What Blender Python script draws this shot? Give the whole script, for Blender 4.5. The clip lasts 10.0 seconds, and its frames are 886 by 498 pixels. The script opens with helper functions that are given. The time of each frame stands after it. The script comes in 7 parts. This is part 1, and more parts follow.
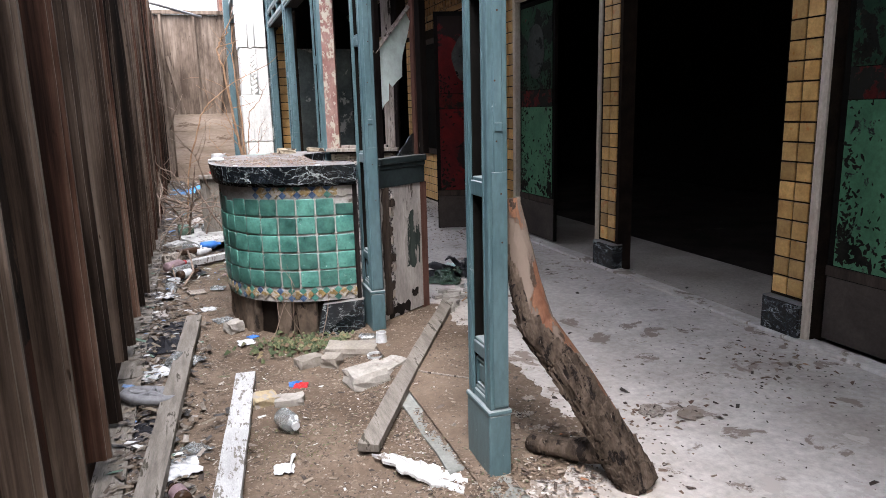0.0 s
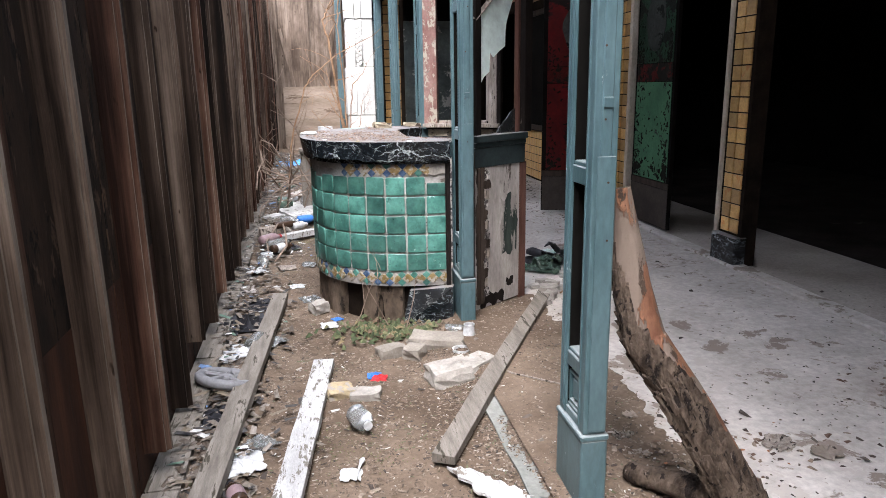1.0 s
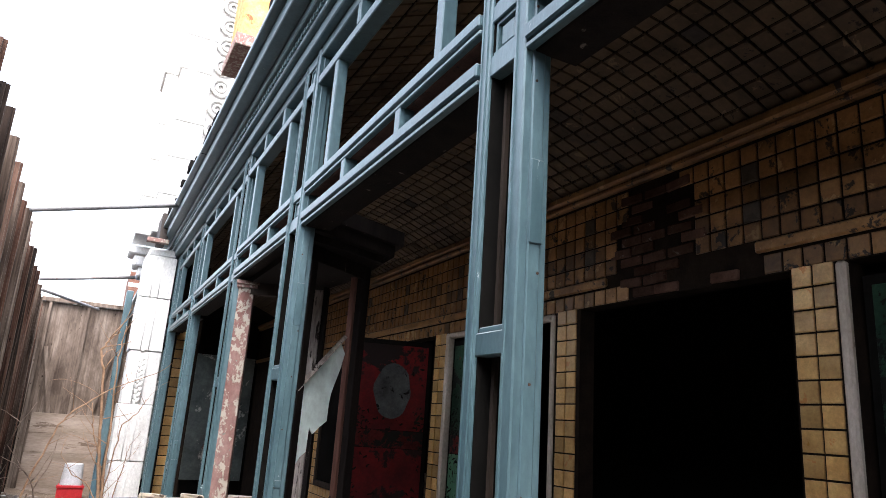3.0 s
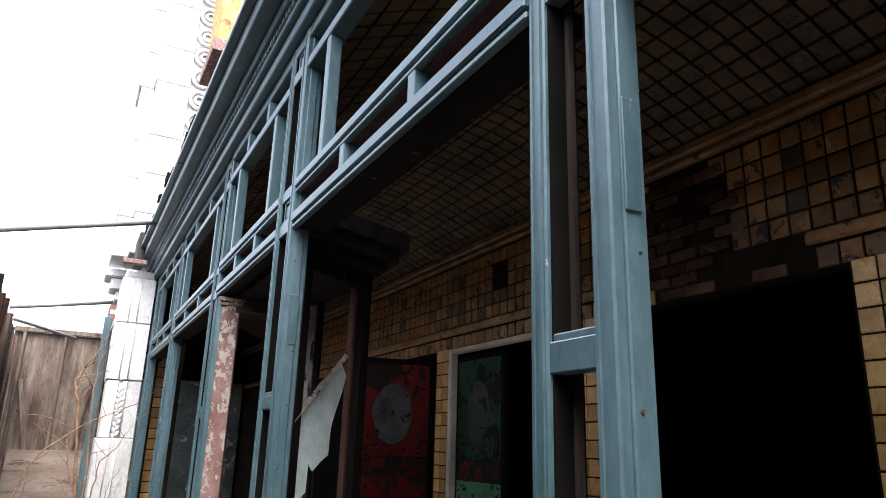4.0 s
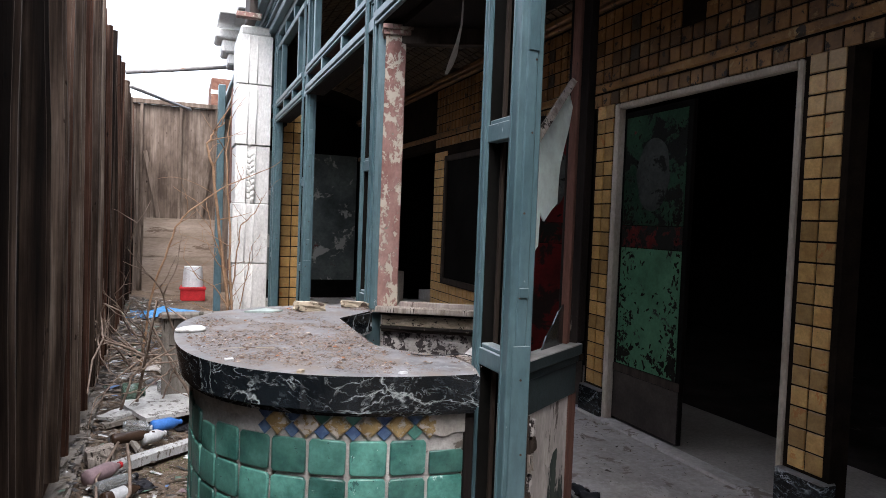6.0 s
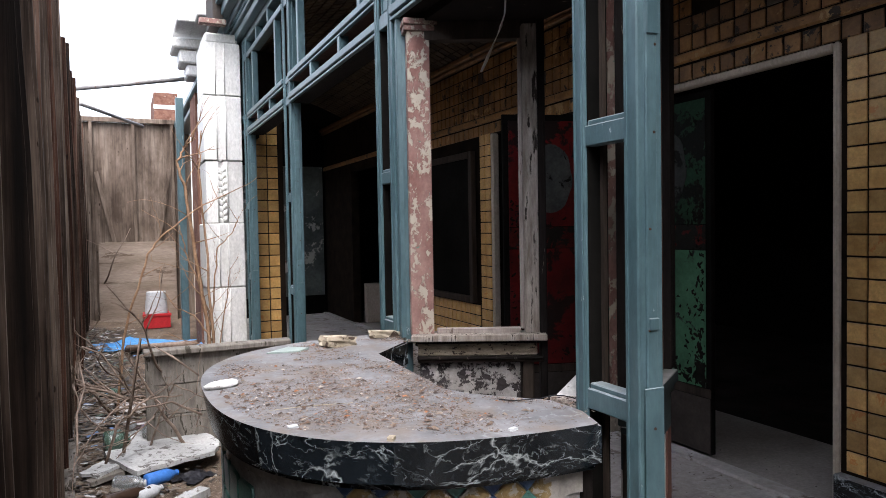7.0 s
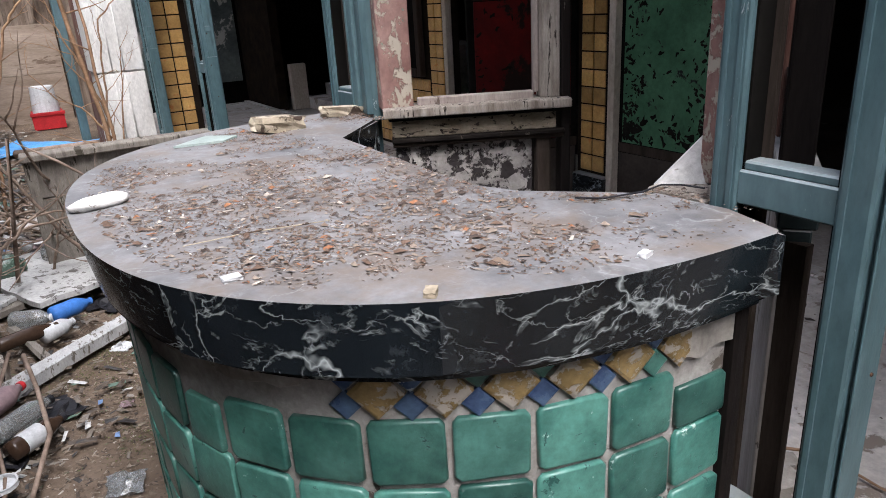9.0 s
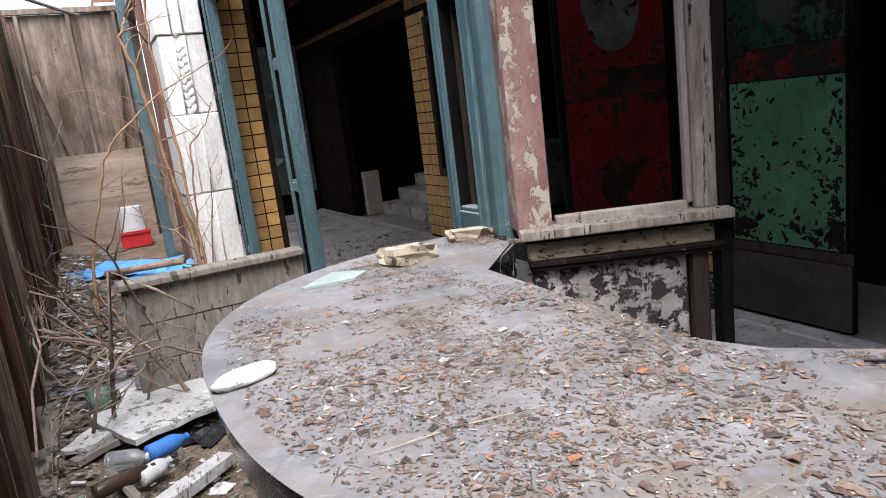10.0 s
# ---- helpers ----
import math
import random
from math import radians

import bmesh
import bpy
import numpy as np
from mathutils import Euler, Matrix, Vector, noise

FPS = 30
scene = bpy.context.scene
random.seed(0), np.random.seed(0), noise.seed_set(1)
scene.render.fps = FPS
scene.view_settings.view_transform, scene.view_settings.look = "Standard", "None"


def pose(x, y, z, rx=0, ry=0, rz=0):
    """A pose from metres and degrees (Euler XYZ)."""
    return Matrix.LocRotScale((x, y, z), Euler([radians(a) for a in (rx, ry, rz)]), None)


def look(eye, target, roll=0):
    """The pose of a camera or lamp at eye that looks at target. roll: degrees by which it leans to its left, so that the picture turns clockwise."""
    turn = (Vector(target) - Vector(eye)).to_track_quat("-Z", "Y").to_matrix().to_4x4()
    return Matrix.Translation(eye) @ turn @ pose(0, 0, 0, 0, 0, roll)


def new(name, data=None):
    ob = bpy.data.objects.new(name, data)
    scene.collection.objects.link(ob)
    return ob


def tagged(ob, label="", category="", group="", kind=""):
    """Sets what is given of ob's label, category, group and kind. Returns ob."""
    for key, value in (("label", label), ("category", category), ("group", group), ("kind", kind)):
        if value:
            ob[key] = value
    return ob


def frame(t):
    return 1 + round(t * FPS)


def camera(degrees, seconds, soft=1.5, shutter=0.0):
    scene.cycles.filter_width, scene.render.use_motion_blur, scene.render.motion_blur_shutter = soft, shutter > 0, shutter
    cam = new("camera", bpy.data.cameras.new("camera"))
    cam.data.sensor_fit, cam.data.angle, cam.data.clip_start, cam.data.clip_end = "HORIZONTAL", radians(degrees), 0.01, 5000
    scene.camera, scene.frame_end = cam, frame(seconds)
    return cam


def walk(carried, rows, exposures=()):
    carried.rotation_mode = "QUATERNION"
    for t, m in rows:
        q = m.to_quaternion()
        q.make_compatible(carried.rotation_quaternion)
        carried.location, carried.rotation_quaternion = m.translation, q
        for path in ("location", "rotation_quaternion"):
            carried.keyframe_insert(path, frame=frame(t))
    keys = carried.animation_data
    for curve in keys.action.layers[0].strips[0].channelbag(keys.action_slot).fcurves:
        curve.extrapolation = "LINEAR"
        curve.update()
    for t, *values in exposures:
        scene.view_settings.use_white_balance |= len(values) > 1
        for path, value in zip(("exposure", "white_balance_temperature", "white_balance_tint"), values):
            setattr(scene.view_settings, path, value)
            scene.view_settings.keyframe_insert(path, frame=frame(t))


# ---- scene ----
cam = camera(65.8, 10.0, soft=0.9)
PATH = [
    (0, (0.781, 0.555, 1.394), (1.413, 2.409, 0.991), -1.5),
    (0.5, (0.869, 0.743, 1.377), (1.328, 2.638, 0.931), -1.5),
    (1, (0.926, 0.871, 1.378), (1.262, 2.787, 0.914), -0.9),
    (1.5, (0.922, 1.068, 1.339), (1.193, 2.985, 0.841), -0.9),
    (2, (0.909, 1.359, 1.366), (1.457, 3.251, 1.019), 0.8),
    (2.3, (0.897, 1.455, 1.47), (1.65, 3.305, 1.368), 1.0),
    (2.5, (0.901, 1.482, 1.522), (1.697, 3.314, 1.614), 2.1),
    (2.7, (0.89, 1.495, 1.565), (1.71, 3.29, 1.88), 3.5),
    (3.8, (0.993, 1.858, 1.649), (1.915, 3.524, 2.262), 3.0),
    (4, (1.000, 1.991, 1.653), (1.896, 3.691, 2.207), 1.7),
    (4.5, (0.952, 2.244, 1.617), (1.835, 4.002, 1.976), 0.4),
    (5, (0.956, 2.519, 1.576), (1.739, 4.352, 1.742), 0.5),
    (5.5, (0.916, 2.727, 1.520), (1.620, 4.599, 1.503), 2.0),
    (5.7, (0.883, 2.772, 1.517), (1.580, 4.644, 1.434), 2.8),
    (6.8, (0.587, 3.309, 1.561), (1.422, 5.125, 1.496), -1.2),
    (7, (0.580, 3.370, 1.570), (1.428, 5.180, 1.504), -1.0),
    (7.5, (0.605, 3.537, 1.535), (1.404, 5.367, 1.414), -0.1),
    (8, (0.724, 3.824, 1.447), (1.464, 5.598, 0.894), -0.6),
    (8.5, (0.783, 3.971, 1.423), (1.551, 5.678, 0.717), -2.1),
    (9, (0.769, 4.204, 1.405), (1.722, 5.825, 0.722), -3.4),
    (9.5, (0.719, 4.391, 1.428), (1.695, 6.021, 0.804), -4.6),
    (10, (0.705, 4.543, 1.463), (1.559, 6.305, 1.056), -7.1),
]
walk(cam, [(t, look(eye, target, roll)) for t, eye, target, roll in PATH],
     [(0, 3.62, 6500, 14), (1, 3.74, 6500, 14), (2, 3.66, 6500, 14), (2.7, 3.58, 6500, 14), (4, 3.3, 6500, 14), (5.5, 3.04, 6500, 14), (7, 3.06, 6500, 14), (7.5, 3.02, 6500, 14), (8.5, 3.1, 6500, 14), (9.5, 3.14, 6500, 14), (10, 3.24, 6500, 14)])

# ---- light ----
world = bpy.data.worlds.new("overcast_sky")
scene.world = world
world.use_nodes = True
wn, wl = world.node_tree.nodes, world.node_tree.links
wn.clear()
sky = wn.new("ShaderNodeTexSky")
sky.sky_type, sky.sun_disc, sky.sun_elevation, sky.sun_rotation = "NISHITA", False, radians(52), radians(200)
pale = wn.new("ShaderNodeHueSaturation")
pale.inputs["Saturation"].default_value = 0.42
backg = wn.new("ShaderNodeBackground")
backg.inputs["Strength"].default_value = 0.15
wout = wn.new("ShaderNodeOutputWorld")
wtc = wn.new("ShaderNodeTexCoord")
wsep = wn.new("ShaderNodeSeparateXYZ")
wmap = wn.new("ShaderNodeMapRange")
wmap.inputs["From Min"].default_value, wmap.inputs["From Max"].default_value = 0.0, 0.9
wmap.inputs["To Min"].default_value, wmap.inputs["To Max"].default_value = 0.30, 1.0
wmul = wn.new("ShaderNodeMix")
wmul.data_type, wmul.blend_type = "RGBA", "MULTIPLY"
wmul.inputs[0].default_value = 1.0
wl.new(sky.outputs[0], pale.inputs["Color"])
wl.new(wtc.outputs["Generated"], wsep.inputs[0])
wl.new(wsep.outputs[2], wmap.inputs["Value"])
wl.new(pale.outputs[0], wmul.inputs[6])
wl.new(wmap.outputs[0], wmul.inputs[7])
wl.new(wmul.outputs[2], backg.inputs["Color"])
wl.new(backg.outputs[0], wout.inputs["Surface"])
sun_data = bpy.data.lights.new("sun", "SUN")
sun_data.energy, sun_data.angle, sun_data.color = 0.8, radians(40), (1.0, 0.99, 0.98)
sun_ob = new("sun", sun_data)
sun_ob.matrix_world = look((0, 0, 20), (0.6, 3.0, 14))


# ---- material builders ----
def nodes_of(name):
    m = bpy.data.materials.new(name)
    m.use_nodes = True
    nt = m.node_tree
    return m, nt, nt.nodes["Principled BSDF"]


def ramp_node(nt, stops):
    r = nt.nodes.new("ShaderNodeValToRGB")
    while len(r.color_ramp.elements) < len(stops):
        r.color_ramp.elements.new(0.5)
    for e, (p, c) in zip(r.color_ramp.elements, stops):
        e.position, e.color = p, (*c, 1)
    return r


def noise_node(nt, vec, scale, detail=5, rough=0.6, distort=0.0):
    n = nt.nodes.new("ShaderNodeTexNoise")
    n.inputs["Scale"].default_value, n.inputs["Detail"].default_value = scale, detail
    n.inputs["Roughness"].default_value, n.inputs["Distortion"].default_value = rough, distort
    nt.links.new(vec, n.inputs["Vector"])
    return n


def mix_node(nt, fac, a, b, blend="MIX"):
    n = nt.nodes.new("ShaderNodeMix")
    n.data_type, n.blend_type = "RGBA", blend
    for sock, v in ((n.inputs[0], fac), (n.inputs[6], a), (n.inputs[7], b)):
        if isinstance(v, (int, float)):
            sock.default_value = v
        elif isinstance(v, tuple):
            sock.default_value = (*v, 1)
        else:
            nt.links.new(v, sock)
    return n.outputs[2]


def surface(name, c1, c2, scale=4.0, stretch=(1, 1, 1), fine=60.0, wear=None, wear_at=0.6, wear_scale=6.0, wear2=None, wear2_at=0.66,
            rough=(0.6, 0.85), bump=0.3, bump_dist=0.004, vary=0.0, metal=0.0, spec=0.2, dust=None, dust_amt=0.0):
    """Two-scale coloured surface with chips of other layers; vary changes each object's tone."""
    m, nt, b = nodes_of(name)
    tc = nt.nodes.new("ShaderNodeTexCoord")
    mp = nt.nodes.new("ShaderNodeMapping")
    mp.inputs["Scale"].default_value = stretch
    info = nt.nodes.new("ShaderNodeObjectInfo")
    shift = nt.nodes.new("ShaderNodeVectorMath")
    shift.operation = "SCALE"
    comb = nt.nodes.new("ShaderNodeCombineXYZ")
    for i in range(3):
        nt.links.new(info.outputs["Random"], comb.inputs[i])
    nt.links.new(comb.outputs[0], shift.inputs[0])
    shift.inputs["Scale"].default_value = 7.0
    nt.links.new(tc.outputs["Object"], mp.inputs["Vector"])
    nt.links.new(shift.outputs[0], mp.inputs["Location"])
    v = mp.outputs[0]
    big = noise_node(nt, v, scale, 6, 0.62)
    small = noise_node(nt, v, fine, 5, 0.7)
    r = ramp_node(nt, [(0.32, c1), (0.68, c2)])
    nt.links.new(big.outputs["Fac"], r.inputs["Fac"])
    sm = ramp_node(nt, [(0.25, (0.62, 0.62, 0.62)), (0.75, (1.25, 1.25, 1.25))])
    nt.links.new(small.outputs["Fac"], sm.inputs["Fac"])
    col = mix_node(nt, 0.75, r.outputs[0], sm.outputs[0], "MULTIPLY")
    height = small.outputs["Fac"]
    for w, at, k in ((wear, wear_at, 1.0), (wear2, wear2_at, 1.7)):
        if w is None:
            continue
        wn_ = noise_node(nt, v, wear_scale * k, 8, 0.68, 0.4)
        wr = ramp_node(nt, [(at, (0, 0, 0)), (at + 0.03, (1, 1, 1))])
        nt.links.new(wn_.outputs["Fac"], wr.inputs["Fac"])
        col = mix_node(nt, wr.outputs[0], col, w)
        mth = nt.nodes.new("ShaderNodeMath")
        mth.operation = "MULTIPLY_ADD"
        nt.links.new(wr.outputs[0], mth.inputs[0])
        mth.inputs[1].default_value = -0.8
        nt.links.new(height, mth.inputs[2])
        height = mth.outputs[0]
    if dust is not None:
        geo = nt.nodes.new("ShaderNodeNewGeometry")
        sep = nt.nodes.new("ShaderNodeSeparateXYZ")
        nt.links.new(geo.outputs["Normal"], sep.inputs[0])
        dn = noise_node(nt, tc.outputs["Object"], 9.0, 6, 0.7)
        mm = nt.nodes.new("ShaderNodeMath")
        mm.operation, mm.use_clamp = "MULTIPLY", True
        nt.links.new(sep.outputs[2], mm.inputs[0])
        nt.links.new(dn.outputs["Fac"], mm.inputs[1])
        m2 = nt.nodes.new("ShaderNodeMath")
        m2.operation, m2.use_clamp = "MULTIPLY", True
        nt.links.new(mm.outputs[0], m2.inputs[0])
        m2.inputs[1].default_value = dust_amt
        col = mix_node(nt, m2.outputs[0], col, dust)
    if vary:
        vr = ramp_node(nt, [(0.0, (1 - vary,) * 3), (1.0, (1 + vary,) * 3)])
        nt.links.new(info.outputs["Random"], vr.inputs["Fac"])
        col = mix_node(nt, 1.0, col, vr.outputs[0], "MULTIPLY")
    nt.links.new(col, b.inputs["Base Color"])
    rr = nt.nodes.new("ShaderNodeMapRange")
    rr.inputs["To Min"].default_value, rr.inputs["To Max"].default_value = rough
    nt.links.new(big.outputs["Fac"], rr.inputs["Value"])
    nt.links.new(rr.outputs[0], b.inputs["Roughness"])
    b.inputs["Metallic"].default_value = metal
    b.inputs["Specular IOR Level"].default_value = spec
    bp = nt.nodes.new("ShaderNodeBump")
    bp.inputs["Strength"].default_value, bp.inputs["Distance"].default_value = bump, bump_dist
    nt.links.new(height, bp.inputs["Height"])
    nt.links.new(bp.outputs[0], b.inputs["Normal"])
    return m


TEAL = surface("teal_paint", (0.040, 0.080, 0.090), (0.090, 0.150, 0.164), 4.0, (1, 1, 0.35), 45, wear=(0.40, 0.44, 0.45), wear_at=0.675, wear_scale=30,
               wear2=(0.17, 0.10, 0.06), wear2_at=0.75, rough=(0.26, 0.5), bump=0.35, bump_dist=0.003, spec=0.5, dust=(0.34, 0.36, 0.36), dust_amt=1.2)


def timber(name, dark, mid, pale, vary=0.4, rough=(0.75, 0.95)):
    """Weathered softwood: long upright grain, dark runs, checks and a few knots."""
    m, nt, b = nodes_of(name)
    tc = nt.nodes.new("ShaderNodeTexCoord")
    info = nt.nodes.new("ShaderNodeObjectInfo")
    comb = nt.nodes.new("ShaderNodeCombineXYZ")
    for k in range(3):
        nt.links.new(info.outputs["Random"], comb.inputs[k])

    def coords(stretch):
        mp = nt.nodes.new("ShaderNodeMapping")
        mp.inputs["Scale"].default_value = stretch
        sc = nt.nodes.new("ShaderNodeVectorMath")
        sc.operation = "SCALE"
        sc.inputs["Scale"].default_value = 31.0
        nt.links.new(comb.outputs[0], sc.inputs[0])
        nt.links.new(sc.outputs[0], mp.inputs["Location"])
        nt.links.new(tc.outputs["Object"], mp.inputs["Vector"])
        return mp.outputs[0]
    runs = noise_node(nt, coords((15, 15, 0.40)), 1.0, 5, 0.6)
    grain = noise_node(nt, coords((170, 170, 3.0)), 1.0, 4, 0.65)
    blot = noise_node(nt, coords((3.5, 3.5, 1.4)), 1.0, 6, 0.65)
    knots = noise_node(nt, coords((30, 30, 11)), 1.0, 2, 0.5)
    r = ramp_node(nt, [(0.36, dark), (0.50, mid), (0.66, pale)])
    nt.links.new(runs.outputs["Fac"], r.inputs["Fac"])
    g = ramp_node(nt, [(0.30, (0.62,) * 3), (0.5, (1.0,) * 3), (0.72, (1.25,) * 3)])
    nt.links.new(grain.outputs["Fac"], g.inputs["Fac"])
    col = mix_node(nt, 0.85, r.outputs[0], g.outputs[0], "MULTIPLY")
    bl = ramp_node(nt, [(0.36, (0.42, 0.38, 0.35)), (0.6, (1.15, 1.13, 1.1))])
    nt.links.new(blot.outputs["Fac"], bl.inputs["Fac"])
    col = mix_node(nt, 0.9, col, bl.outputs[0], "MULTIPLY")
    kn = ramp_node(nt, [(0.72, (1, 1, 1)), (0.76, (0.25, 0.2, 0.17))])
    nt.links.new(knots.outputs["Fac"], kn.inputs["Fac"])
    col = mix_node(nt, 1.0, col, kn.outputs[0], "MULTIPLY")
    vr = ramp_node(nt, [(0.0, (1 - vary, 1 - vary * 1.1, 1 - vary * 1.15)), (1.0, (1 + vary,) * 3)])
    nt.links.new(info.outputs["Random"], vr.inputs["Fac"])
    col = mix_node(nt, 1.0, col, vr.outputs[0], "MULTIPLY")
    nt.links.new(col, b.inputs["Base Color"])
    rr = nt.nodes.new("ShaderNodeMapRange")
    rr.inputs["To Min"].default_value, rr.inputs["To Max"].default_value = rough
    nt.links.new(grain.outputs["Fac"], rr.inputs["Value"])
    nt.links.new(rr.outputs[0], b.inputs["Roughness"])
    b.inputs["Specular IOR Level"].default_value = 0.12
    bp = nt.nodes.new("ShaderNodeBump")
    bp.inputs["Strength"].default_value, bp.inputs["Distance"].default_value = 0.9, 0.004
    nt.links.new(grain.outputs["Fac"], bp.inputs["Height"])
    nt.links.new(bp.outputs[0], b.inputs["Normal"])
    return m


STUD = timber("weathered_stud", (0.016, 0.010, 0.007), (0.088, 0.065, 0.050), (0.225, 0.185, 0.152), 0.5)
STUDRED = timber("red_brown_stud", (0.014, 0.006, 0.004), (0.066, 0.033, 0.022), (0.135, 0.088, 0.066), 0.4)
STUDDARK = timber("dark_brown_stud", (0.008, 0.005, 0.0035), (0.034, 0.023, 0.017), (0.105, 0.080, 0.063), 0.45)
# stud edges: weathering plus the light they catch, painted paler
STUDFACE = timber("weathered_lit_stud_edge", (0.085, 0.070, 0.058), (0.160, 0.136, 0.115), (0.27, 0.24, 0.21), 0.35)
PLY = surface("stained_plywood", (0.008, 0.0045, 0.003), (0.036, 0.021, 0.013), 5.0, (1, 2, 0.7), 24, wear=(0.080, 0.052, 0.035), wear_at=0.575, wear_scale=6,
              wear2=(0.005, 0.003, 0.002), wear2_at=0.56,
              rough=(0.8, 0.98), bump=0.4, vary=0.25, spec=0.2)
PLYPALE = timber("grey_plywood", (0.115, 0.088, 0.070), (0.165, 0.130, 0.104), (0.215, 0.175, 0.143), 0.12)
PLYLOW = surface("bleached_plywood", (0.20, 0.150, 0.112), (0.34, 0.275, 0.222), 1.4, (0.7, 1, 4.0), 16, wear=(0.14, 0.10, 0.072), wear_at=0.60, wear_scale=2.2,
                 rough=(0.75, 0.95), bump=0.3)
DUSTDIRT = surface("dusty_trodden_dirt", (0.15, 0.118, 0.093), (0.31, 0.265, 0.225), 2.6, (1, 1, 1), 45, wear=(0.38, 0.34, 0.30), wear_at=0.62, wear_scale=7,
                   wear2=(0.13, 0.10, 0.08), wear2_at=0.62, rough=(0.9, 1.0), bump=0.6, bump_dist=0.006)
DIRT = surface("littered_dirt", (0.088, 0.062, 0.043), (0.200, 0.150, 0.111), 2.2, (1, 1, 1), 45, wear=(0.30, 0.25, 0.205), wear_at=0.60, wear_scale=34,
               wear2=(0.06, 0.055, 0.028), wear2_at=0.64, rough=(0.9, 1.0), bump=0.8, bump_dist=0.01)
CONCRETE = surface("dusty_concrete", (0.335, 0.298, 0.266), (0.60, 0.565, 0.53), 1.3, (1, 1, 1), 26, wear=(0.235, 0.196, 0.165), wear_at=0.575, wear_scale=4.5,
                   wear2=(0.46, 0.42, 0.385), wear2_at=0.58, rough=(0.7, 0.95), bump=0.5, bump_dist=0.005)
LOBBYFLOOR = surface("dusty_lobby_floor", (0.25, 0.222, 0.195), (0.42, 0.380, 0.338), 1.5, (1, 1, 1), 40, rough=(0.8, 1.0), bump=0.3)
THRESH = surface("grey_green_threshold", (0.15, 0.155, 0.14), (0.27, 0.275, 0.255), 3, (1, 1, 1), 50, wear=(0.25, 0.20, 0.16), wear_at=0.58, wear_scale=5, rough=(0.6, 0.9), bump=0.4)
GROUT = surface("grey_grout", (0.17, 0.15, 0.125), (0.30, 0.27, 0.235), 6, (1, 1, 1), 80, rough=(0.85, 1.0), bump=0.5)
DARKGROUT = surface("dark_grout", (0.008, 0.006, 0.005), (0.024, 0.017, 0.012), 6, (1, 1, 1), 80, rough=(0.85, 1.0), bump=0.4, spec=0.05)
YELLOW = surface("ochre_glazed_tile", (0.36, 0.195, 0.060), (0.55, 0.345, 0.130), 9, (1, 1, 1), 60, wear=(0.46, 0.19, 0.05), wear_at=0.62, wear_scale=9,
                 wear2=(0.20, 0.13, 0.06), wear2_at=0.68, rough=(0.2, 0.45), bump=0.15, bump_dist=0.002, vary=0.35, spec=0.5)
# dirty upper tiles, darkened further so the porch's shade sits in the colour
DIMTILE = surface("dirty_shaded_brown_tile", (0.100, 0.050, 0.019), (0.295, 0.156, 0.057), 3.2, (1, 1, 1), 40, wear=(0.30, 0.19, 0.085), wear_at=0.60, wear_scale=5,
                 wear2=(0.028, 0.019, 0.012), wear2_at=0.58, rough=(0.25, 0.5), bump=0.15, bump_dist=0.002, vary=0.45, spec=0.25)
# vault tiles: dirt and the ceiling's shade, both in the base colour
VAULTTILE = surface("dirty_shaded_vault_tile", (0.046, 0.031, 0.020), (0.132, 0.090, 0.050), 2.2, (1, 1, 1), 30, wear=(0.17, 0.12, 0.07), wear_at=0.62, wear_scale=6,
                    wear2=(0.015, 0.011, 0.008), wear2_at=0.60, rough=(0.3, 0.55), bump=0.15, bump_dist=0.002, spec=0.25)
GREEN = surface("green_glazed_tile", (0.020, 0.088, 0.073), (0.085, 0.238, 0.196), 12, (1, 1, 1), 55, wear=(0.36, 0.46, 0.43), wear_at=0.65, wear_scale=20,
                wear2=(0.014, 0.066, 0.057), wear2_at=0.62, rough=(0.2, 0.45), bump=0.4, bump_dist=0.003, vary=0.42, spec=0.5)
# near-black: gloom of unlit rooms put into the colour; also serves as tar
DARKROOM = surface("gloom_black_and_tar", (0.004, 0.004, 0.0035), (0.011, 0.010, 0.009), 2, (1, 1, 1), 30, rough=(0.9, 1.0), bump=0.2, spec=0.03)

# ---- more materials ----
WHITETERRA = surface("white_terracotta", (0.55, 0.54, 0.51), (0.74, 0.73, 0.70), 3, (1, 1, 0.5), 50, wear=(0.30, 0.27, 0.235), wear_at=0.70, wear_scale=9,
                     rough=(0.4, 0.7), bump=0.3)
GREENDOOR = surface("peeling_green_paint", (0.034, 0.108, 0.058), (0.076, 0.190, 0.108), 3, (1, 1, 1), 40, wear=(0.008, 0.009, 0.008), wear_at=0.60, wear_scale=7,
                    wear2=(0.20, 0.045, 0.035), wear2_at=0.72, rough=(0.4, 0.7), bump=0.5, spec=0.2)
REDDOOR = surface("peeling_red_paint", (0.038, 0.0008, 0.0012), (0.135, 0.0025, 0.003), 2.2, (1, 1, 1), 40, wear=(0.010, 0.004, 0.003), wear_at=0.53, wear_scale=2.2,
                  wear2=(0.03, 0.07, 0.038), wear2_at=0.70, rough=(0.5, 0.75), bump=0.4, spec=0.2)
KICK = surface("brown_kick_plate", (0.028, 0.023, 0.020), (0.068, 0.056, 0.048), 3, (1, 1, 1), 40, rough=(0.5, 0.8), bump=0.2, spec=0.12)
DARKWOOD = surface("black_stained_wood", (0.022, 0.017, 0.014), (0.06, 0.045, 0.036), 3, (4, 4, 0.6), 40, wear=(0.17, 0.135, 0.11), wear_at=0.69, wear_scale=7,
                   rough=(0.6, 0.9), bump=0.4, spec=0.1)
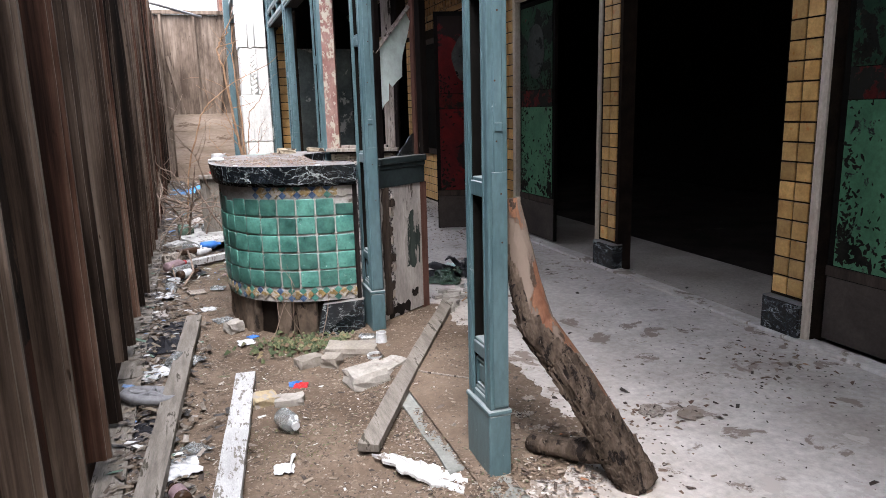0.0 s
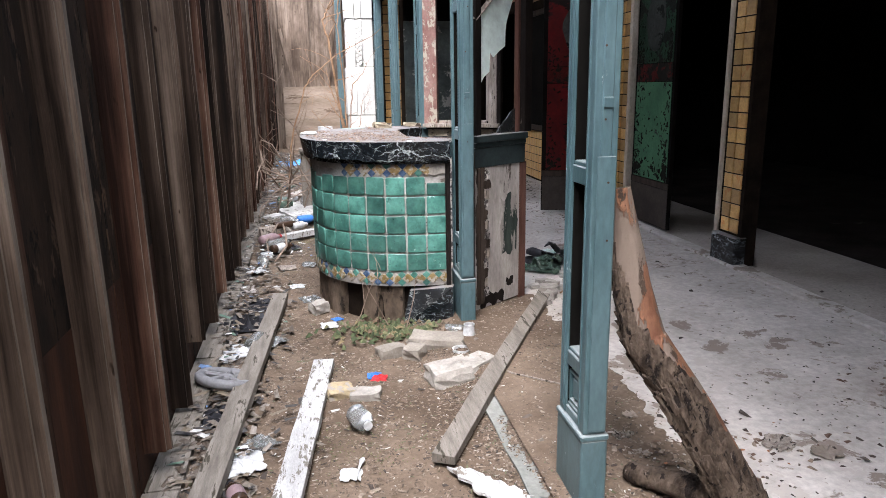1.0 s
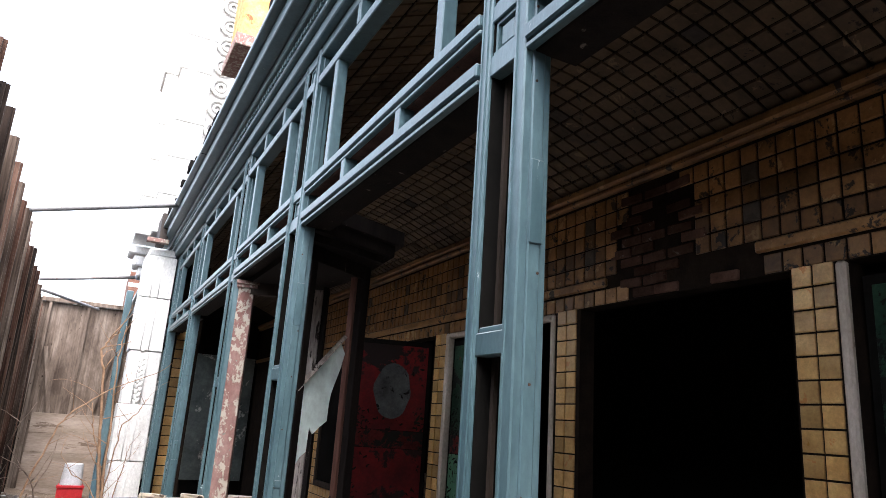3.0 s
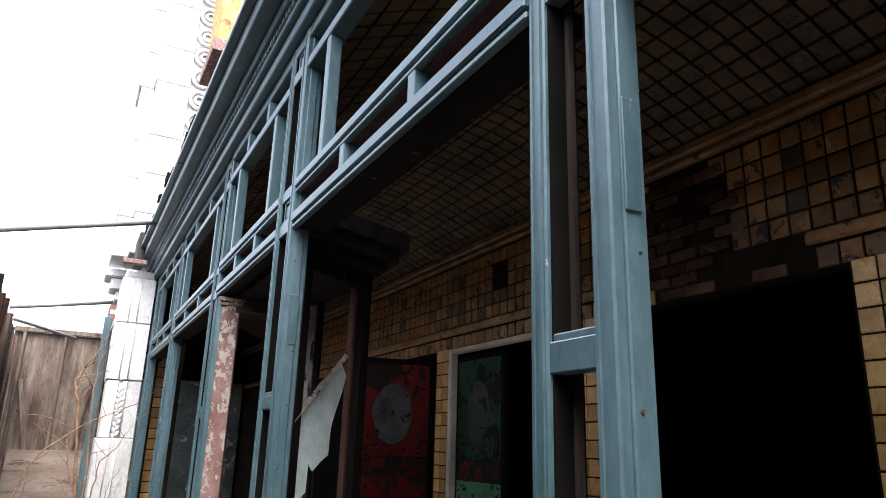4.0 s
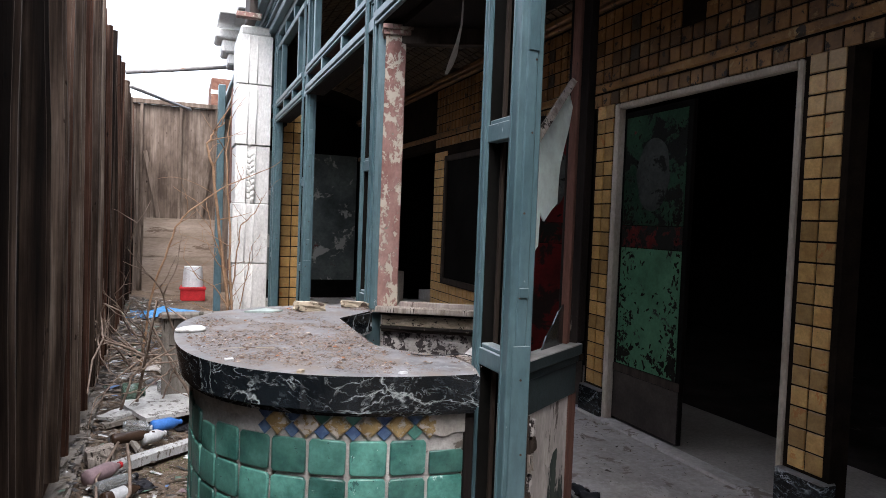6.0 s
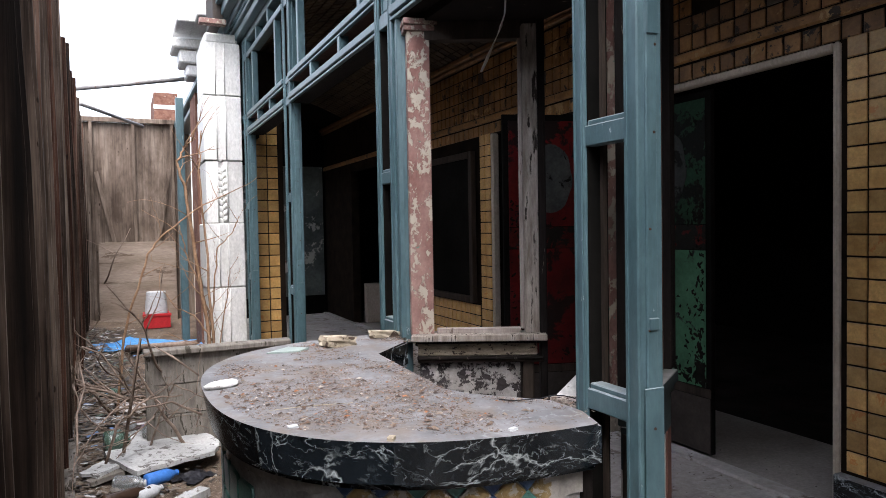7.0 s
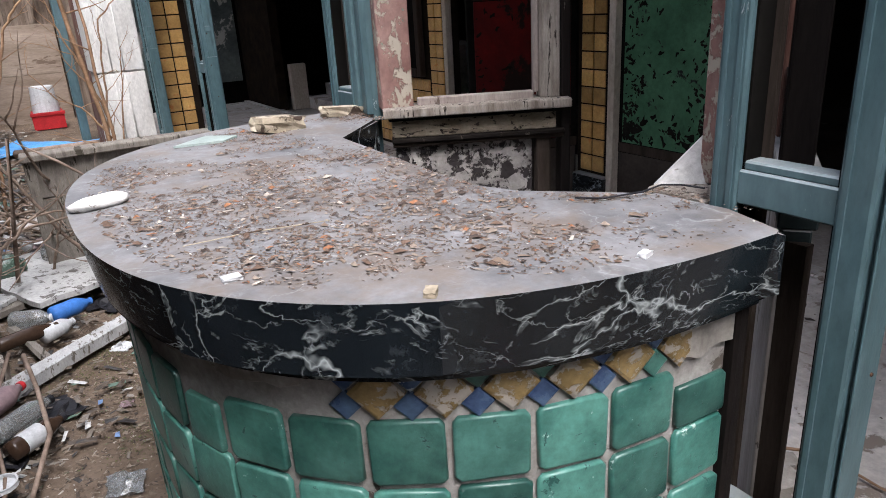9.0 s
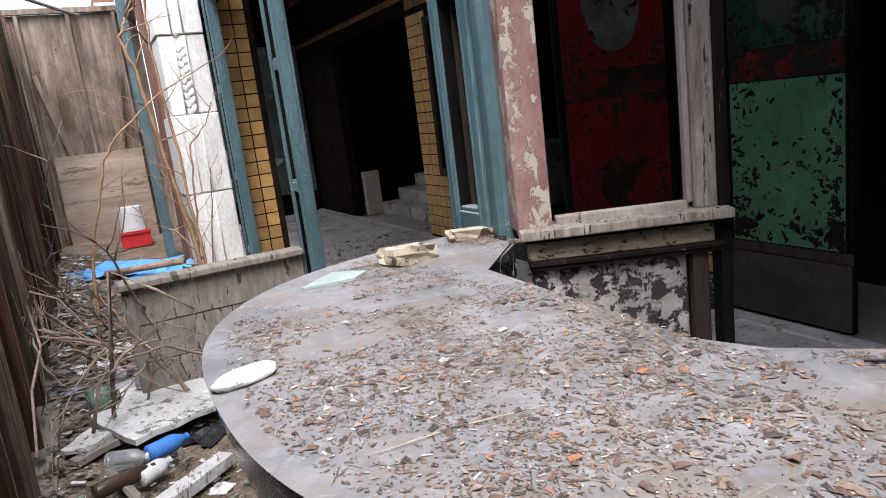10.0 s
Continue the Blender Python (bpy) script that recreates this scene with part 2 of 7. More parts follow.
BLACKWOOD = surface("near_black_wood", (0.006, 0.005, 0.005), (0.02, 0.016, 0.014), 3, (4, 4, 0.6), 40, wear=(0.17, 0.15, 0.13), wear_at=0.65, wear_scale=6,
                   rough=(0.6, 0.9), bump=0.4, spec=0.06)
REDBROWN = surface("dark_red_brown_wood", (0.075, 0.035, 0.026), (0.15, 0.075, 0.058), 4, (4, 4, 0.6), 50, wear=(0.04, 0.03, 0.025), wear_at=0.6, wear_scale=6, rough=(0.6, 0.9), bump=0.4, spec=0.12)
PALEWOOD = surface("bleached_wood", (0.18, 0.148, 0.122), (0.50, 0.445, 0.39), 3, (12, 12, 1.6), 50, wear=(0.035, 0.027, 0.022), wear_at=0.56, wear_scale=3,
                   wear2=(0.50, 0.46, 0.41), wear2_at=0.66, rough=(0.7, 0.95), bump=0.9, bump_dist=0.005)
PINK = surface("flaking_pink_paint", (0.18, 0.085, 0.070), (0.30, 0.19, 0.165), 5, (1, 1, 0.7), 60, wear=(0.38, 0.335, 0.27), wear_at=0.52, wear_scale=24,
               wear2=(0.11, 0.23, 0.18), wear2_at=0.655, rough=(0.6, 0.9), bump=0.8)
PLASTER = surface("scabbed_plaster", (0.28, 0.26, 0.242), (0.56, 0.525, 0.495), 7, (1, 1, 1), 60, wear=(0.045, 0.038, 0.038), wear_at=0.50, wear_scale=24,
                  wear2=(0.10, 0.085, 0.08), wear2_at=0.60,
                  rough=(0.75, 1.0), bump=0.9, bump_dist=0.008)
GREYPANEL = surface("dusty_grey_panel", (0.26, 0.235, 0.216), (0.47, 0.435, 0.405), 4.5, (1.6, 1.6, 0.5), 40, wear=(0.10, 0.085, 0.075), wear_at=0.60, wear_scale=4.2,
                    wear2=(0.07, 0.06, 0.052), wear2_at=0.61,
                    rough=(0.6, 0.95), bump=0.4)
BEIGE = surface("beige_painted_casing", (0.40, 0.335, 0.27), (0.52, 0.45, 0.375), 3, (1, 1, 0.5), 50, wear=(0.2, 0.15, 0.11), wear_at=0.68, wear_scale=8,
                rough=(0.5, 0.8), bump=0.2)
OLDBRICK = surface("old_brick", (0.119, 0.052, 0.035), (0.210, 0.112, 0.081), 5, (1, 1, 1), 50, wear=(0.36, 0.32, 0.28), wear_at=0.62, wear_scale=8,
                   rough=(0.85, 1.0), bump=0.6, vary=0.3)
METAL = surface("rusty_grey_pipe", (0.19, 0.18, 0.175), (0.31, 0.30, 0.29), 4, (1, 1, 1), 40, wear=(0.15, 0.075, 0.04), wear_at=0.62, wear_scale=10,
                rough=(0.5, 0.8), metal=0.4, bump=0.2)


PALESTONE = surface("pale_mortar_block", (0.23, 0.212, 0.19), (0.40, 0.375, 0.34), 8, (1, 1, 1), 60, wear=(0.20, 0.17, 0.14), wear_at=0.62, wear_scale=10, rough=(0.85, 1), bump=0.6)

GREYPLANK = surface("grey_wet_plank", (0.12, 0.105, 0.088), (0.26, 0.235, 0.205), 5, (5, 0.6, 1), 60, wear=(0.055, 0.048, 0.036), wear_at=0.58, wear_scale=5, rough=(0.7, 0.95), bump=0.5)
REDPLY = surface("red_brown_plywood", (0.020, 0.008, 0.005), (0.062, 0.026, 0.014), 2.6, (1, 4, 0.5), 30, wear=(0.018, 0.012, 0.009), wear_at=0.56, wear_scale=3,
                 rough=(0.75, 0.95), bump=0.4, vary=0.3)
YELLOWBRICK = surface("pale_yellow_brick", (0.30, 0.235, 0.14), (0.46, 0.38, 0.25), 8, (1, 1, 1), 60, wear=(0.30, 0.27, 0.24), wear_at=0.52, wear_scale=9, rough=(0.85, 1), bump=0.6)

def marble_mat(name, dark1, dark2, vein, dusty):
    """Black marble with pale veins; dust lies on upward faces."""
    m, nt, b = nodes_of(name)
    tc = nt.nodes.new("ShaderNodeTexCoord")
    v = tc.outputs["Object"]
    warp = noise_node(nt, v, 3.0, 6, 0.6)
    mixv = nt.nodes.new("ShaderNodeMix")
    mixv.data_type = "VECTOR"
    mixv.inputs[0].default_value = 0.10
    nt.links.new(v, mixv.inputs[4])
    nt.links.new(warp.outputs["Color"], mixv.inputs[5])
    base = ramp_node(nt, [(0.3, dark1), (0.7, dark2)])
    bn = noise_node(nt, v, 8, 7, 0.65)
    nt.links.new(bn.outputs["Fac"], base.inputs["Fac"])
    col = base.outputs[0]
    for scale, width, amount, tilt in ((2.6, 0.012, 0.95, 0.8), (4.4, 0.010, 0.90, -0.7), (8.0, 0.012, 0.70, 1.1), (13.0, 0.014, 0.45, -0.9)):
        mp = nt.nodes.new("ShaderNodeMapping")
        mp.inputs["Rotation"].default_value = (tilt, tilt * 0.7, 0.35)
        mp.inputs["Scale"].default_value = (0.85, 0.85, 1.6)
        nt.links.new(mixv.outputs[1], mp.inputs["Vector"])
        ridge = noise_node(nt, mp.outputs[0], scale, 5, 0.55, 0.5)
        off = nt.nodes.new("ShaderNodeMath")
        off.operation = "SUBTRACT"
        off.inputs[1].default_value = 0.5
        nt.links.new(ridge.outputs["Fac"], off.inputs[0])
        ab = nt.nodes.new("ShaderNodeMath")
        ab.operation = "ABSOLUTE"
        nt.links.new(off.outputs[0], ab.inputs[0])
        rv = ramp_node(nt, [(0.0, (amount,) * 3), (width * 0.35, (amount * 0.35,) * 3), (width, (0, 0, 0))])
        nt.links.new(ab.outputs[0], rv.inputs["Fac"])
        gate = noise_node(nt, mp.outputs[0], scale * 1.6, 4, 0.6)
        gr = ramp_node(nt, [(0.45, (0.0, 0.0, 0.0)), (0.58, (1, 1, 1))])
        nt.links.new(gate.outputs["Fac"], gr.inputs["Fac"])
        f = mix_node(nt, 1.0, rv.outputs[0], gr.outputs[0], "MULTIPLY")
        col = mix_node(nt, f, col, vein)
    sn = noise_node(nt, v, 16, 9, 0.75)
    sr = ramp_node(nt, [(0.58, (0, 0, 0)), (0.74, (0.13, 0.13, 0.13))])
    nt.links.new(sn.outputs["Fac"], sr.inputs["Fac"])
    col = mix_node(nt, sr.outputs[0], col, vein)
    geo = nt.nodes.new("ShaderNodeNewGeometry")
    sep = nt.nodes.new("ShaderNodeSeparateXYZ")
    nt.links.new(geo.outputs["Normal"], sep.inputs[0])
    d1 = noise_node(nt, v, 7, 8, 0.7)
    dr = ramp_node(nt, [(0.30, (0.45,) * 3), (0.6, (1, 1, 1))])
    nt.links.new(d1.outputs["Fac"], dr.inputs["Fac"])
    up = nt.nodes.new("ShaderNodeMath")
    up.operation, up.use_clamp = "MULTIPLY", True
    nt.links.new(sep.outputs[2], up.inputs[0])
    nt.links.new(dr.outputs[0], up.inputs[1])
    dc = ramp_node(nt, [(0.35, tuple(c * 0.75 for c in dusty)), (0.65, dusty)])
    d2 = noise_node(nt, v, 40, 5, 0.7)
    nt.links.new(d2.outputs["Fac"], dc.inputs["Fac"])
    bl = noise_node(nt, v, 5.5, 8, 0.72)
    br_ = ramp_node(nt, [(0.47, (0, 0, 0)), (0.62, (0.85, 0.85, 0.85))])
    nt.links.new(bl.outputs["Fac"], br_.inputs["Fac"])
    dusted = mix_node(nt, br_.outputs[0], dc.outputs[0], (0.175, 0.142, 0.118))
    col = mix_node(nt, up.outputs[0], col, dusted)
    nt.links.new(col, b.inputs["Base Color"])
    rr = nt.nodes.new("ShaderNodeMapRange")
    rr.inputs["To Min"].default_value, rr.inputs["To Max"].default_value = 0.18, 0.9
    nt.links.new(up.outputs[0], rr.inputs["Value"])
    nt.links.new(rr.outputs[0], b.inputs["Roughness"])
    bp = nt.nodes.new("ShaderNodeBump")
    bp.inputs["Strength"].default_value, bp.inputs["Distance"].default_value = 0.2, 0.003
    nt.links.new(d2.outputs["Fac"], bp.inputs["Height"])
    nt.links.new(bp.outputs[0], b.inputs["Normal"])
    return m


MARBLE = marble_mat("black_veined_marble", (0.0035, 0.005, 0.0065), (0.012, 0.016, 0.020), (0.42, 0.46, 0.46), (0.225, 0.222, 0.226))


# ---- mesh builders ----
def finish(name, bm, material, smooth=False):
    me = bpy.data.meshes.new(name)
    bmesh.ops.recalc_face_normals(bm, faces=bm.faces)
    bm.to_mesh(me)
    bm.free()
    me.materials.append(material)
    if smooth:
        for p in me.polygons:
            p.use_smooth = True
    return me


def base_at(name, x, y, z, label, category, group="", kind=""):
    ob = new(name)
    ob.empty_display_size = 0.05
    ob.location = (x, y, z)
    return tagged(ob, label, category, group, kind)


def hang(ob, parent):
    ob.parent = parent
    if parent.type == "EMPTY":
        ob.matrix_parent_inverse = Matrix.Translation(-Vector(parent.location))
    return ob


def part(name, bm, material, parent, label="", smooth=False):
    ob = hang(new(name, finish(name, bm, material, smooth)), parent)
    if label:
        ob["label"] = label
    return ob


def solid(name, bm, material, label, category, kind="", smooth=False, group=""):
    return tagged(new(name, finish(name, bm, material, smooth)), label, category, group, kind)


def box(bm, x0, x1, y0, y1, z0, z1, bev=0.0, m=None):
    vs = [bm.verts.new((x, y, z)) for x in (x0, x1) for y in (y0, y1) for z in (z0, z1)]
    fs = [bm.faces.new([vs[i] for i in q]) for q in ((0, 1, 3, 2), (4, 6, 7, 5), (0, 4, 5, 1), (2, 3, 7, 6), (0, 2, 6, 4), (1, 5, 7, 3))]
    if bev:
        es = list({e for f in fs for e in f.edges})
        out = bmesh.ops.bevel(bm, geom=es, offset=bev, segments=1, affect="EDGES")
        vs = list({v for f in out["faces"] for v in f.verts} | {v for v in vs if v.is_valid})
    if m is not None:
        bmesh.ops.transform(bm, matrix=m, verts=[v for v in vs if v.is_valid])
    return bm


def boxes(*rows, bev=0.0):
    bm = bmesh.new()
    for r in rows:
        box(bm, *r, bev=bev)
    return bm


def prism(bm, pts, z0, z1):
    """An upright solid over the plan polygon pts."""
    lo = [bm.verts.new((x, y, z0)) for x, y in pts]
    hi = [bm.verts.new((x, y, z1)) for x, y in pts]
    n = len(pts)
    bm.faces.new(lo[::-1])
    bm.faces.new(hi)
    for i in range(n):
        bm.faces.new((lo[i], lo[(i + 1) % n], hi[(i + 1) % n], hi[i]))
    return bm


def tube(bm, pts, radii, sides=8, jitter=0.0, rnd=None, cap=True):
    """A round tapered limb through points."""
    pts = [Vector(p) for p in pts]
    rings = []
    for i, p in enumerate(pts):
        d = (pts[min(i + 1, len(pts) - 1)] - pts[max(i - 1, 0)]).normalized()
        a = d.orthogonal().normalized() if not rings else (ref - d * ref.dot(d)).normalized()
        ref = a
        c = d.cross(a)
        ring = []
        for k in range(sides):
            t = 2 * math.pi * k / sides
            r = radii[i] * (1 + (rnd.uniform(-jitter, jitter) if rnd else 0))
            ring.append(bm.verts.new(p + (a * math.cos(t) + c * math.sin(t)) * r))
        rings.append(ring)
    for r0, r1 in zip(rings, rings[1:]):
        for k in range(sides):
            bm.faces.new((r0[k], r0[(k + 1) % sides], r1[(k + 1) % sides], r1[k]))
    if cap:
        bm.faces.new(rings[0][::-1])
        bm.faces.new(rings[-1])
    return bm


def lathe(bm, profile, sides=14, m=None):
    """A turned solid: profile of (radius, height), closed at both ends."""
    rings, made = [], []
    for r, z in profile:
        ring = [bm.verts.new((max(r, 0.0005) * math.cos(2 * math.pi * k / sides), max(r, 0.0005) * math.sin(2 * math.pi * k / sides), z)) for k in range(sides)]
        rings.append(ring)
        made += ring
    for r0, r1 in zip(rings, rings[1:]):
        for k in range(sides):
            bm.faces.new((r0[k], r0[(k + 1) % sides], r1[(k + 1) % sides], r1[k]))
    bm.faces.new(rings[0][::-1])
    bm.faces.new(rings[-1])
    if m is not None:
        bmesh.ops.transform(bm, matrix=m, verts=made)
    return bm


rng = random.Random(7)
XO, XI, XB = 1.715, 1.80, 4.0       # facade: outer and inner face; back wall's face
TILE = 0.1143


def between(bm, p, q, thick, z0, z1, bev=0.0):
    """An upright board of some thickness standing on the plan line p to q."""
    p, q = Vector((*p, 0)), Vector((*q, 0))
    d = q - p
    a = math.atan2(d.y, d.x)
    return box(bm, 0, d.length, -thick / 2, thick / 2, z0, z1, bev, Matrix.Translation(p) @ Matrix.Rotation(a, 4, "Z"))


def fence_x(y):
    return 0.42 - 0.021 * y


def ground_z(x, y):
    side = max(0.0, 0.75 - x) * 0.10
    return -0.035 + side + 0.02 * noise.noise((x * 2.2, y * 2.2, 0)) + 0.012 * noise.noise((x * 7, y * 7, 3)) + max(0, y - 8.5) * 0.012 + min(0.04, max(0.0, x - 1.40) * 0.15)


# ---- ground and floors ----
bm = bmesh.new()
box(bm, -400, 400, -400, 400, -0.6, -0.25)
solid("ground", bm, DIRT, "bare brown earth reaching the horizon", "ground", "structure")

bm = bmesh.new()
nx, ny = 44, 330
x0, x1, y0, y1 = -0.4, 1.74, -3.0, 17.0
grid = [[bm.verts.new((x0 + (x1 - x0) * i / nx, y0 + (y1 - y0) * j / ny, 0)) for j in range(ny + 1)] for i in range(nx + 1)]
for i in range(nx):
    for j in range(ny):
        bm.faces.new((grid[i][j], grid[i + 1][j], grid[i + 1][j + 1], grid[i][j + 1]))
for v in bm.verts:
    v.co.z = ground_z(v.co.x, v.co.y) + rng.uniform(-0.004, 0.004)
solid("alley_ground", bm, DIRT, "uneven dirt alley littered with chips and rubbish", "ground", "structure", smooth=True)

bm = boxes((1.78, 4.05, -3, 16, -0.3, 0.0))
solid("floor_porch", bm, CONCRETE, "dusty grey concrete porch floor", "floor", "structure")
bm = bmesh.new()
nx, ny = 40, 110
grid = [[bm.verts.new((1.64 + 1.0 * i / nx, 2.6 + 2.75 * j / ny, 0)) for j in range(ny + 1)] for i in range(nx + 1)]
for i in range(nx):
    for j in range(ny):
        bm.faces.new((grid[i][j], grid[i + 1][j], grid[i + 1][j + 1], grid[i][j + 1]))
for v in bm.verts:
    x, y = v.co.x, v.co.y
    edge = 0.58 - (x - 1.66) + 0.14 * noise.noise((y * 2.3, 1, 0)) + 0.05 * noise.noise((y * 9, x * 9, 0))
    ends = min(y - 2.62 - 0.35 * (x - 1.64), 5.3 - y) + 0.1 * noise.noise((x * 6, y * 6, 4))
    v.co.z = min(0.016, 0.05 * min(edge, ends)) + 0.004 * noise.noise((x * 14, y * 14, 2)) + 0.001
solid("dirt_drift", bm, DIRT, "thin drift of brown dirt over the porch edge", "dirt", "structure", smooth=True)
bm = boxes((4.05, 5.05, -3, 16, -0.3, -0.012))
solid("floor_lobby", bm, LOBBYFLOOR, "dusty lobby floor inside doorways", "floor", "structure")
# deeper lobby floor as an added dark slab, its shade painted into the colour
SHADEFLOOR = surface("shaded_lobby_floor", (0.016, 0.013, 0.011), (0.045, 0.038, 0.033), 2, (1, 1, 1), 40, wear=(0.10, 0.09, 0.08), wear_at=0.64, wear_scale=3, rough=(0.9, 1.0), bump=0.5, spec=0.04)
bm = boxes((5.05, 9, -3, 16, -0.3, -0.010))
solid("floor_carpet", bm, SHADEFLOOR, "deeper lobby floor with its shade painted in", "floor", "structure")
bm = boxes((1.66, 1.785, -3, 4.72, -0.25, 0.006), bev=0.004)
solid("threshold_slab", bm, THRESH, "worn grey-green stone threshold along the facade", "threshold", "structure")
bm = boxes((1.66, 1.785, 6.45, 16, -0.25, 0.006), bev=0.004)
solid("threshold_slab", bm, THRESH, "worn grey-green stone threshold along the facade", "threshold", "structure")
bm = boxes((3.93, 4.06, -3, 16, -0.2, 0.018), bev=0.006)
solid("door_sill", bm, CONCRETE, "pale stone door sill in front of dark doorways", "threshold", "structure")

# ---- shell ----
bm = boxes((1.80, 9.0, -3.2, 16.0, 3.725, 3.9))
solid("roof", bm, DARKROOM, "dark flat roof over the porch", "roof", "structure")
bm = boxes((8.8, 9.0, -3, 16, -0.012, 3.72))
solid("wall_lobby_back", bm, DARKROOM, "lobby back wall painted near black for its gloom", "wall", "structure")
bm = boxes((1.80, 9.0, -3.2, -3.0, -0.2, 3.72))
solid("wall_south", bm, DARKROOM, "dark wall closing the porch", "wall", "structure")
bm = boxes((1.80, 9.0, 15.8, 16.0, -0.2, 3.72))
solid("wall_north", bm, DARKROOM, "end wall of the lobby painted near black for its gloom", "wall", "structure")
bm = boxes((-0.6, 1.8, -3.2, -3.0, -0.3, 3.2))
solid("wall_alley_end", bm, PLY, "brown plywood hoarding behind the walk", "wall", "structure")

# unseen wall, added to keep low sky light off the upper porch
bm = boxes((-4.2, -3.9, -30, 60, -0.3, 4.4))
solid("wall_west", bm, OLDBRICK, "unseen plain wall added beyond the hoarding to block low sky light", "wall", "structure")

# ---- back wall with its door openings ----
DOORS = [(1.55, 3.46), (3.77, 5.45), (5.78, 7.47), (7.78, 9.45), (11.6, 14.2)]
HEAD = 2.50
bm = bmesh.new()
edge = -3.0
for a, b_ in DOORS:
    box(bm, XB + 0.012, 4.14, edge, a, 0.0, 3.72)
    box(bm, XB + 0.012, 4.14, a, b_, HEAD, 3.72)
    edge = b_
box(bm, XB + 0.012, 4.14, edge, 15.8, 0.0, 3.72)
wall_back = solid("wall_east", bm, DARKGROUT, "tiled wall with dark joints and broad doorways", "wall", "structure")

# ---- fence ----
bm = bmesh.new()
fence = base_at("hoarding_fence", 0.2, 6, 0, "tall weathered plywood hoarding with grey timber studs", "fence")
y = -3.0
while y < 16.0:
    y2 = min(y + 1.22, 16.0)
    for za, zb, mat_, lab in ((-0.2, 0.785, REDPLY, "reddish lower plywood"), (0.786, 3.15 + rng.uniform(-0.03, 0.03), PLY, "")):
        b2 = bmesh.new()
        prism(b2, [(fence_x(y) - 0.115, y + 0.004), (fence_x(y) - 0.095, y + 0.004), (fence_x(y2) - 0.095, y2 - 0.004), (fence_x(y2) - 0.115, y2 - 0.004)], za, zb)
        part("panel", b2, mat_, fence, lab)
    b2 = bmesh.new()
    prism(b2, [(fence_x(y) - 0.09, y + 0.01), (fence_x(y) + 0.03, y + 0.01), (fence_x(y2) + 0.03, y2 - 0.01), (fence_x(y2) - 0.09, y2 - 0.01)], -0.12, 0.035 + rng.uniform(0, 0.02))
    part("sill_plate", b2, GREYPLANK, fence, "mossy rotten bottom plate")
    y = y2
for i_ in range(-10, 29):
    y = 2.215 + 0.487 * i_ + rng.uniform(-0.03, 0.03)
    if y > 15.85:
        break
    b2 = bmesh.new()
    x = fence_x(y)
    lean = rng.uniform(-0.025, 0.01)
    d = rng.uniform(0.078, 0.095)
    t = rng.uniform(0.040, 0.055)
    foot = rng.uniform(0.05, 0.2)
    top = 3.2 + rng.uniform(-0.02, 0.10)
    n = 9
    for i in range(n):
        za, zb = foot + (top - foot) * i / n, foot + (top - foot) * (i + 1) / n
        box(b2, x - 0.093, x - 0.093 + d, y, y + t, za, zb)
    bmesh.ops.remove_doubles(b2, verts=b2.verts, dist=0.0005)
    bmesh.ops.delete(b2, geom=[f for f in b2.faces if abs(f.normal.z) > 0.9 and foot + 0.01 < f.calc_center_median().z < top - 0.01], context="FACES")
    es = [e for e in b2.edges if abs(e.verts[0].co.z - e.verts[1].co.z) > 0.1 and e.verts[0].co.x > x - 0.05]
    bmesh.ops.bevel(b2, geom=es, offset=rng.uniform(0.012, 0.019), segments=3, affect="EDGES")
    bow, sx = rng.uniform(-0.02, 0.02), rng.uniform(-0.02, 0.02)
    for v in b2.verts:
        f = (v.co.z - foot) / (top - foot)
        v.co.y += lean * v.co.z + bow * math.sin(f * math.pi) + 0.004 * noise.noise((v.co.z * 3, y, 1))
        v.co.x += (sx * math.sin(f * math.pi * 1.4) + 0.006 * noise.noise((v.co.z * 2.5, y * 3, 7))) * (1 if v.co.x > x - 0.05 else 0)
    b2.normal_update()
    bmesh.ops.recalc_face_normals(b2, faces=b2.faces)
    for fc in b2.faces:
        # alley-facing faces take the paler, painted-lit material
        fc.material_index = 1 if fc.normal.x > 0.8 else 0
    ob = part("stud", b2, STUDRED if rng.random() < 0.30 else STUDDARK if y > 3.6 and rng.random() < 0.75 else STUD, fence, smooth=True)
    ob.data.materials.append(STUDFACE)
    ob.data.set_sharp_from_angle(angle=radians(50))
    if rng.random() < 0.16:
        b2 = bmesh.new()
        zt = rng.choice((0.75, 2.1, 3.1, 3.15))
        box(b2, x - 0.092, x - 0.055, y + t + 0.03, y + t + 0.03 + rng.uniform(0.06, 0.1), -0.1, zt, bev=0.004)
        part("batten", b2, STUDRED, fence)

end_fence = base_at("end_hoarding", 0.8, 16, 0, "grey-brown plywood hoarding with studs closing the alley", "fence")
for a, b_ in ((0.0, 0.795), (0.80, 1.42), (1.425, 1.70)):
    part("panel", boxes((a, b_, 16.0, 16.02, -0.2, 3.38)), PLYPALE, end_fence)
for x in (0.14, 0.775, 1.375, 1.46):
    part("stud", boxes((x, x + 0.05, 15.93, 16.0, -0.1, 3.4), bev=0.005), PLYPALE, end_fence)
part("rail", boxes((0.0, 1.70, 15.92, 16.0, 3.38, 3.46), bev=0.006), PLYPALE, end_fence)
part("lower_sheet", boxes((0.22, 1.41, 15.88, 15.915, -0.1, 0.72), bev=0.004), PLYLOW, end_fence, "bleached plywood sheet")
part("lower_sheet", boxes((0.23, 1.41, 15.88, 15.917, 0.724, 1.40), bev=0.004), PLYLOW, end_fence, "bleached plywood sheet")
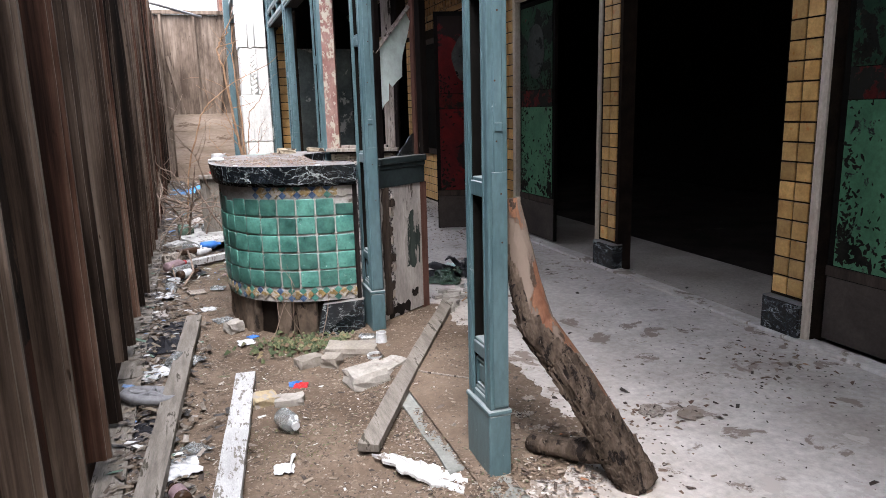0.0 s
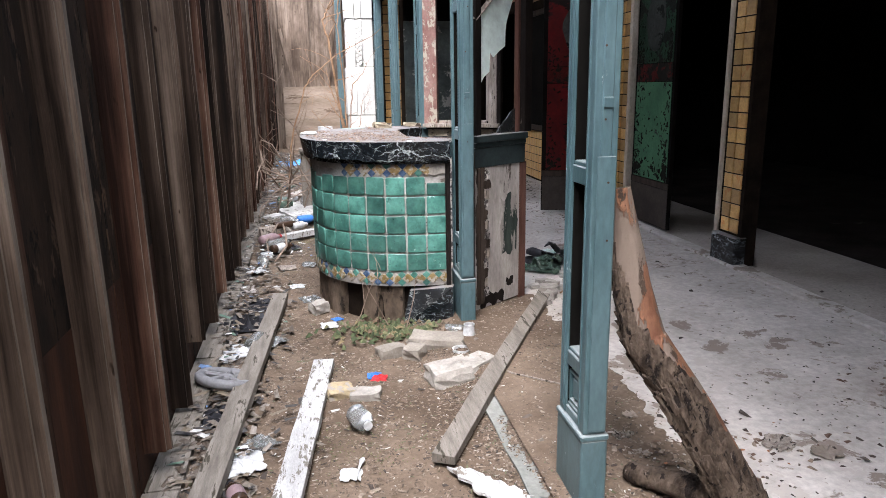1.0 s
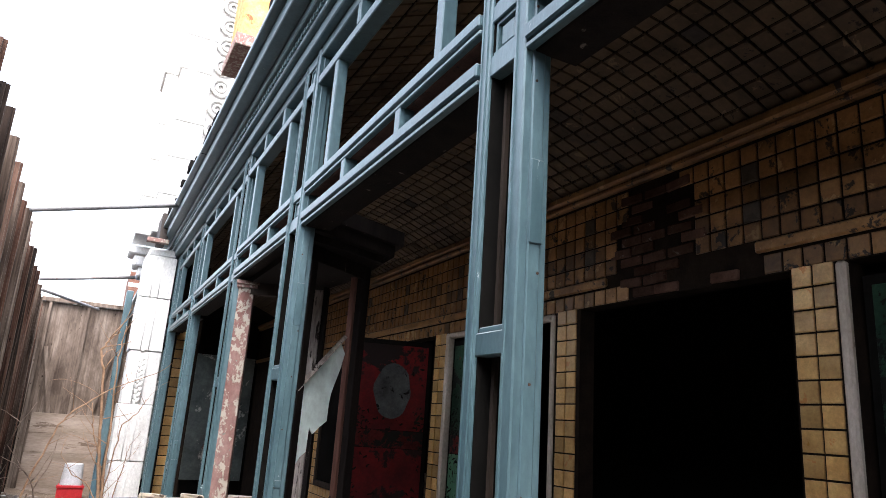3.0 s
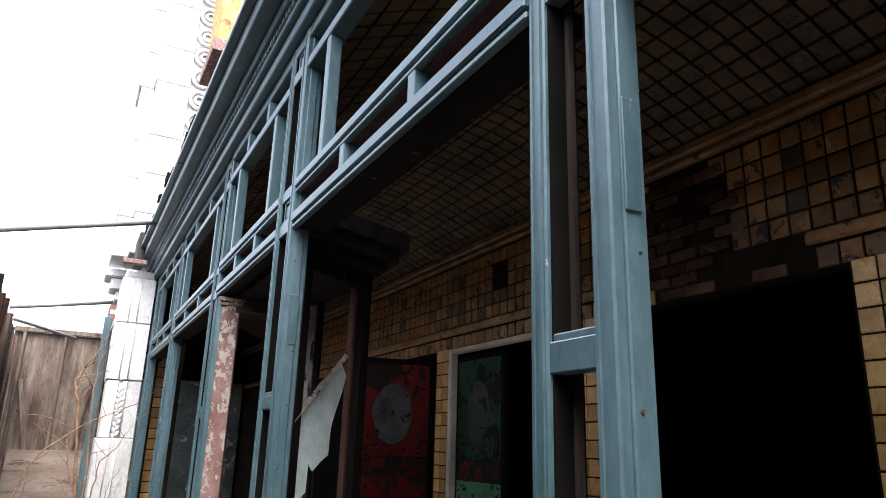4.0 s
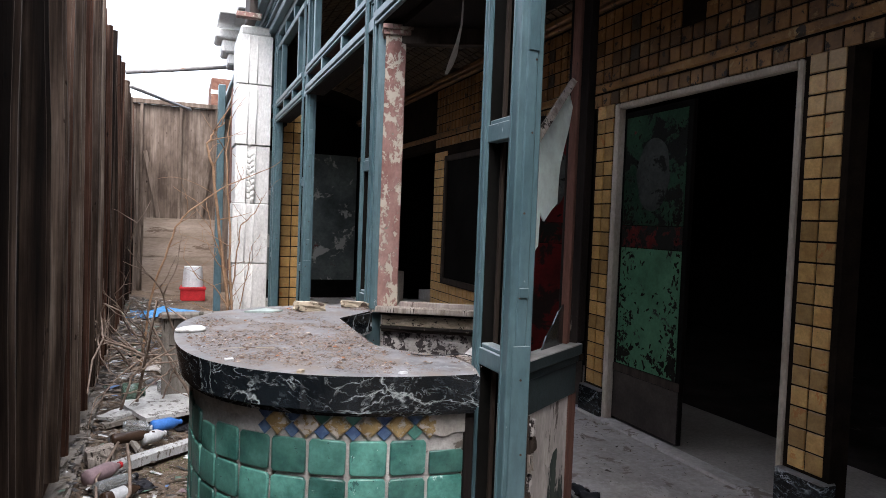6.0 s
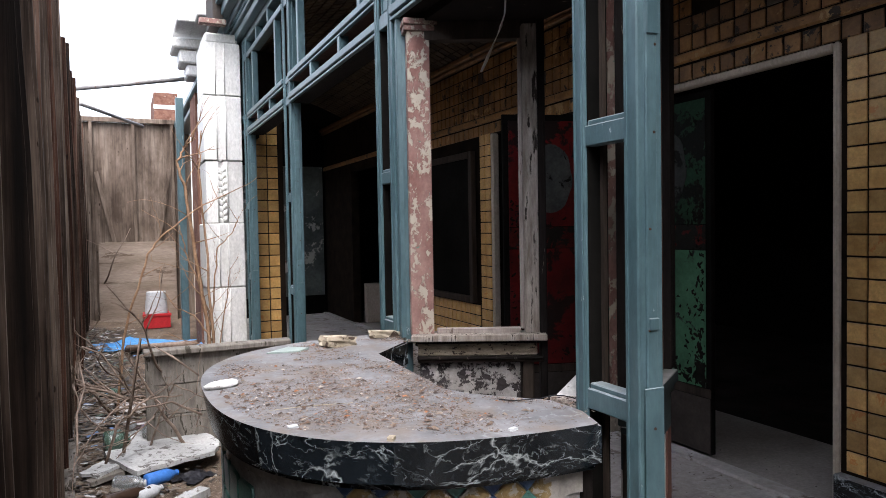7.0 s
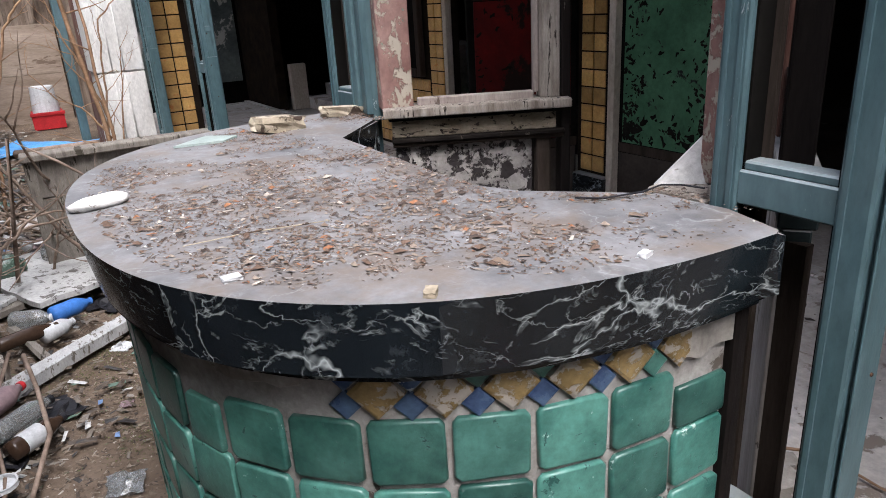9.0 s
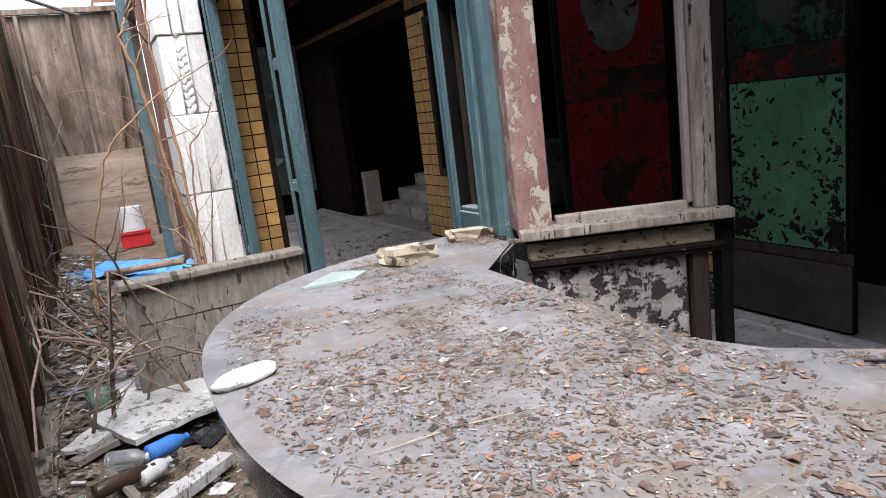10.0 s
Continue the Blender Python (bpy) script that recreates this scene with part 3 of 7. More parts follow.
for xa, za, xb, zb in ((0.23, 2.56, 0.47, 1.40), (1.335, 2.62, 1.15, 1.42)):
    b2 = bmesh.new()
    between(b2, (0, 0), (math.hypot(xb - xa, zb - za), 0), 0.03, -0.032, 0.032, 0.004)
    bmesh.ops.transform(b2, matrix=Matrix.Translation((xa, 15.90, za)) @ Matrix.Rotation(math.atan2(za - zb, xb - xa), 4, "Y"), verts=b2.verts)
    part("brace", b2, PLYPALE, end_fence, "slanting nailed brace")

# ---- facade ----
RUSTNAIL = surface("rusty_nail", (0.03, 0.016, 0.010), (0.10, 0.05, 0.03), 30, (1, 1, 1), 60, rough=(0.7, 0.9), bump=0.2)


def upright(parent, y0, y1, depth=(XO, XI), top=3.45, full=True):
    """Slotted frame post: two stiles joined by crossbars, on a plinth."""
    w = 0.05
    xo, xi = depth
    part("plinth", boxes((xo - 0.006, xi + 0.006, y0 - 0.006, y1 + 0.006, -0.05, 0.255), bev=0.006), TEAL, parent)
    part("plinth_cap", boxes((xo - 0.010, xi + 0.008, y0 - 0.010, y1 + 0.008, 0.255, 0.275), bev=0.004), TEAL, parent)
    b2 = boxes((xo, xi, y0, y0 + w, 0.275, top), bev=0.004)
    box(b2, xo + 0.022, xi - 0.022, y0 - 0.007, y0 + 0.01, 0.3, top - 0.05, bev=0.003)
    box(b2, xo - 0.004, xo + 0.002, y0 + 0.034, y0 + 0.042, 0.3, top - 0.02)
    part("stile", b2, TEAL, parent)
    b2 = boxes((xo, xi, y1 - w, y1, 0.275, top), bev=0.004)
    box(b2, xo - 0.004, xo + 0.002, y1 - 0.042, y1 - 0.034, 0.3, top - 0.02)
    box(b2, xo - 0.003, xo + 0.002, y1 - 0.016, y1 - 0.010, 0.3, top - 0.02)
    part("stile", b2, TEAL, parent)
    for z, h in ((0.275, 0.03), (0.455, 0.05), (1.075, 0.055), (1.775, 0.055), (2.50, 0.06), (2.66, 0.05), (3.24, 0.06), (3.39, 0.06)):
        b2 = boxes((xo + 0.004, xo + 0.040, y0 + w - 0.002, y1 - w + 0.002, z, z + h), bev=0.003)
        box(b2, xo + 0.010, xo + 0.052, y0 + w - 0.002, y1 - w + 0.002, z + h - 0.001, z + h + 0.014, bev=0.003)
        part("crossbar", b2, TEAL, parent)
    ym, zs = (y0 + y1) / 2, ((0.305, 0.455), (2.56, 2.66), (3.30, 3.39))
    for za, zb in zs:
        b2 = boxes((xo + 0.03, xi - 0.02, y0 + w, y1 - w, za, zb))
        zc, r = (za + zb) / 2, min(0.035, (zb - za) * 0.3)
        box(b2, xo + 0.016, xo + 0.03, ym - r, ym + r, zc - r, zc + r, bev=0.004)
        for s in (-1, 1):
            box(b2, xo + 0.012, xo + 0.03, ym + s * r * 1.5 - 0.005, ym + s * r * 1.5 + 0.005, zc - r * 1.5, zc + r * 1.5)
            box(b2, xo + 0.0125, xo + 0.0295, ym - r * 1.5, ym + r * 1.5, zc + s * r * 1.5 - 0.005, zc + s * r * 1.5 + 0.005)
        part("rosette_panel", b2, TEAL, parent)
    xm = (xo + xi) / 2
    b2 = boxes((xo + 0.012, xi - 0.008, y0 - 0.0105, y0 - 0.0065, 0.29, 1.17), bev=0.0015)
    part("face_board", b2, TEAL, parent)
    part("stop_block", boxes((xm - 0.014, xm + 0.016, y0 - 0.013, y0 - 0.0065, 1.31, 1.34), bev=0.002), TEAL, parent)
    part("hinge_plate", boxes((xm - 0.017, xm + 0.019, y0 - 0.012, y0 - 0.0065, 2.02, 2.22), bev=0.002), TEAL, parent)
    b2 = bmesh.new()
    for k_ in range(9):
        zz_, xx_ = 0.9 + 0.21 * k_ + 0.05 * math.sin(k_ * 7 + y0), xm + 0.012 * math.sin(k_ * 5 + y0 * 3)
        lathe(b2, [(0.0035, 0.0), (0.003, 0.0025)], 7, pose(xx_, y0 - (0.0105 if zz_ < 1.17 else 0.007), zz_, 90, 0, 0))
    part("nail_head", b2, RUSTNAIL, parent, "rusty nail heads")["kind"] = "stuff"
    # added near-black boards so the slot reads dark inside
    part("reveal", boxes((xo + 0.010, xi - 0.004, y1 - w - 0.005, y1 - w - 0.0005, 0.31, top - 0.06)), DARKROOM, parent, "added near-black lining that keeps the slot dark")
    part("reveal", boxes((xo + 0.010, xi - 0.004, y0 + w + 0.0005, y0 + w + 0.005, 0.31, top - 0.06)), DARKROOM, parent, "added near-black lining that keeps the slot dark")
    part("inner_bead", boxes((xi - 0.03, xi - 0.018, y1 - w - 0.018, y1 - w - 0.0055, 0.51, top - 0.3)), DARKWOOD, parent, "bare dark wood bead")


POSTS = [(0.80, 0.99, 1.71), (2.768, 2.988, 1.706), (4.655, 4.912, 1.697), (6.29, 6.52, 1.71), (8.42, 8.65, 1.73), (10.24, 10.45, 1.72), (13.0, 13.2, 1.72)]
for a, b_, xo in POSTS:
    p = base_at("facade_post", xo + 0.035, (a + b_) / 2, 0, "slotted blue-green painted wooden facade post", "post", "facade posts")
    upright(p, a, b_, (xo, xo + 0.078))

for (a0, a1, xa), (b0, b1, xb) in zip(POSTS, POSTS[1:]):
    xo = (xa + xb) / 2
    tr = base_at("transom_frame", 1.745, (a1 + b0) / 2, 2.5, "blue-green painted transom frame with empty lights", "window frame", "transoms")
    part("lower_rail", boxes((xo - 0.008, xo + 0.022, a1, b0, 2.522, 2.565), bev=0.005), TEAL, tr)
    part("lower_bead", boxes((xo - 0.002, xo + 0.022, a1, b0, 2.497, 2.515), bev=0.004), TEAL, tr)
    part("soffit_board", boxes((xo + 0.0225, xo + 0.15, a1, b0, 2.497, 2.56), bev=0.004), BLACKWOOD, tr, "near-black soffit board")
    part("upper_rail", boxes((xo - 0.008, xo + 0.022, a1, b0, 2.675, 2.715), bev=0.005), TEAL, tr)
    part("upper_bead", boxes((xo - 0.002, xo + 0.022, a1, b0, 2.652, 2.668), bev=0.004), TEAL, tr)
    part("inner_rail", boxes((xo + 0.0225, xo + 0.10, a1, b0, 2.655, 2.71), bev=0.004), REDBROWN, tr, "bare red-brown inner rail")
    part("head_rail", boxes((xo, xo + 0.075, a1, b0, 3.24, 3.29), bev=0.005), TEAL, tr)
    part("top_rail", boxes((xo, xo + 0.075, a1, b0, 3.40, 3.46), bev=0.005), TEAL, tr)
    for i in (1, 2):
        yy = a1 + (b0 - a1) * i / 3
        part("stub", boxes((xo, xo + 0.075 - 0.02, yy - 0.022, yy + 0.022, 2.565, 2.655), bev=0.003), TEAL, tr)
        part("stub", boxes((xo, xo + 0.075 - 0.02, yy - 0.022, yy + 0.022, 3.29, 3.40), bev=0.003), TEAL, tr)
    for yy in (a1 + 0.28, b0 - 0.28):
        part("mullion", boxes((xo + 0.004, xo + 0.075 - 0.02, yy - 0.024, yy + 0.024, 2.715, 3.24), bev=0.004), TEAL, tr)

cor = base_at("facade_cornice", 1.6, 6, 3.46, "dented blue-green moulded cornice with dentils", "cornice")
steps = ((1.66, 3.46, 3.53), (1.63, 3.53, 3.56), (1.60, 3.60, 3.66), (1.52, 3.66, 3.76), (1.47, 3.76, 3.80))
for xo, za, zb in steps:
    part("moulding", boxes((xo, 1.80, -3, 11.0, za, zb + 0.001), bev=0.006), TEAL, cor)
b2 = boxes((1.66, 1.80, -3, 11.0, 3.56, 3.60))
y = -3.0
while y < 11.0:
    box(b2, 1.622, 1.66, y, y + 0.03, 3.565, 3.598)
    y += 0.055
part("dentil_band", b2, TEAL, cor)
bm = boxes((1.70, 1.95, -3, 11.0, 3.80, 4.15))
solid("parapet", bm, DARKROOM, "torn tarred roof edge above the cornice", "parapet", "structure")

# ---- porch ceiling: shallow tiled vault ----
def vault_z(x):
    return 3.375 + 0.315 * math.sin(math.pi * min(max((x - 1.8) / 2.2, 0), 1))


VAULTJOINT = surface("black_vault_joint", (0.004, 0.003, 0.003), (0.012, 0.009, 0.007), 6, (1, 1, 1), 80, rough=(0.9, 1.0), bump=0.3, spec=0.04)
bm = bmesh.new()
NV = 18
lo = [[bm.verts.new((1.80 + 2.22 * i / NV, yy, vault_z(1.80 + 2.22 * i / NV) + 0.014)) for yy in (-3.0, 15.8)] for i in range(NV + 1)]
hi = [[bm.verts.new((1.80 + 2.22 * i / NV, yy, 3.72)) for yy in (-3.0, 15.8)] for i in range(NV + 1)]
for i in range(NV):
    bm.faces.new((lo[i][0], lo[i + 1][0], lo[i + 1][1], lo[i][1]))
    bm.faces.new((hi[i][0], hi[i][1], hi[i + 1][1], hi[i + 1][0]))
ceil_me = bpy.data.meshes.new("ceiling")
cverts, cfaces, cmats = [], [], []
for f in bm.faces:
    k = len(cverts)
    cverts += [tuple(v.co) for v in f.verts]
    cfaces.append(tuple(range(k, k + len(f.verts))))
    cmats.append(0)
bm.free()
g = 0.0085
for i in range(19):
    xa = 1.815 + i * TILE
    for j in range(128):
        ya = -0.2 + j * TILE
        dark = 2 if (i in (5, 13) and j % 10 == 4) else 1
        q = [(xa + g, ya + g), (xa + TILE - g, ya + g), (xa + TILE - g, ya + TILE - g), (xa + g, ya + TILE - g)]
        k = len(cverts)
        drop = rng.uniform(0, 0.003)
        cverts += [(x, y, vault_z(x) - drop) for x, y in q] + [(x, y, vault_z(x) + 0.012) for x, y in q]
        cfaces += [(k, k + 3, k + 2, k + 1)] + [(k + a_, k + (a_ + 1) % 4, k + 4 + (a_ + 1) % 4, k + 4 + a_) for a_ in range(4)]
        cmats += [dark] * 5
ceil_me.from_pydata(cverts, [], cfaces)
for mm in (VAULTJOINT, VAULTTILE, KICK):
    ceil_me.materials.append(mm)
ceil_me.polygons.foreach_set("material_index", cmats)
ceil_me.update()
tagged(new("ceiling", ceil_me), "dirty ochre tiled vault over the porch with its shade painted in", "ceiling", "", "structure")

# ---- ticket booth counter ----
CX, CY, RA, RB = 1.655, 5.575, 0.86, 0.83


def arc(inset, n=48, t0=0.0, t1=1.0, power=2.5):
    """Points of the rounded counter front, from the near end to the far one."""
    out = []
    for i in range(n + 1):
        a = math.pi * (t0 + (t1 - t0) * i / n)
        c, s = math.cos(a), math.sin(a)
        k = (abs(c) ** power + abs(s) ** power) ** (-1 / power)
        out.append((CX - (RA - inset) * s * k, CY - (RB - inset) * c * k))
    return out


JOINT = surface("pale_tile_joint", (0.23, 0.215, 0.196), (0.42, 0.402, 0.38), 9, (1, 1, 1), 80, wear=(0.10, 0.085, 0.072), wear_at=0.60, wear_scale=14, wear2=(0.62, 0.61, 0.59), wear2_at=0.655, rough=(0.85, 1.0), bump=0.5)
booth = base_at("ticket_booth_counter", 1.3, CY, 0, "rounded green-tiled ticket counter with a chipped black marble top", "counter")
rim = arc(0.0, 120)
notch = [(1.70, 6.14), (1.48, 5.93), (1.455, 5.28), (1.50, 5.17), (1.68, 5.0)]
bm = bmesh.new()
prism(bm, rim + [(1.70, 6.38)] + notch + [(1.69, 4.86)], 0.962, 1.07)
top_faces = [f for f in bm.faces if len(f.verts) > 8]
es = [e for e in bm.edges if len(e.link_faces) == 2 and any(f in top_faces for f in e.link_faces)]
bmesh.ops.bevel(bm, geom=es, offset=0.008, segments=2, affect="EDGES")
bmesh.ops.triangulate(bm, faces=[f for f in bm.faces if len(f.verts) > 4])
for v in bm.verts:
    if v.co.z < 0.97:
        v.co.x, v.co.y = CX + (v.co.x - CX) * 0.978, CY + (v.co.y - CY) * 0.978
ob = bmesh.new()
for k_, (ins_a, ins_b, za, zb) in enumerate(((0.020, 0.030, 0.952, 0.9625), (0.030, 0.052, 0.938, 0.952))):
    prism(ob, arc(ins_a, 100) + arc(0.16, 100)[::-1], (za + zb) / 2, zb)
    prism(ob, arc(ins_b, 100) + arc(0.16, 100)[::-1], za, (za + zb) / 2)
bmesh.ops.triangulate(ob, faces=[f for f in ob.faces if len(f.verts) > 4])
part("cove", ob, MARBLE, booth, "black marble cove moulding")
part("marble_top", bm, MARBLE, booth, "black marble slab with pale veins under grey dust")
bm = bmesh.new()
inner = arc(0.14)
outer = arc(0.068)
prism(bm, outer + inner[::-1], 0.20, 0.962)
bmesh.ops.triangulate(bm, faces=[f for f in bm.faces if len(f.verts) > 4])
part("core", bm, JOINT, booth, "rough grey mortar core")
bm = bmesh.new()
prism(bm, arc(0.13) + arc(0.22)[::-1], -0.12, 0.20)
bmesh.ops.triangulate(bm, faces=[f for f in bm.faces if len(f.verts) > 4])
part("foot", bm, DARKGROUT, booth, "broken dark brick footing")
FOOTSTONE = surface("brown_footing_stone", (0.055, 0.040, 0.029), (0.170, 0.128, 0.095), 9, (1, 1, 0.6), 50, wear=(0.030, 0.023, 0.018), wear_at=0.58, wear_scale=12, rough=(0.85, 1.0), bump=0.9, bump_dist=0.01)
fr_ = random.Random(5)
for k_ in range(15):
    a_ = math.pi * (0.14 + 0.055 * k_)
    c_, s2_ = math.cos(a_), math.sin(a_)
    kk_ = (abs(c_) ** 2.5 + abs(s2_) ** 2.5) ** (-1 / 2.5)
    ins = fr_.uniform(0.105, 0.135)
    px_, py_ = CX - (RA - ins) * s2_ * kk_, CY - (RB - ins) * c_ * kk_
    if fr_.random() < 0.2:
        continue
    b2 = bmesh.new()
    bmesh.ops.create_cube(b2, size=1.0)
    bmesh.ops.subdivide_edges(b2, edges=b2.edges, cuts=2, use_grid_fill=True)
    for v in b2.verts:
        v.co += Vector((fr_.uniform(-1, 1), fr_.uniform(-1, 1), fr_.uniform(-0.4, 0.4))) * 0.06
        v.co.x *= 1.0 + 0.25 * (v.co.z + 0.5) * fr_.uniform(0.4, 1.2)
    h_ = 0.30
    bmesh.ops.transform(b2, matrix=Matrix.Translation((px_, py_, 0.198 - h_ / 2)) @ Matrix.Rotation(math.atan2(-s2_ * 0 + py_ - CY, px_ - CX) + math.pi / 2, 4, "Z") @ Matrix.Diagonal((fr_.uniform(0.07, 0.13), 0.06, h_, 1)), verts=b2.verts)
    part("footing_stone", b2, FOOTSTONE, booth, "broken brown footing stone")

BLUE = surface("cobalt_glazed_tile", (0.03, 0.05, 0.12), (0.09, 0.15, 0.24), 20, (1, 1, 1), 60, wear=(0.36, 0.40, 0.42), wear_at=0.64, wear_scale=30, rough=(0.15, 0.4), bump=0.2)
OCHRE = surface("ochre_relief_tile", (0.155, 0.105, 0.04), (0.30, 0.215, 0.10), 25, (1, 1, 1), 60, wear=(0.33, 0.30, 0.26), wear_at=0.50, wear_scale=26, rough=(0.25, 0.5), bump=0.6, vary=0.2)


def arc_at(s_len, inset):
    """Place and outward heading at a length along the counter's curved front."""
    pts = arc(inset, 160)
    acc = 0.0
    for p, q in zip(pts, pts[1:]):
        d = math.hypot(q[0] - p[0], q[1] - p[1])
        if acc + d >= s_len:
            f = (s_len - acc) / d
            return p[0] + (q[0] - p[0]) * f, p[1] + (q[1] - p[1]) * f, math.atan2(q[1] - p[1], q[0] - p[0])
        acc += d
    return None


# marble base remnant and metal corner strip of the counter
part("corner_strip", boxes((1.636, 1.664, 4.792, 4.83, -0.05, 0.962), bev=0.005), BLACKWOOD, booth, "dark painted corner strip")
part("corner_strip", boxes((1.60, 1.66, 6.33, 6.36, -0.05, 0.962), bev=0.005), BLACKWOOD, booth, "dark painted corner strip")
bm = bmesh.new()
prism(bm, [(1.36, 4.815), (1.66, 4.735), (1.68, 4.79), (1.38, 4.88)], -0.06, 0.205)
for v in bm.verts:
    if v.co.z > 0 and v.co.x < 1.45:
        v.co.z -= 0.03
        v.co.x += 0.05
part("base_slab", bm, MARBLE, booth, "remaining dark marble base slab")
for s0, s1, za, zb in ((0.02, 0.13, 0.872, 0.958), (0.70, 1.05, 0.90, 0.958)):
    b2 = bmesh.new()
    n = 12
    for i in range(n):
        u0, u1 = s0 + (s1 - s0) * i / n, s0 + (s1 - s0) * (i + 1) / n
        q = []
        for u in (u0, u1):
            x, y, a = arc_at(u, 0.068)
            h_ = za + 0.022 * noise.noise((u * 18, 3, 0))
            o_ = 0.006 + 0.008 * (0.5 + noise.noise((u * 25, 1, 0)))
            ox, oy = -math.sin(a) * o_, math.cos(a) * o_
            q.append([(x, y, h_), (x + ox, y + oy, h_ + 0.006), (x + ox, y + oy, zb), (x, y, zb)])
        va = [b2.verts.new(c) for c in q[0]]
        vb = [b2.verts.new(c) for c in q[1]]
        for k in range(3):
            b2.faces.new((va[k], vb[k], vb[k + 1], va[k + 1]))
    bmesh.ops.remove_doubles(b2, verts=b2.verts, dist=0.0005)
    part("plaster_patch", b2, PALESTONE, booth, "crumbling grey plaster patch")
part("inner_box", boxes((1.46, 1.50, 5.2, 5.95, 0.0, 0.962)), DARKWOOD, booth)

# ---- ticket booth body behind the facade ----
def board(parent, name, p, q, thick, z0, z1, material, label="", bev=0.003):
    b2 = bmesh.new()
    between(b2, p, q, thick, z0, z1, bev)
    return part(name, b2, material, parent, label)


PINKGREY = surface("faded_pink_grey_paint", (0.24, 0.195, 0.175), (0.36, 0.315, 0.285), 6, (2, 2, 0.5), 60, wear=(0.12, 0.09, 0.075), wear_at=0.60, wear_scale=9, rough=(0.7, 0.95), bump=0.4)
CRACKED = surface("cracked_old_varnish", (0.28, 0.225, 0.155), (0.50, 0.425, 0.32), 8, (1.5, 1.5, 3), 60, wear=(0.05, 0.038, 0.03), wear_at=0.57, wear_scale=24, rough=(0.75, 0.95), bump=0.9, bump_dist=0.006)
N0, N1 = (1.80, 4.82), (2.17, 5.095)
F0, F1 = (1.775, 6.18), (2.17, 5.975)
body = base_at("ticket_booth", 2.0, CY, 0, "decayed wooden ticket booth with broken side windows", "ticket booth")
board(body, "near_panel", N0, N1, 0.04, 0.02, 0.99, GREYPANEL, "scraped grey and green stained panel")
board(body, "corner_post", (2.150, 5.080), (2.205, 5.12), 0.05, -0.0, 0.90, REDBROWN, "reddish brown corner post")
TEALBLACK = surface("teal_black_paint", (0.008, 0.014, 0.015), (0.032, 0.046, 0.048), 6, (1, 1, 1), 50, wear=(0.12, 0.12, 0.11), wear_at=0.68, wear_scale=16, rough=(0.4, 0.7), bump=0.3, dust=(0.30, 0.29, 0.28), dust_amt=1.4, spec=0.25)
PANELSTAIN = surface("dark_green_stain", (0.012, 0.022, 0.019), (0.055, 0.070, 0.060), 7, (1.6, 1.6, 0.4), 50, wear=(0.30, 0.275, 0.255), wear_at=0.505, wear_scale=9, rough=(0.6, 0.9), bump=0.4)


def ragged(name, u0, u1, z0, z1, out, thick, jag, material, label, seed):
    """A torn sheet with jagged edges on the booth's near panel: shares along the panel, heights, distance proud of it."""
    r_ = random.Random(seed)
    d = Vector((N1[0] - N0[0], N1[1] - N0[1], 0))
    nrm = Vector((d.y, -d.x, 0)).normalized()
    n = max(6, int((z1 - z0) / 0.02))

    def wave(a_, b_):
        return jag * (1.9 * noise.noise((a_ * 9, b_ * 9, seed)) + 0.9 * noise.noise((a_ * 31, b_ * 31, seed)) + r_.uniform(-0.25, 0.25))
    rim_ = []
    for i_ in range(n + 1):
        z_ = z0 + (z1 - z0) * i_ / n
        rim_.append((u0 + wave(u0, z_) / d.length, z_))
    for i_ in range(1, 10):
        u_ = u0 + (u1 - u0) * i_ / 10
        rim_.append((u_, z1 + wave(u_, z1)))
    for i_ in range(n + 1):
        z_ = z1 - (z1 - z0) * i_ / n
        rim_.append((u1 + wave(u1, z_) / d.length, z_))
    for i_ in range(1, 10):
        u_ = u1 - (u1 - u0) * i_ / 10
        rim_.append((u_, z0 + wave(u_, z0)))
    b_ = bmesh.new()
    base_ = Vector((N0[0], N0[1], 0)) + nrm * 0.0205
    fr = [b_.verts.new(base_ + d * u_ + Vector((0, 0, z_)) + nrm * (out + thick * r_.uniform(0.6, 1.4))) for u_, z_ in rim_]
    bk_ = [b_.verts.new(base_ + d * u_ + Vector((0, 0, z_)) + nrm * out * 0.5) for u_, z_ in rim_]
    b_.faces.new(fr)
    for i_ in range(len(fr)):
        k_ = (i_ + 1) % len(fr)
        b_.faces.new((fr[i_], bk_[i_], bk_[k_], fr[k_]))
    bmesh.ops.triangulate(b_, faces=[f for f in b_.faces if len(f.verts) > 4])
    return part(name, b_, material, body, label)


ragged("torn_edge", 0.03, 0.17, 0.06, 0.90, 0.001, 0.010, 0.010, DARKWOOD, "splintered dark edge of the panel", 1)
for k_ in range(13):
    zz_ = 0.10 + 0.061 * k_
    ragged("splinter", 0.17 + 0.02 * math.sin(k_ * 3.1), 0.25 + 0.025 * math.sin(k_ * 5.3), zz_, zz_ + 0.05, 0.004, 0.010, 0.007, (PLASTER, PALEWOOD, DARKWOOD)[k_ % 3], "curling splinter of torn plywood", 10 + k_)
ragged("stain_patch", 0.55, 0.88, 0.33, 0.70, 0.0005, 0.0012, 0.020, PANELSTAIN, "dark green stain", 3)
# flat black sheets on the unbroken panel, painting the dark inside tears
ragged("torn_hole", 0.14, 0.62, 0.02, 0.10, 0.0008, 0.0012, 0.022, BLACKWOOD, "black sheet painting the dark of the torn-out foot", 6)
ragged("torn_hole", 0.66, 0.80, 0.12, 0.17, 0.0008, 0.0012, 0.012, BLACKWOOD, "black sheet painting the dark of a torn hole", 7)
board(body, "apron", (1.80, 4.815), (2.19, 5.10), 0.045, 0.90, 1.02, TEALBLACK)
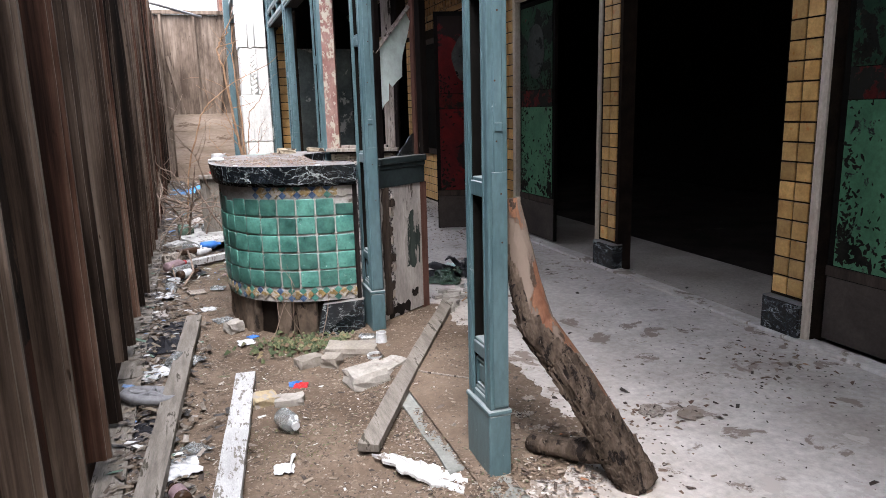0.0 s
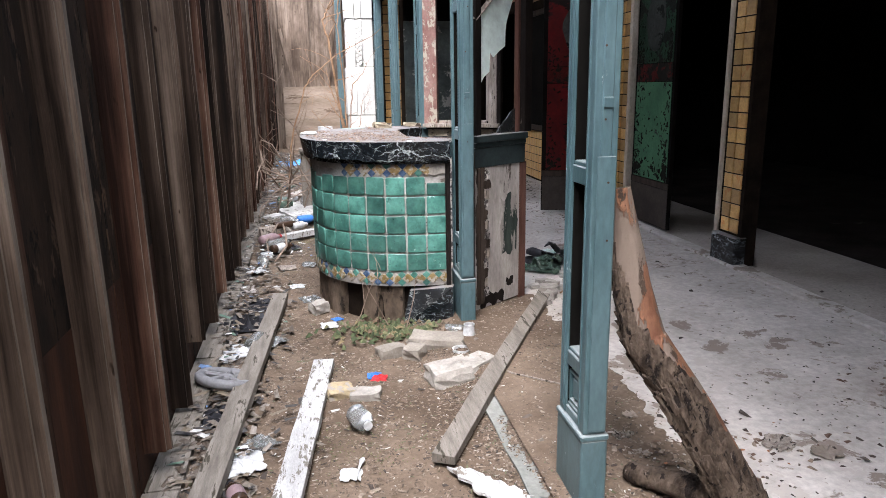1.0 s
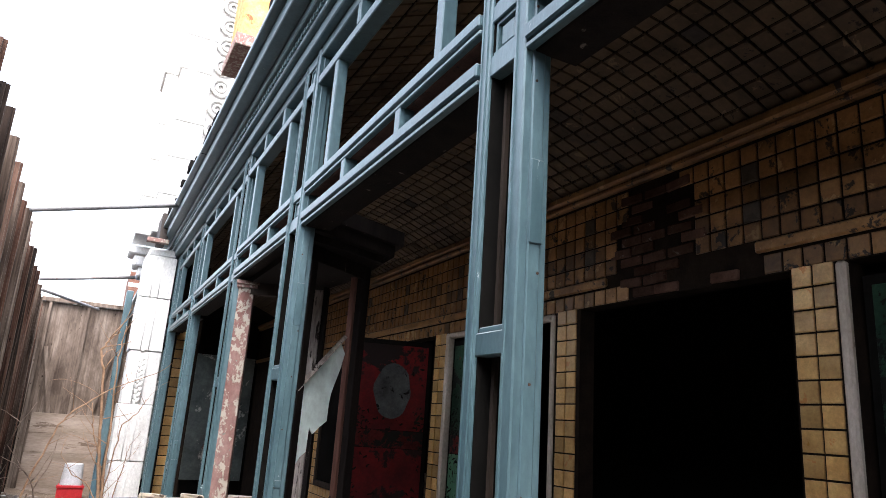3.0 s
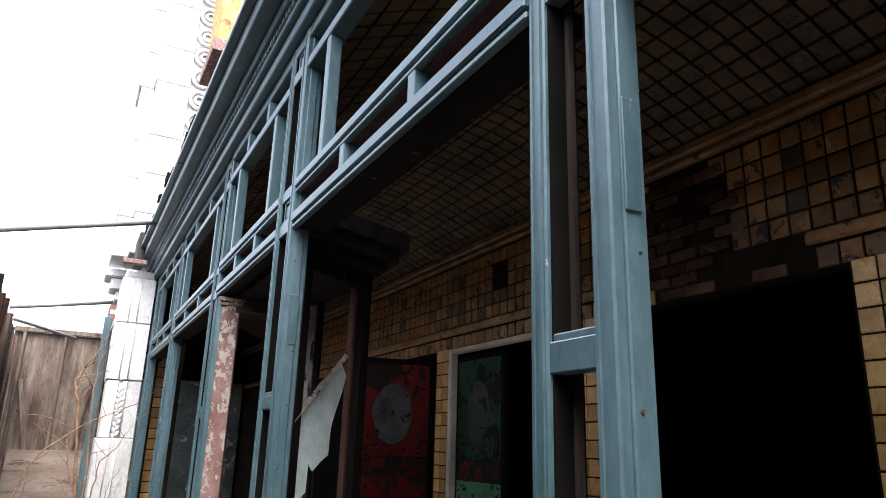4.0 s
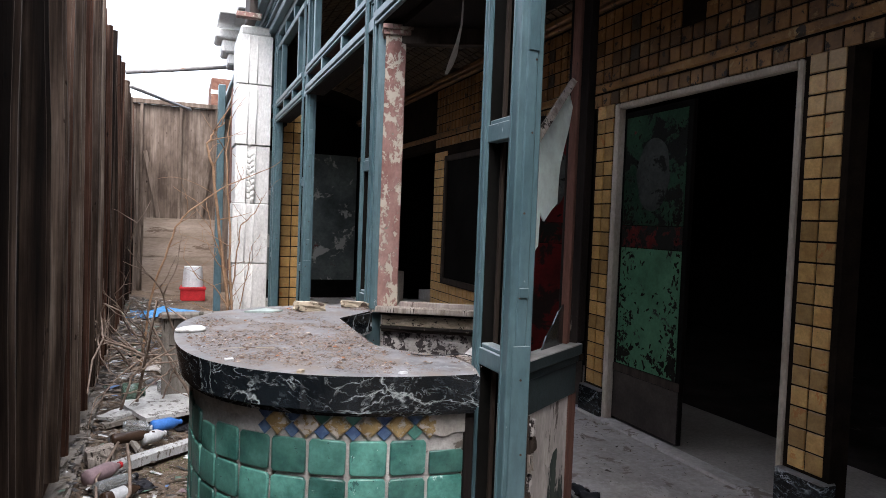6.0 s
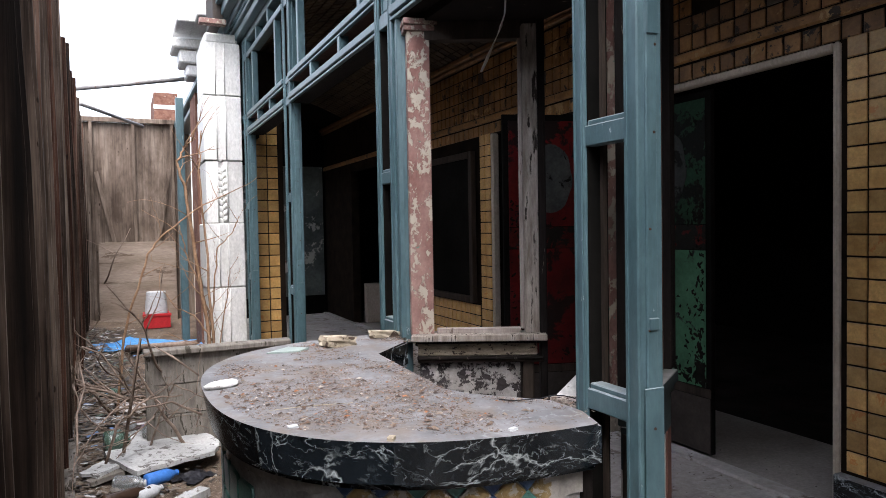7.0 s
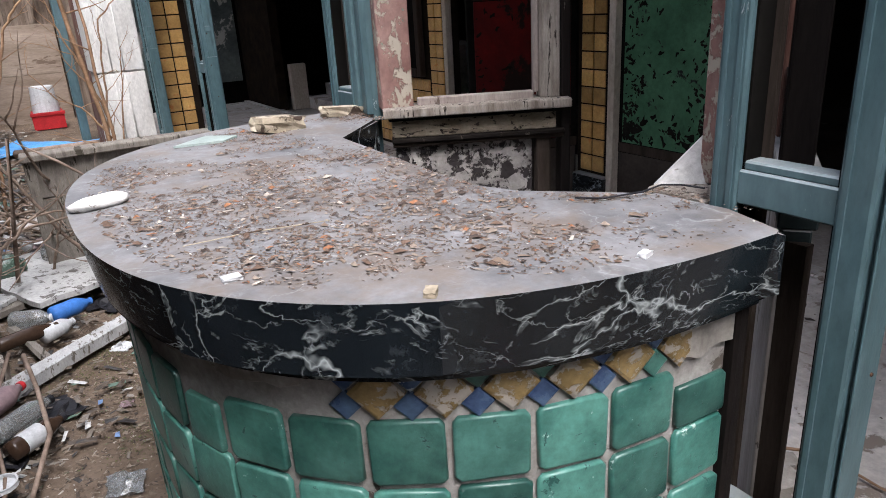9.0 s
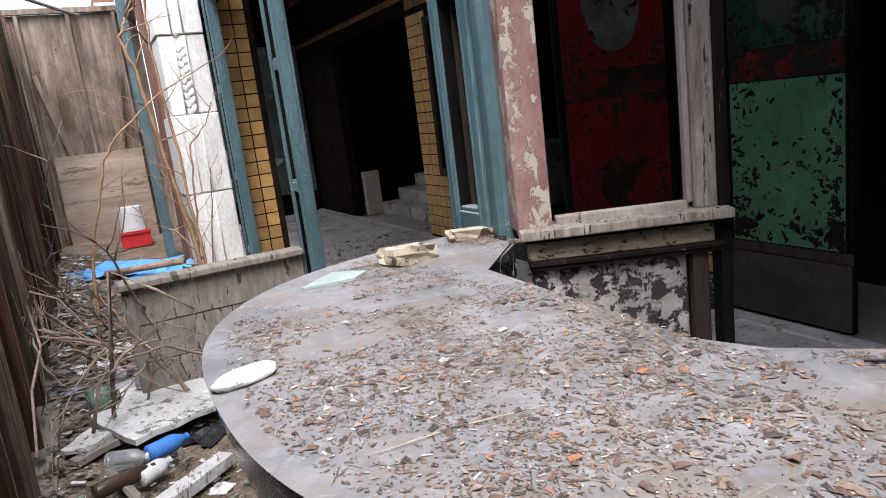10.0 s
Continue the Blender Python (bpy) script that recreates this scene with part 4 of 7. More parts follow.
board(body, "apron", (1.80, 4.815), (2.19, 5.097), 0.06, 1.02, 1.05, TEALBLACK)
board(body, "sill", (1.80, 4.81), (2.195, 5.095), 0.075, 1.05, 1.09, TEALBLACK, "dusty black window sill")
board(body, "frame_post", (2.17, 5.10), (2.228, 5.143), 0.08, 1.09, 2.46, BLACKWOOD, "near-black frame post")
board(body, "stop_bead", (2.135, 5.07), (2.155, 5.085), 0.03, 1.09, 2.46, REDBROWN, "faded reddish stop bead")
board(body, "jamb", (1.81, 4.835), (1.85, 4.865), 0.05, 1.09, 2.46, BLACKWOOD)
board(body, "head", (1.80, 4.83), (2.21, 5.12), 0.06, 2.38, 2.46, BLACKWOOD)
# far side
board(body, "far_panel", F0, F1, 0.04, 0.02, 0.975, PLASTER, "blistered white and black paint panel")
board(body, "far_post", (2.175, 5.975), (2.225, 5.950), 0.06, 0.0, 1.0, DARKWOOD)
board(body, "far_bead", (1.750, 6.165), (2.245, 5.908), 0.075, 1.055, 1.070, BLACKWOOD)
board(body, "far_apron", (1.760, 6.165), (2.225, 5.922), 0.05, 1.000, 1.055, CRACKED, "cracked bleached apron board")
board(body, "far_moulding", (1.755, 6.160), (2.245, 5.905), 0.075, 0.985, 1.000, BLACKWOOD)
board(body, "far_moulding", (1.758, 6.162), (2.247, 5.908), 0.055, 0.970, 0.985, DARKWOOD)
board(body, "panel_stile", (2.175, 5.962), (2.215, 5.942), 0.06, 0.0, 0.97, DARKWOOD, "scraped dark stile")
board(body, "far_sill", (1.730, 6.160), (2.255, 5.895), 0.13, 1.07, 1.098, PALEWOOD, "bleached wooden window sill")
board(body, "near_ledge", (1.705, 4.985), (1.865, 4.985), 0.13, 0.975, 1.066, PALEWOOD, "dusty ledge behind the counter's end")
board(body, "near_post_front", (1.79, 4.962), (1.87, 4.962), 0.09, 1.066, 2.42, PINK, "post with flaking pink, cream and green paint")
board(body, "far_post_front", (1.735, 6.185), (1.830, 6.155), 0.09, 1.09, 2.42, PINK, "post with flaking pink, cream and green paint")
board(body, "far_frame_post", (2.165, 5.957), (2.180, 5.949), 0.035, 1.115, 2.42, PINKGREY, "faded pinkish inner frame stile")
board(body, "far_frame_post", (2.181, 5.950), (2.238, 5.921), 0.06, 1.098, 2.44, PALEWOOD, "bleached scraped frame post")
board(body, "far_corner_post", (2.240, 5.921), (2.268, 5.907), 0.07, 0.0, 2.46, BLACKWOOD, "black corner post")
board(body, "far_bottom_rail", (1.835, 6.125), (2.165, 5.957), 0.035, 1.095, 1.12, PINKGREY, "faded pinkish bottom rail")
board(body, "far_head", (1.800, 6.150), (2.180, 5.960), 0.06, 2.38, 2.46, DARKWOOD)
board(body, "capital", (1.720, 6.185), (1.850, 6.150), 0.11, 2.42, 2.445, PINK)
board(body, "capital", (1.715, 6.185), (1.860, 6.150), 0.13, 2.445, 2.47, PINK)
board(body, "inner_stile", (1.75, 6.215), (1.77, 6.275), 0.05, 1.05, 2.5, TEAL)
board(body, "inner_stile", (1.722, 6.225), (1.735, 6.28), 0.03, 1.07, 2.5, TEAL)
for k, (gx, za, zb) in enumerate(((0.0, 2.46, 2.50), (0.05, 2.50, 2.56), (0.09, 2.56, 2.64))):
    b2 = bmesh.new()
    prism(b2, [(1.79, 4.74 - gx), (2.26 + gx, 4.96 - gx * 0.6), (2.30 + gx, 5.4), (2.26 + gx, 6.0 + gx * 0.6), (1.79, 6.2 + gx)], za, zb)
    part("cornice_board", b2, BLACKWOOD, body, "near-black booth cornice")
part("skirting", boxes((1.79, 1.81, 4.79, 4.83, 0.0, 1.0)), DARKWOOD, body)

b2 = bmesh.new()
strip = [((1.89, 5.58, 2.465), 0.003), ((1.895, 5.60, 2.36), 0.007), ((1.905, 5.66, 2.31), 0.018), ((1.93, 5.77, 2.275), 0.036), ((1.95, 5.85, 2.245), 0.048), ((1.955, 5.87, 2.225), 0.022)]
va = [[b2.verts.new((x + sg_ * w_ * 0.6 + o_, y, z + sg_ * w_)) for sg_, o_ in ((-1, 0), (1, 0), (1, 0.002), (-1, 0.002))] for (x, y, z), w_ in strip]
for p, q in zip(va, va[1:]):
    for k in range(4):
        b2.faces.new((p[k], p[(k + 1) % 4], q[(k + 1) % 4], q[k]))
part("hanging_scrap", b2, WHITETERRA, body, "torn white scrap hanging from the booth ceiling")

# broken pane still hanging in the near window
FROST = surface("frosted_green_glass", (0.74, 0.88, 0.83), (0.78, 0.91, 0.865), 5, (1, 1, 1), 9, rough=(0.12, 0.3), bump=0.05, spec=0.6)
DARKGLASS = surface("dusty_dark_glass", (0.012, 0.014, 0.014), (0.035, 0.038, 0.038), 6, (1, 1, 1), 60, rough=(0.1, 0.3), bump=0.05, spec=0.6)


def shard(name, rel, label="", material=None):
    """A flat piece of glass in the near window's plane: pairs of (share along the sill, height)."""
    b2 = bmesh.new()
    d = Vector((N1[0] - N0[0], N1[1] - N0[1], 0))
    nrm = Vector((d.y, -d.x, 0)).normalized()
    base = Vector((N0[0], N0[1] + 0.005, 0))
    a = [b2.verts.new(base + d * u + Vector((0, 0, z))) for u, z in rel]
    c = [b2.verts.new(base + d * u + Vector((0, 0, z)) - nrm * 0.005) for u, z in rel]
    b2.faces.new(a)
    b2.faces.new(c[::-1])
    n = len(a)
    for i in range(n):
        b2.faces.new((a[i], c[i], c[(i + 1) % n], a[(i + 1) % n]))
    return part(name, b2, material or FROST, body, label)


shard("broken_pane", [(0.06, 1.725), (0.14, 1.755), (0.789, 2.017), (0.895, 1.958), (0.84, 1.88), (0.765, 1.808), (0.70, 1.74), (0.68, 1.69), (0.673, 1.603), (0.56, 1.575), (0.44, 1.537), (0.40, 1.55), (0.365, 1.569), (0.352, 1.453), (0.25, 1.425), (0.159, 1.374), (0.06, 1.30)], label="jagged pale green remnant of the pane")
shard("glass_splinter", [(0.50, 1.09), (0.98, 1.09), (1.0, 1.26), (0.90, 1.235), (0.80, 1.215), (0.70, 1.17), (0.58, 1.135)], label="dark glass splinter on the sill", material=DARKGLASS)
b2 = bmesh.new()
tube(b2, [(1.82, 4.83, 1.735), (2.115, 5.05, 2.045)], [0.018, 0.016], 4)
part("loose_batten", b2, PALEWOOD, body, "slanting loose batten")

# ---- doors ----
def door_leaf(m, width, paint, label, patch):
    """A painted door leaf standing in its local xz plane, hinged at the origin; patch: the pale oval."""
    d = base_at("door_leaf", 0, 0, 0, label, "door", "lobby doors")
    d.matrix_basis = m
    d.matrix_parent_inverse = Matrix()
    def put(name, bm_, mat_, lab="", smooth=False):
        ob = new(name, finish(name, bm_, mat_, smooth))
        ob.parent = d
        if lab:
            ob["label"] = lab
        return ob
    h = 2.43
    put("slab", boxes((0, width, -0.018, 0.018, 0.03, h), bev=0.003), DARKROOM)
    put("kick_plate", boxes((0.01, width - 0.01, -0.024, -0.0185, 0.035, 0.40), bev=0.001), KICK, "dull brown kick plate")
    put("lower_panel", boxes((0.045, width - 0.045, -0.0235, -0.0182, 0.47, 1.38), bev=0.001), paint)
    put("middle_band", boxes((0.045, width - 0.045, -0.0235, -0.0182, 1.385, 1.55), bev=0.001), REDBAND, "faded flaking red band")
    put("upper_panel", boxes((0.045, width - 0.045, -0.0235, -0.0182, 1.555, h - 0.05), bev=0.001), paint if paint is REDDOOR else DARKGREEN, "upper paint, darker than below on green leaves")
    put("rail", boxes((0.0, width, -0.03, -0.0183, 0.405, 0.465), bev=0.004), DARKWOOD)
    b_ = bmesh.new()
    n = 28
    w = width * 0.24
    for yy in (-0.027, -0.0205):
        ring = [b_.verts.new((width / 2 + w * math.cos(2 * math.pi * i / n) * (1 + 0.06 * math.sin(5 * i)), yy, 1.93 + 0.27 * math.sin(2 * math.pi * i / n))) for i in range(n)]
        b_.faces.new(ring if yy > -0.025 else ring[::-1])
    vs = list(b_.verts)
    for i in range(n):
        b_.faces.new((vs[i], vs[(i + 1) % n], vs[n + (i + 1) % n], vs[n + i]))
    put("oval_panel", b_, patch, "stained grey oval panel")
    dr_ = random.Random(int(width * 1000) + len(label))
    b_ = bmesh.new()
    for _ in range(200 if paint is REDDOOR else 620):
        px = dr_.choice((dr_.uniform(0.05, width - 0.05), 0.06 + abs(dr_.gauss(0, 0.07)), width - 0.06 - abs(dr_.gauss(0, 0.05))))
        pz = dr_.choice((0.49 + abs(dr_.gauss(0, 0.16)), 0.49 + abs(dr_.gauss(0, 0.45)), dr_.uniform(0.5, h - 0.08), 1.56 + abs(dr_.gauss(0, 0.1))))
        if not (0.05 < px < width - 0.05 and 0.48 < pz < h - 0.06):
            continue
        r0_ = dr_.uniform(0.003, 0.013) * (1.9 if pz < 0.62 and dr_.random() < 0.5 else 1)
        a0_ = dr_.uniform(0, 3.14)
        ring = []
        for i in range(9):
            a_ = 2 * math.pi * i / 9
            rr_ = r0_ * dr_.uniform(0.3, 1.5)
            u_, w_ = 1.9 * rr_ * math.cos(a_), rr_ * math.sin(a_)
            ring.append(b_.verts.new((px + u_ * math.cos(a0_) - w_ * math.sin(a0_), -0.0247 - 0.0003 * dr_.random(), pz + u_ * math.sin(a0_) + w_ * math.cos(a0_))))
        b_.faces.new(ring)
    put("peeled_paint", b_, SCORCH, "black patches where paint has peeled")["kind"] = "stuff"
    return d


DIMOVAL = surface("dark_grey_oval", (0.018, 0.020, 0.018), (0.055, 0.058, 0.053), 5, (1, 1, 1), 50, wear=(0.01, 0.01, 0.009), wear_at=0.56, wear_scale=5, rough=(0.6, 0.9), bump=0.3, spec=0.08)
DARKGREEN = surface("dark_green_paint", (0.006, 0.017, 0.010), (0.022, 0.060, 0.033), 2.5, (1, 1, 1), 40, wear=(0.006, 0.006, 0.005), wear_at=0.52, wear_scale=4, wear2=(0.08, 0.015, 0.012), wear2_at=0.68, rough=(0.4, 0.7), bump=0.5, spec=0.08)
SCORCH = surface("bare_black_wood", (0.006, 0.006, 0.005), (0.02, 0.018, 0.015), 8, (1, 1, 1), 60, rough=(0.7, 0.95), bump=0.4, spec=0.05)
REDBAND = surface("flaking_dull_red", (0.030, 0.005, 0.004), (0.10, 0.014, 0.012), 5, (1, 1, 1), 40, wear=(0.012, 0.012, 0.010), wear_at=0.47, wear_scale=6, rough=(0.6, 0.9), bump=0.5, spec=0.1)
OVAL = surface("stained_grey_oval", (0.028, 0.029, 0.027), (0.085, 0.088, 0.082), 5, (1, 1, 1), 50, wear=(0.008, 0.007, 0.006), wear_at=0.57, wear_scale=6, rough=(0.6, 0.9), bump=0.3, spec=0.1)
door_leaf(Matrix.Translation((4.075, 7.45, 0)) @ Matrix.Rotation(radians(-90), 4, "Z"), 0.78, GREENDOOR, "closed door leaf with peeling green paint and brown kick plate", DIMOVAL)
door_leaf(Matrix.Translation((4.09, 3.44, 0)) @ Matrix.Rotation(radians(-90), 4, "Z"), 0.90, GREENDOOR, "closed door leaf with peeling green paint beside the tiled pier", DIMOVAL)
door_leaf(Matrix.Translation((4.09, 2.53, 0)) @ Matrix.Rotation(radians(-90), 4, "Z"), 0.90, GREENDOOR, "closed door leaf with peeling green paint beside another leaf", DIMOVAL)
door_leaf(Matrix.Translation((3.28, 8.02, 0)) @ Matrix.Rotation(radians(-16), 4, "Z"), 0.76, REDDOOR, "open door leaf with peeling dark red paint", OVAL)

# casings, pier bases and mouldings on the back wall
for k, (ya, yb, za, zb) in enumerate(((3.462, 3.515, 0.2, HEAD), (7.43, 7.485, 0.2, HEAD), (5.745, 5.78, 0.2, HEAD), (9.42, 9.47, 0.2, HEAD))):
    solid("door_casing", boxes((XB - 0.018, XB + 0.06, ya, yb, za - 0.2, zb), bev=0.012), BEIGE, "beige painted round-edged door casing", "trim", "structure")
solid("door_casing", boxes((XB - 0.012, XB + 0.06, 5.78, 7.43, HEAD - 0.045, HEAD), bev=0.01), BEIGE, "beige painted head casing over the doorway", "trim", "structure")
for ya, yb in ((3.52, 3.77), (5.46, 5.74), (7.49, 7.76), (9.48, 9.76)):
    b_ = boxes((XB - 0.045, XB + 0.06, ya - 0.02, yb + 0.015, 0.0, 0.225), bev=0.008)
    solid("pier_base", b_, MARBLE, "chipped dark veined marble base block of a tiled pier", "pier base", "structure")
solid("wall_moulding", boxes((XB - 0.022, XB + 0.012, -3, 3.95, 2.622, 2.69), (XB - 0.022, XB + 0.012, 5.15, 15.8, 2.622, 2.69), bev=0.012), DIMTILE, "ochre glazed moulding above the doorways", "trim", "structure")
solid("wall_moulding", boxes((XB - 0.05, XB + 0.012, -3, 15.8, 3.275, 3.32), (XB - 0.08, XB + 0.012, -3, 15.8, 3.32, 3.385), bev=0.014), DIMTILE, "ochre glazed cornice under the vault", "trim", "structure")

# poster case and stairs farther in
case = base_at("poster_case", 3.97, 10.4, 0.75, "empty dark wooden poster case on the tiled wall", "display case")
part("back", boxes((3.955, 3.985, 9.85, 11.0, 0.78, 2.32)), DARKROOM, case)
for r in ((3.93, 3.99, 9.80, 9.87, 0.75, 2.36), (3.93, 3.99, 10.98, 11.05, 0.75, 2.36), (3.925, 3.99, 9.87, 10.98, 0.75, 0.82), (3.93, 3.99, 9.87, 10.98, 2.29, 2.36)):
    part("frame", boxes(r, bev=0.006), DARKWOOD, case)
stair = base_at("lobby_stairs", 4.6, 13, 0, "dusty grey concrete steps inside the far doorway", "stairs")
for i in range(5):
    part("step", boxes((4.45 + i * 0.30, 6.4, 12.0, 14.2, -0.01 + i * 0.17, 0.16 + i * 0.17), bev=0.008), CONCRETE, stair)
part("kerb", boxes((4.20, 4.44, 14.1, 14.22, 0.0, 0.65), bev=0.01), BEIGE, stair, "pale upright board")
MURAL = surface("faded_mural", (0.06, 0.07, 0.066), (0.16, 0.185, 0.17), 1.6, (1, 1, 1), 20, wear=(0.42, 0.40, 0.36), wear_at=0.58, wear_scale=2.0, wear2=(0.13, 0.03, 0.025), wear2_at=0.66, rough=(0.8, 1.0), bump=0.2, spec=0.08)
solid("mural_panel", boxes((1.85, 3.95, 15.74, 15.8, 0.35, 2.7)), MURAL, "faded stained mural panel on the end wall", "panel", "structure")

# ---- white terracotta pilaster and the parts of the building above ----
pil = base_at("terracotta_pilaster", 1.5, 10.7, 0, "cracked white glazed terracotta pilaster with carved leaf strip", "pilaster")
zz = -0.15
for h in (0.55, 0.60, 0.64, 0.62, 0.64, 0.52):
    w = rng.uniform(-0.012, 0.012)
    b2 = boxes((1.335 + w, 1.70, 10.47 + rng.uniform(-0.015, 0.01), 11.0, zz + 0.003, zz + h - 0.003), bev=0.008)
    blk = part("block", b2, WHITETERRA, pil)
    if zz > 0.3:
        b2 = bmesh.new()
        z = zz + 0.03
        while z < zz + h - 0.05:
            for sgn in (-1, 1):
                bmesh.ops.create_icosphere(b2, subdivisions=1, radius=1.0, matrix=Matrix.Translation((1.50 + sgn * 0.022, 10.4685, z + sgn * 0.012)) @ Matrix.Rotation(sgn * 0.6, 4, "Y") @ Matrix.Diagonal((0.030, 0.0075, 0.046, 1)))
            z += 0.062
        box(b2, 1.452, 1.46, 10.448, 10.47, zz + 0.01, zz + h - 0.01)
        box(b2, 1.54, 1.548, 10.448, 10.47, zz + 0.01, zz + h - 0.01)
        part("leaf_strip", b2, WHITETERRA, blk, smooth=True)
    zz += h
part("foot_block", boxes((1.30, 1.71, 10.44, 11.01, -0.2, 0.32), bev=0.01), PALESTONE, pil, "stained broken foot block")
part("cap_block", boxes((1.37, 1.68, 10.49, 10.95, 3.42, 3.52), bev=0.02), WHITETERRA, pil)

tower = base_at("terracotta_tower", 1.8, 11.8, 3.7, "white terracotta upper wall with a chain of carved rings", "wall")
zz = 3.9
while zz < 9.5:
    h = rng.choice((0.55, 0.7, 0.8))
    part("block", boxes((1.38 + rng.uniform(-0.03, 0.03), 1.82, 11.25, 12.3, zz + 0.004, zz + h - 0.004), bev=0.012), WHITETERRA, tower)
    part("block", boxes((1.21 + rng.uniform(-0.02, 0.02), 1.40, 11.55, 12.3, zz + 0.004, zz + h - 0.004), bev=0.012), WHITETERRA, tower)
    zz += h
RINGGREY = surface("weathered_grey_relief", (0.26, 0.25, 0.235), (0.42, 0.41, 0.39), 6, (1, 1, 1), 40, rough=(0.7, 0.95), bump=0.4)
part("relief_band", boxes((1.822, 2.16, 11.3, 11.6, 3.9, 9.5)), RINGGREY, tower, "grey relief band")
zr = 4.2
while zr < 9.3:
    b2 = bmesh.new()
    tube(b2, [(1.97 + 0.125 * math.cos(a), 11.29, zr + 0.125 * math.sin(a)) for a in [i * math.pi / 9 for i in range(19)]], [0.03] * 19, 6, cap=False)
    tube(b2, [(1.97 + 0.055 * math.cos(a), 11.285, zr + 0.055 * math.sin(a)) for a in [i * math.pi / 6 for i in range(13)]], [0.02] * 13, 5, cap=False)
    part("carved_ring", b2, WHITETERRA, tower, smooth=True)
    zr += 0.335
b2 = boxes((1.18, 1.62, 12.0, 12.5, 3.72, 3.84), (1.26, 1.62, 12.05, 12.5, 3.56, 3.72), (1.34, 1.62, 12.1, 12.5, 3.42, 3.56), bev=0.02)
solid("stone_bracket", b2, WHITETERRA, "white stone bracket under a cornice stub", "bracket")
solid("far_cornice", boxes((1.50, 1.8, 12.0, 15.9, 3.22, 3.32), (1.44, 1.8, 12.0, 15.9, 3.32, 3.42), bev=0.02), TEAL, "blue-green cornice beyond the pilaster", "cornice")
RUSTY = surface("rusted_orange_panel", (0.42, 0.20, 0.07), (0.62, 0.40, 0.17), 5, (1, 1, 1), 40, wear=(0.25, 0.09, 0.04), wear_at=0.6, wear_scale=6, rough=(0.8, 1.0), bump=0.3)
sg = base_at("rusted_box_sign", 2.0, 9.1, 5.7, "rusted orange box with a dark red underside", "sign box")
part("body", boxes((1.83, 2.2, 9.0, 9.7, 5.84, 7.4), bev=0.01), RUSTY, sg)
part("tray", boxes((1.78, 2.25, 8.9, 9.8, 5.68, 5.83), bev=0.008), PINK, sg, "dark red bottom tray")
part("stem", boxes((1.95, 2.05, 9.3, 9.4, 3.85, 5.69)), METAL, sg)
br = base_at("iron_bracket", 1.45, 10.4, 3.5, "rusty iron beam end above the pilaster", "bracket")
part("plate", boxes((1.31, 1.56, 10.32, 10.42, 3.56, 3.61), bev=0.004), PINK, br)
part("beam", boxes((1.44, 1.54, 10.36, 10.9, 3.61, 3.95), bev=0.01), KICK, br)
for name, pts in (("tie_bar", [(0.24, 8.45, 3.25), (1.62, 9.35, 3.82)]), ("tie_bar", [(0.15, 12.3, 3.22), (1.40, 12.5, 3.47)]), ("tie_bar", [(0.15, 13.2, 3.2), (0.95, 15.9, 3.33)])):
    b2 = bmesh.new()
    tube(b2, pts, [0.026, 0.026], 8)
    solid(name, b2, METAL, "grey metal tie bar across the alley", "bar", group="tie bars", smooth=True)

# torn roofing along the parapet
b2 = bmesh.new()
y = -1.0
while y < 10.9:
    w = rng.uniform(0.12, 0.4)
    a = rng.uniform(-0.25, 0.25)
    z = 3.81 + rng.uniform(0, 0.12)
    box(b2, 1.50 + rng.uniform(-0.03, 0.06), 1.75, y, y + w, z, z + rng.uniform(0.02, 0.10), 0, Matrix.Translation((1.6, y, 3.85)) @ Matrix.Rotation(a, 4, "X") @ Matrix.Translation((-1.6, -y, -3.85)))
    y += w * 0.8
solid("torn_roofing", b2, DARKROOM, "ragged black roofing felt along the roof edge", "roofing", "stuff")
bld = base_at("distant_building", 2.7, 42, 0, "distant red brick building above the hoarding", "building")
part("wall", boxes((2.2, 3.3, 40, 44, 0, 8.4)), OLDBRICK, bld)
part("band", boxes((2.18, 3.32, 39.98, 40.0, 7.6, 7.8)), WHITETERRA, bld)

# brick pier and frame past the pilaster
solid("brick_pier", boxes((1.47, 1.72, 12.6, 13.3, -0.1, 3.4)), OLDBRICK, "rough brick pier past the pilaster", "pier", "structure")
solid("side_post", boxes((1.30, 1.40, 13.45, 13.6, -0.1, 3.4), bev=0.006), TEAL, "blue-green painted post by the end hoarding", "post", "structure")


# low panelled wall past the counter
low = base_at("low_panelled_wall", 1.2, 8.6, 0, "weathered low wall of grey boards with a flat rail", "low wall")
part("top_rail", boxes((0.69, 1.725, 8.56, 8.70, 0.69, 0.73), bev=0.006), GREYPLANK, low)
part("board", boxes((0.745, 1.72, 8.61, 8.66, 0.475, 0.688), bev=0.004), GREYPLANK, low)
part("board", boxes((0.745, 1.72, 8.615, 8.655, 0.255, 0.47), bev=0.004), GREYPLANK, low)
part("board", boxes((0.745, 1.72, 8.61, 8.66, 0.0, 0.25), bev=0.004), GREYPLANK, low)
part("end_post", boxes((0.70, 0.755, 8.60, 8.67, -0.05, 0.688), bev=0.004), GREYPLANK, low)

# ---- leaning log ----
BARK = surface("grey_brown_bark", (0.040, 0.026, 0.018), (0.185, 0.140, 0.108), 18, (1, 1, 0.4), 60, wear=(0.025, 0.018, 0.015), wear_at=0.55, wear_scale=24,
               wear2=(0.24, 0.20, 0.17), wear2_at=0.64, rough=(0.85, 1.0), bump=1.0, bump_dist=0.03)
